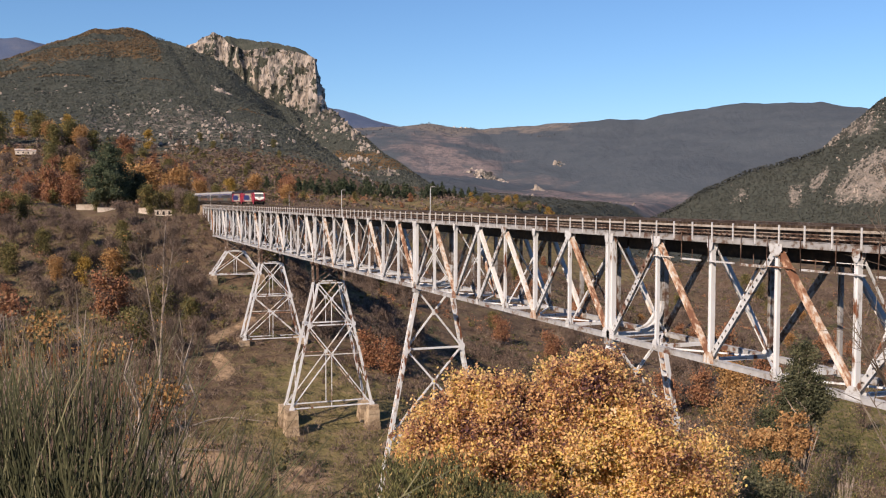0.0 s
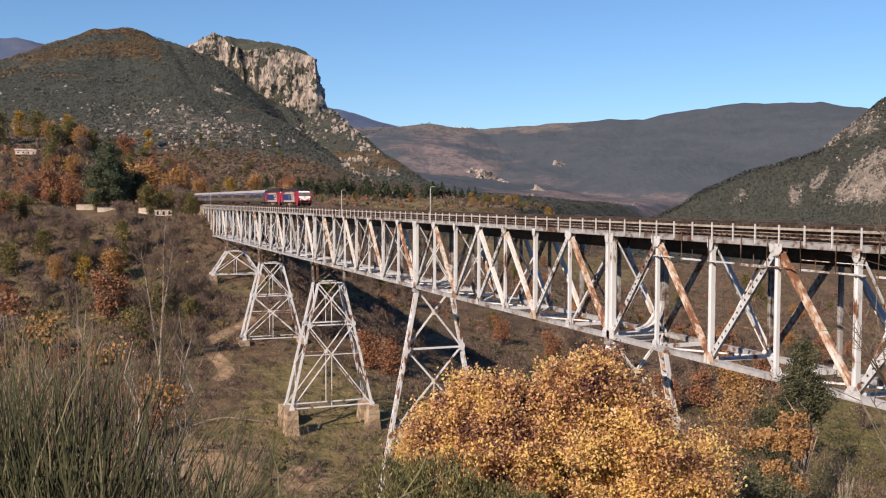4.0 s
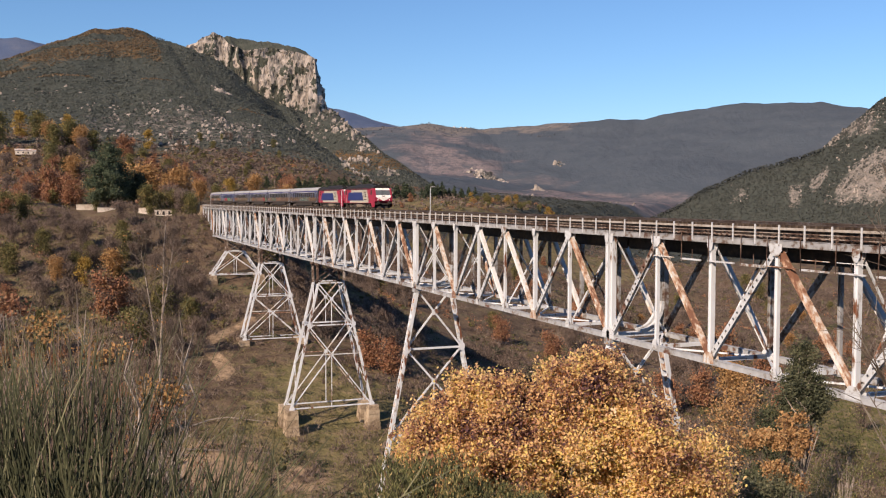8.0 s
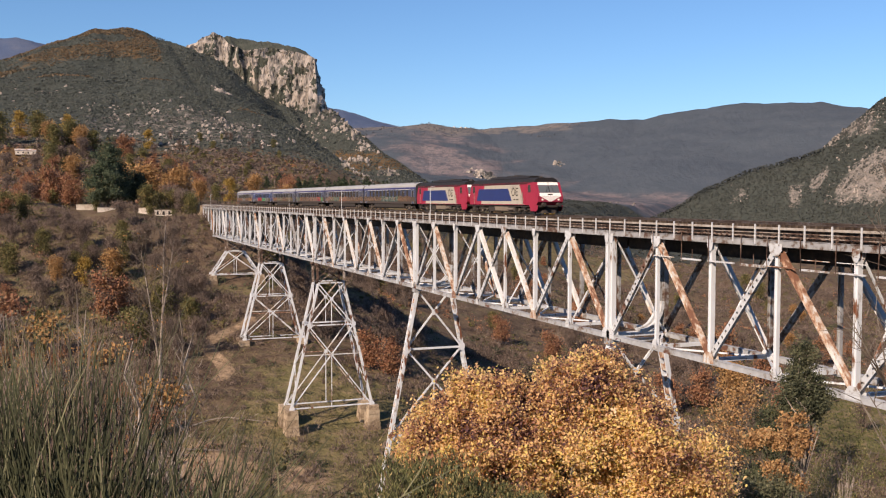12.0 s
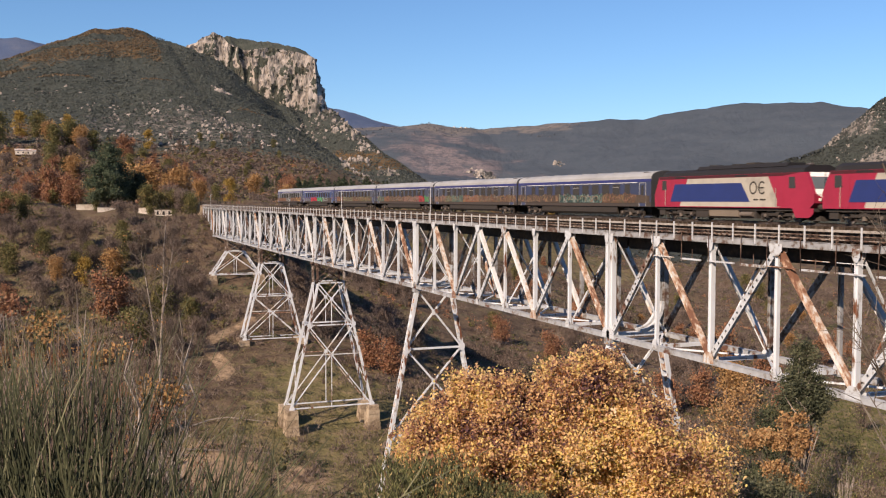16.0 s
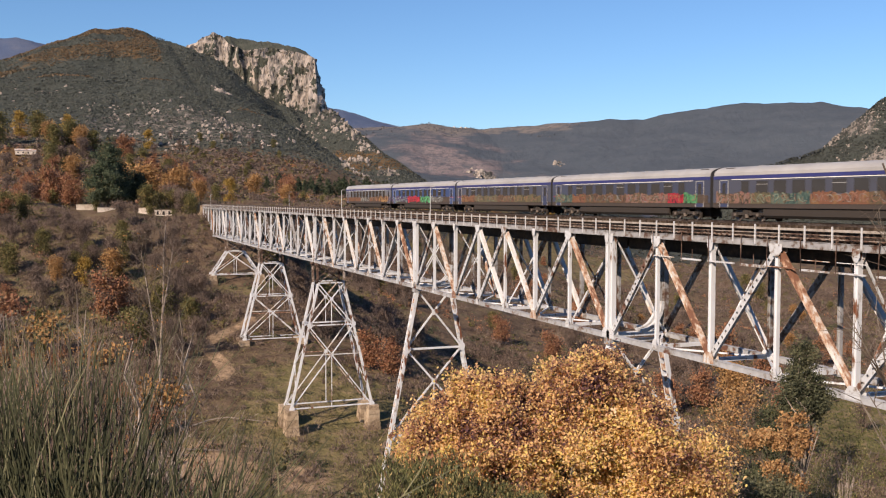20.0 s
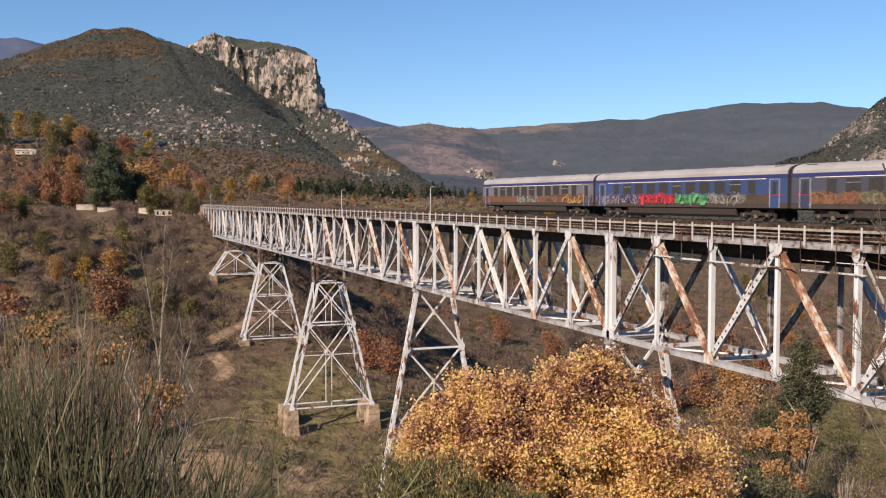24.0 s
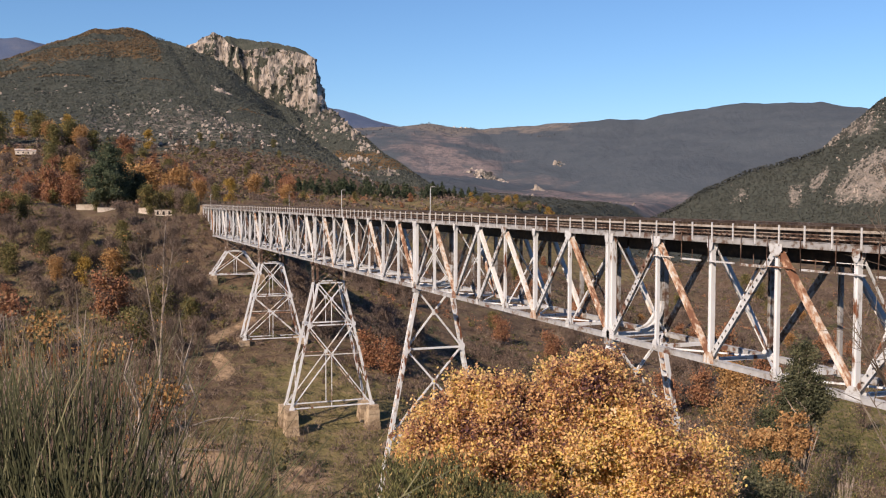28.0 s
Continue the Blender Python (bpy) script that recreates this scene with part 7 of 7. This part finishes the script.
def forked_sapling(x, y, stems, seed):
    """A pale young tree that forks into several stems, with fine bare twigs and a few last leaves."""
    rng = np.random.RandomState(seed)
    t = thing("bare_sapling", "pale forked leafless sapling with fine twigs", "tree", "bare saplings", at=pose(x, y, gz(x, y) - 0.2))
    tips = []
    for k, rows in enumerate(stems):
        pts = [np.array([0.357 * a, 0.934 * a, z]) for a, z in rows]
        r0 = 0.055 if k == 0 else 0.032
        part("stem" if k else "trunk", Geo().tube(pts, [r0 * (1 - 0.75 * i / (len(pts) - 1)) for i in range(len(pts))], 6), PALE_BARK, t)
        g = Geo()
        for j in range(30):
            f = rng.uniform(0.35 if k == 0 else 0.1, 0.98) * (len(pts) - 1)
            i = min(int(f), len(pts) - 2)
            p = pts[i] + (pts[i + 1] - pts[i]) * (f - i)
            ang = rng.uniform(0, 6.28)
            L = rng.uniform(0.5, 1.5)
            e = p + np.array([math.cos(ang) * 0.6, math.sin(ang) * 0.6, rng.uniform(0.3, 1.0)]) * L
            mid = (p + e) / 2 + rng.normal(size=3) * 0.06
            g.tube([p, mid, e], [0.011, 0.007, 0.003], 4)
            for _ in range(6):
                q = mid + (e - mid) * rng.uniform(0, 1)
                w = q + unit(rng.normal(size=3) + np.array([0, 0, 0.7])) * L * rng.uniform(0.2, 0.5)
                g.tube([q, w], [0.004, 0.002], 3)
                tips.append(w)
        part("twig_spray", g, BARK, t, kind="stuff")
    some = np.array(tips)[rng.randint(0, len(tips), 9)]
    p = some[rng.randint(0, 9, 60)] + rng.normal(size=(60, 3)) * 0.06
    part("last_leaves", quad_mesh("last_leaves", leaves(rng, p, 0.07, 0.7), ORANGE_LEAF), ORANGE_LEAF, t)
    return t


forked_sapling(-30.9, -44.5, [[(0.0, 0.0), (-0.03, 3.5), (-0.07, 6.9), (0.0, 8.0), (0.06, 9.0), (0.08, 10.3), (0.16, 11.2)], [(-0.05, 6.4), (-0.30, 8.2), (-0.45, 9.2), (-0.62, 10.3)], [(0.02, 8.3), (0.22, 9.4), (0.40, 10.6)]], 41)
bare_sapling("bare_sapling", "grey leafless sapling with a few orange leaves", -20.5, -47.6, 5.2, 42, PALE_BARK, 0.05, 30, 160, ORANGE_LEAF)
bare_sapling("bare_sapling", "brown leafless sapling with a few rusty leaves", -24.0, -49.6, 6.6, 43, BARK, 0.05, 34, 260, RUST_LEAF)
bare_sapling("bare_sapling", "grey leafless sapling with a few orange leaves", -27.0, -46.6, 7.6, 44, PALE_BARK, 0.06, 30, 150, ORANGE_LEAF)
bare_sapling("bare_sapling", "leafless sapling at the edge of the slope", -10.2, -35.6, 6.5, 45, BARK, 0.06, 40)
bare_sapling("bare_sapling", "thin leafless sapling on the near slope", -40.0, -41.0, 7.0, 46, BARK, 0.05, 30, 60, ORANGE_LEAF)

R9 = np.random.RandomState(77)
for k in range(28):
    bx, by = -14.5 - R9.uniform(0, 14), -48.6 + R9.uniform(-2.6, 4.2)
    rusty = k % 3 == 0
    bare_sapling("bare_shrub", "tangled brown shrub keeping a few " + ("rusty" if rusty else "orange") + " leaves", bx, by, 0.30 * (-bx) + R9.uniform(-1.2, 0.3), 500 + k, BARK if k % 2 else PALE_BARK, 0.042, 22, 300 if k % 2 else 110, RUST_LEAF if rusty else ORANGE_LEAF, "brown shrubs on the near slope")

# clumps of bright leaves that still hang on the shrubs of the near slope
for k, (sx, sy, sh, n, mat) in enumerate(((-15.95, -45.85, 3.5, 420, ORANGE_LEAF), (-21.97, -48.24, 6.9, 520, RUST_LEAF), (-19.99, -47.6, 6.0, 300, ORANGE_LEAF), (-17.99, -46.46, 4.7, 180, ORANGE_LEAF))):
    shrub = bare_sapling("bare_shrub", "brown shrub with thick clumps of bright dry leaves", sx, sy, sh, 700 + k, BARK, 0.04, 12, group="brown shrubs on the near slope")
    rng = np.random.RandomState(720 + k)
    hubs = np.array([0, 0, sh * 0.95]) + rng.normal(size=(5, 3)) * np.array([0.2, 0.2, 0.13])
    p = hubs[rng.randint(0, 5, n)] + rng.normal(size=(n, 3)) * 0.10
    part("leaf_clump", quad_mesh("leaf_clump", leaves(rng, p, 0.075, 0.7), mat), mat, shrub, kind="stuff")

# ---- limestone outcrops on the hills ----
# x, y, number of blocks, spread along x and y, size
for k, (x, y, n, spread, size) in enumerate((
        (-1191, 269, 12, (16, 7), 3.6), (-1154, 277, 12, (16, 6), 3.4), (-1101, 278, 12, (14, 7), 3.2), (-1040, 249, 18, (16, 8), 3.6), (-979, 266, 14, (12, 7), 3.0), (-1231, 268, 12, (12, 6), 3.6),
        (-1209, 244, 18, (22, 12), 3.4), (-965, 224, 18, (16, 10), 3.2), (-808, 187, 16, (10, 7), 2.8), (-763, 198, 10, (7, 8), 2.6), (-1128, 116, 12, (9, 7), 2.4),
        (-917, 68, 40, (34, 26), 1.9), (-903, 37, 40, (34, 26), 1.8), (-970, -8, 16, (20, 22), 1.7), (-1065, -80, 12, (18, 20), 1.9), (-900, 95, 34, (30, 22), 1.9), (-880, 10, 34, (26, 36), 1.8), (-850, 60, 30, (24, 30), 1.7),
        (-918, 840, 22, (9, 7), 2.6), (-930, 834, 16, (9, 5), 2.4), (-903, 846, 18, (9, 6), 2.6), (-946, 827, 12, (7, 4), 2.2), (-896, 836, 14, (9, 5), 2.2), (-911, 816, 8, (6, 4), 2.0), (-895, 868, 14, (8, 5), 2.6),
        (-874, 782, 34, (12, 9), 1.7), (-858, 794, 46, (16, 11), 1.8), (-838, 796, 46, (14, 12), 1.8), (-842, 810, 20, (12, 8), 2.0), (-926, 788, 14, (8, 6), 1.5), (-938, 764, 14, (7, 8), 1.4), (-995, 726, 8, (9, 6), 1.4))):
    rock_cluster(x, y, round(n * (4.0 if 200 < y < 400 else 2.6)), spread, size * (0.42 if 200 < y < 400 else 0.62), 300 + k, 1.9 if 200 < y < 400 else 1.4)
# broken crags on the far mountain
for k, (x, y, n, spread, size) in enumerate(((-2470, 1026, 90, (44, 11), 6.0), (-2549, 1294, 12, (16, 8), 4.5), (-1824, 867, 10, (14, 5), 4.0), (-1790, 838, 6, (8, 5), 3.2), (-1351, 610, 5, (8, 4), 2.0), (-1313, 753, 6, (10, 12), 1.6))):
    rock_cluster(x, y, n, spread, size, 350 + k, 1.3, label="pale broken crag on the far mountainside")

rock_cluster(-212.9, -26.1, 9, (0.9, 1.1), 0.75, 390, 0.9, "rubble_heap", "dark and pale rubble dumped on the meadow")

pole = thing("wooden_pole", "long pale wooden pole lying on the meadow", "pole")
part("stem", Geo().tube([(-177.0, -28.9, gz(-177, -28.9) + 0.35), (-174.6, -21.7, gz(-174.6, -21.7) + 0.3), (-171.9, -14.2, gz(-171.9, -14.2) + 0.12)], [0.07, 0.07, 0.05], 6), PALE_BARK, pole)

# a pale fallen branch and driftwood on the meadow
fallen = thing("fallen_branch", "pale bare branch lying on the meadow", "branch", at=pose(-191, -19, gz(-191, -19)))
part("stem", Geo().tube([(1.0, -6.9, 0.2), (-0.7, -3.3, 0.75), (-1.0, 0.1, 0.9), (0.2, 2.9, 0.6), (1.0, 5.7, 0.2), (1.5, 8.2, -0.1)], [0.14, 0.13, 0.12, 0.10, 0.07, 0.03], 6), PALE_BARK, fallen)
for k, (y0, dy, dz) in enumerate(((-2.0, 0.9, 1.6), (1.0, 1.6, 1.9), (2.6, 1.2, 2.6), (-4.4, -1.0, 1.2), (4.4, 1.8, 0.9))):
    part("twig", Geo().tube([(0, y0, 0.6), (0.3, y0 + dy * 0.5, 0.6 + dz * 0.6), (0.2, y0 + dy, 0.6 + dz)], [0.07, 0.05, 0.02], 5), PALE_BARK, fallen)


def motions():
    for ob, off in TRAIN:
        walk(ob, [(t, pose(s + off, 0, 0)) for t, s in RUN])


motions()
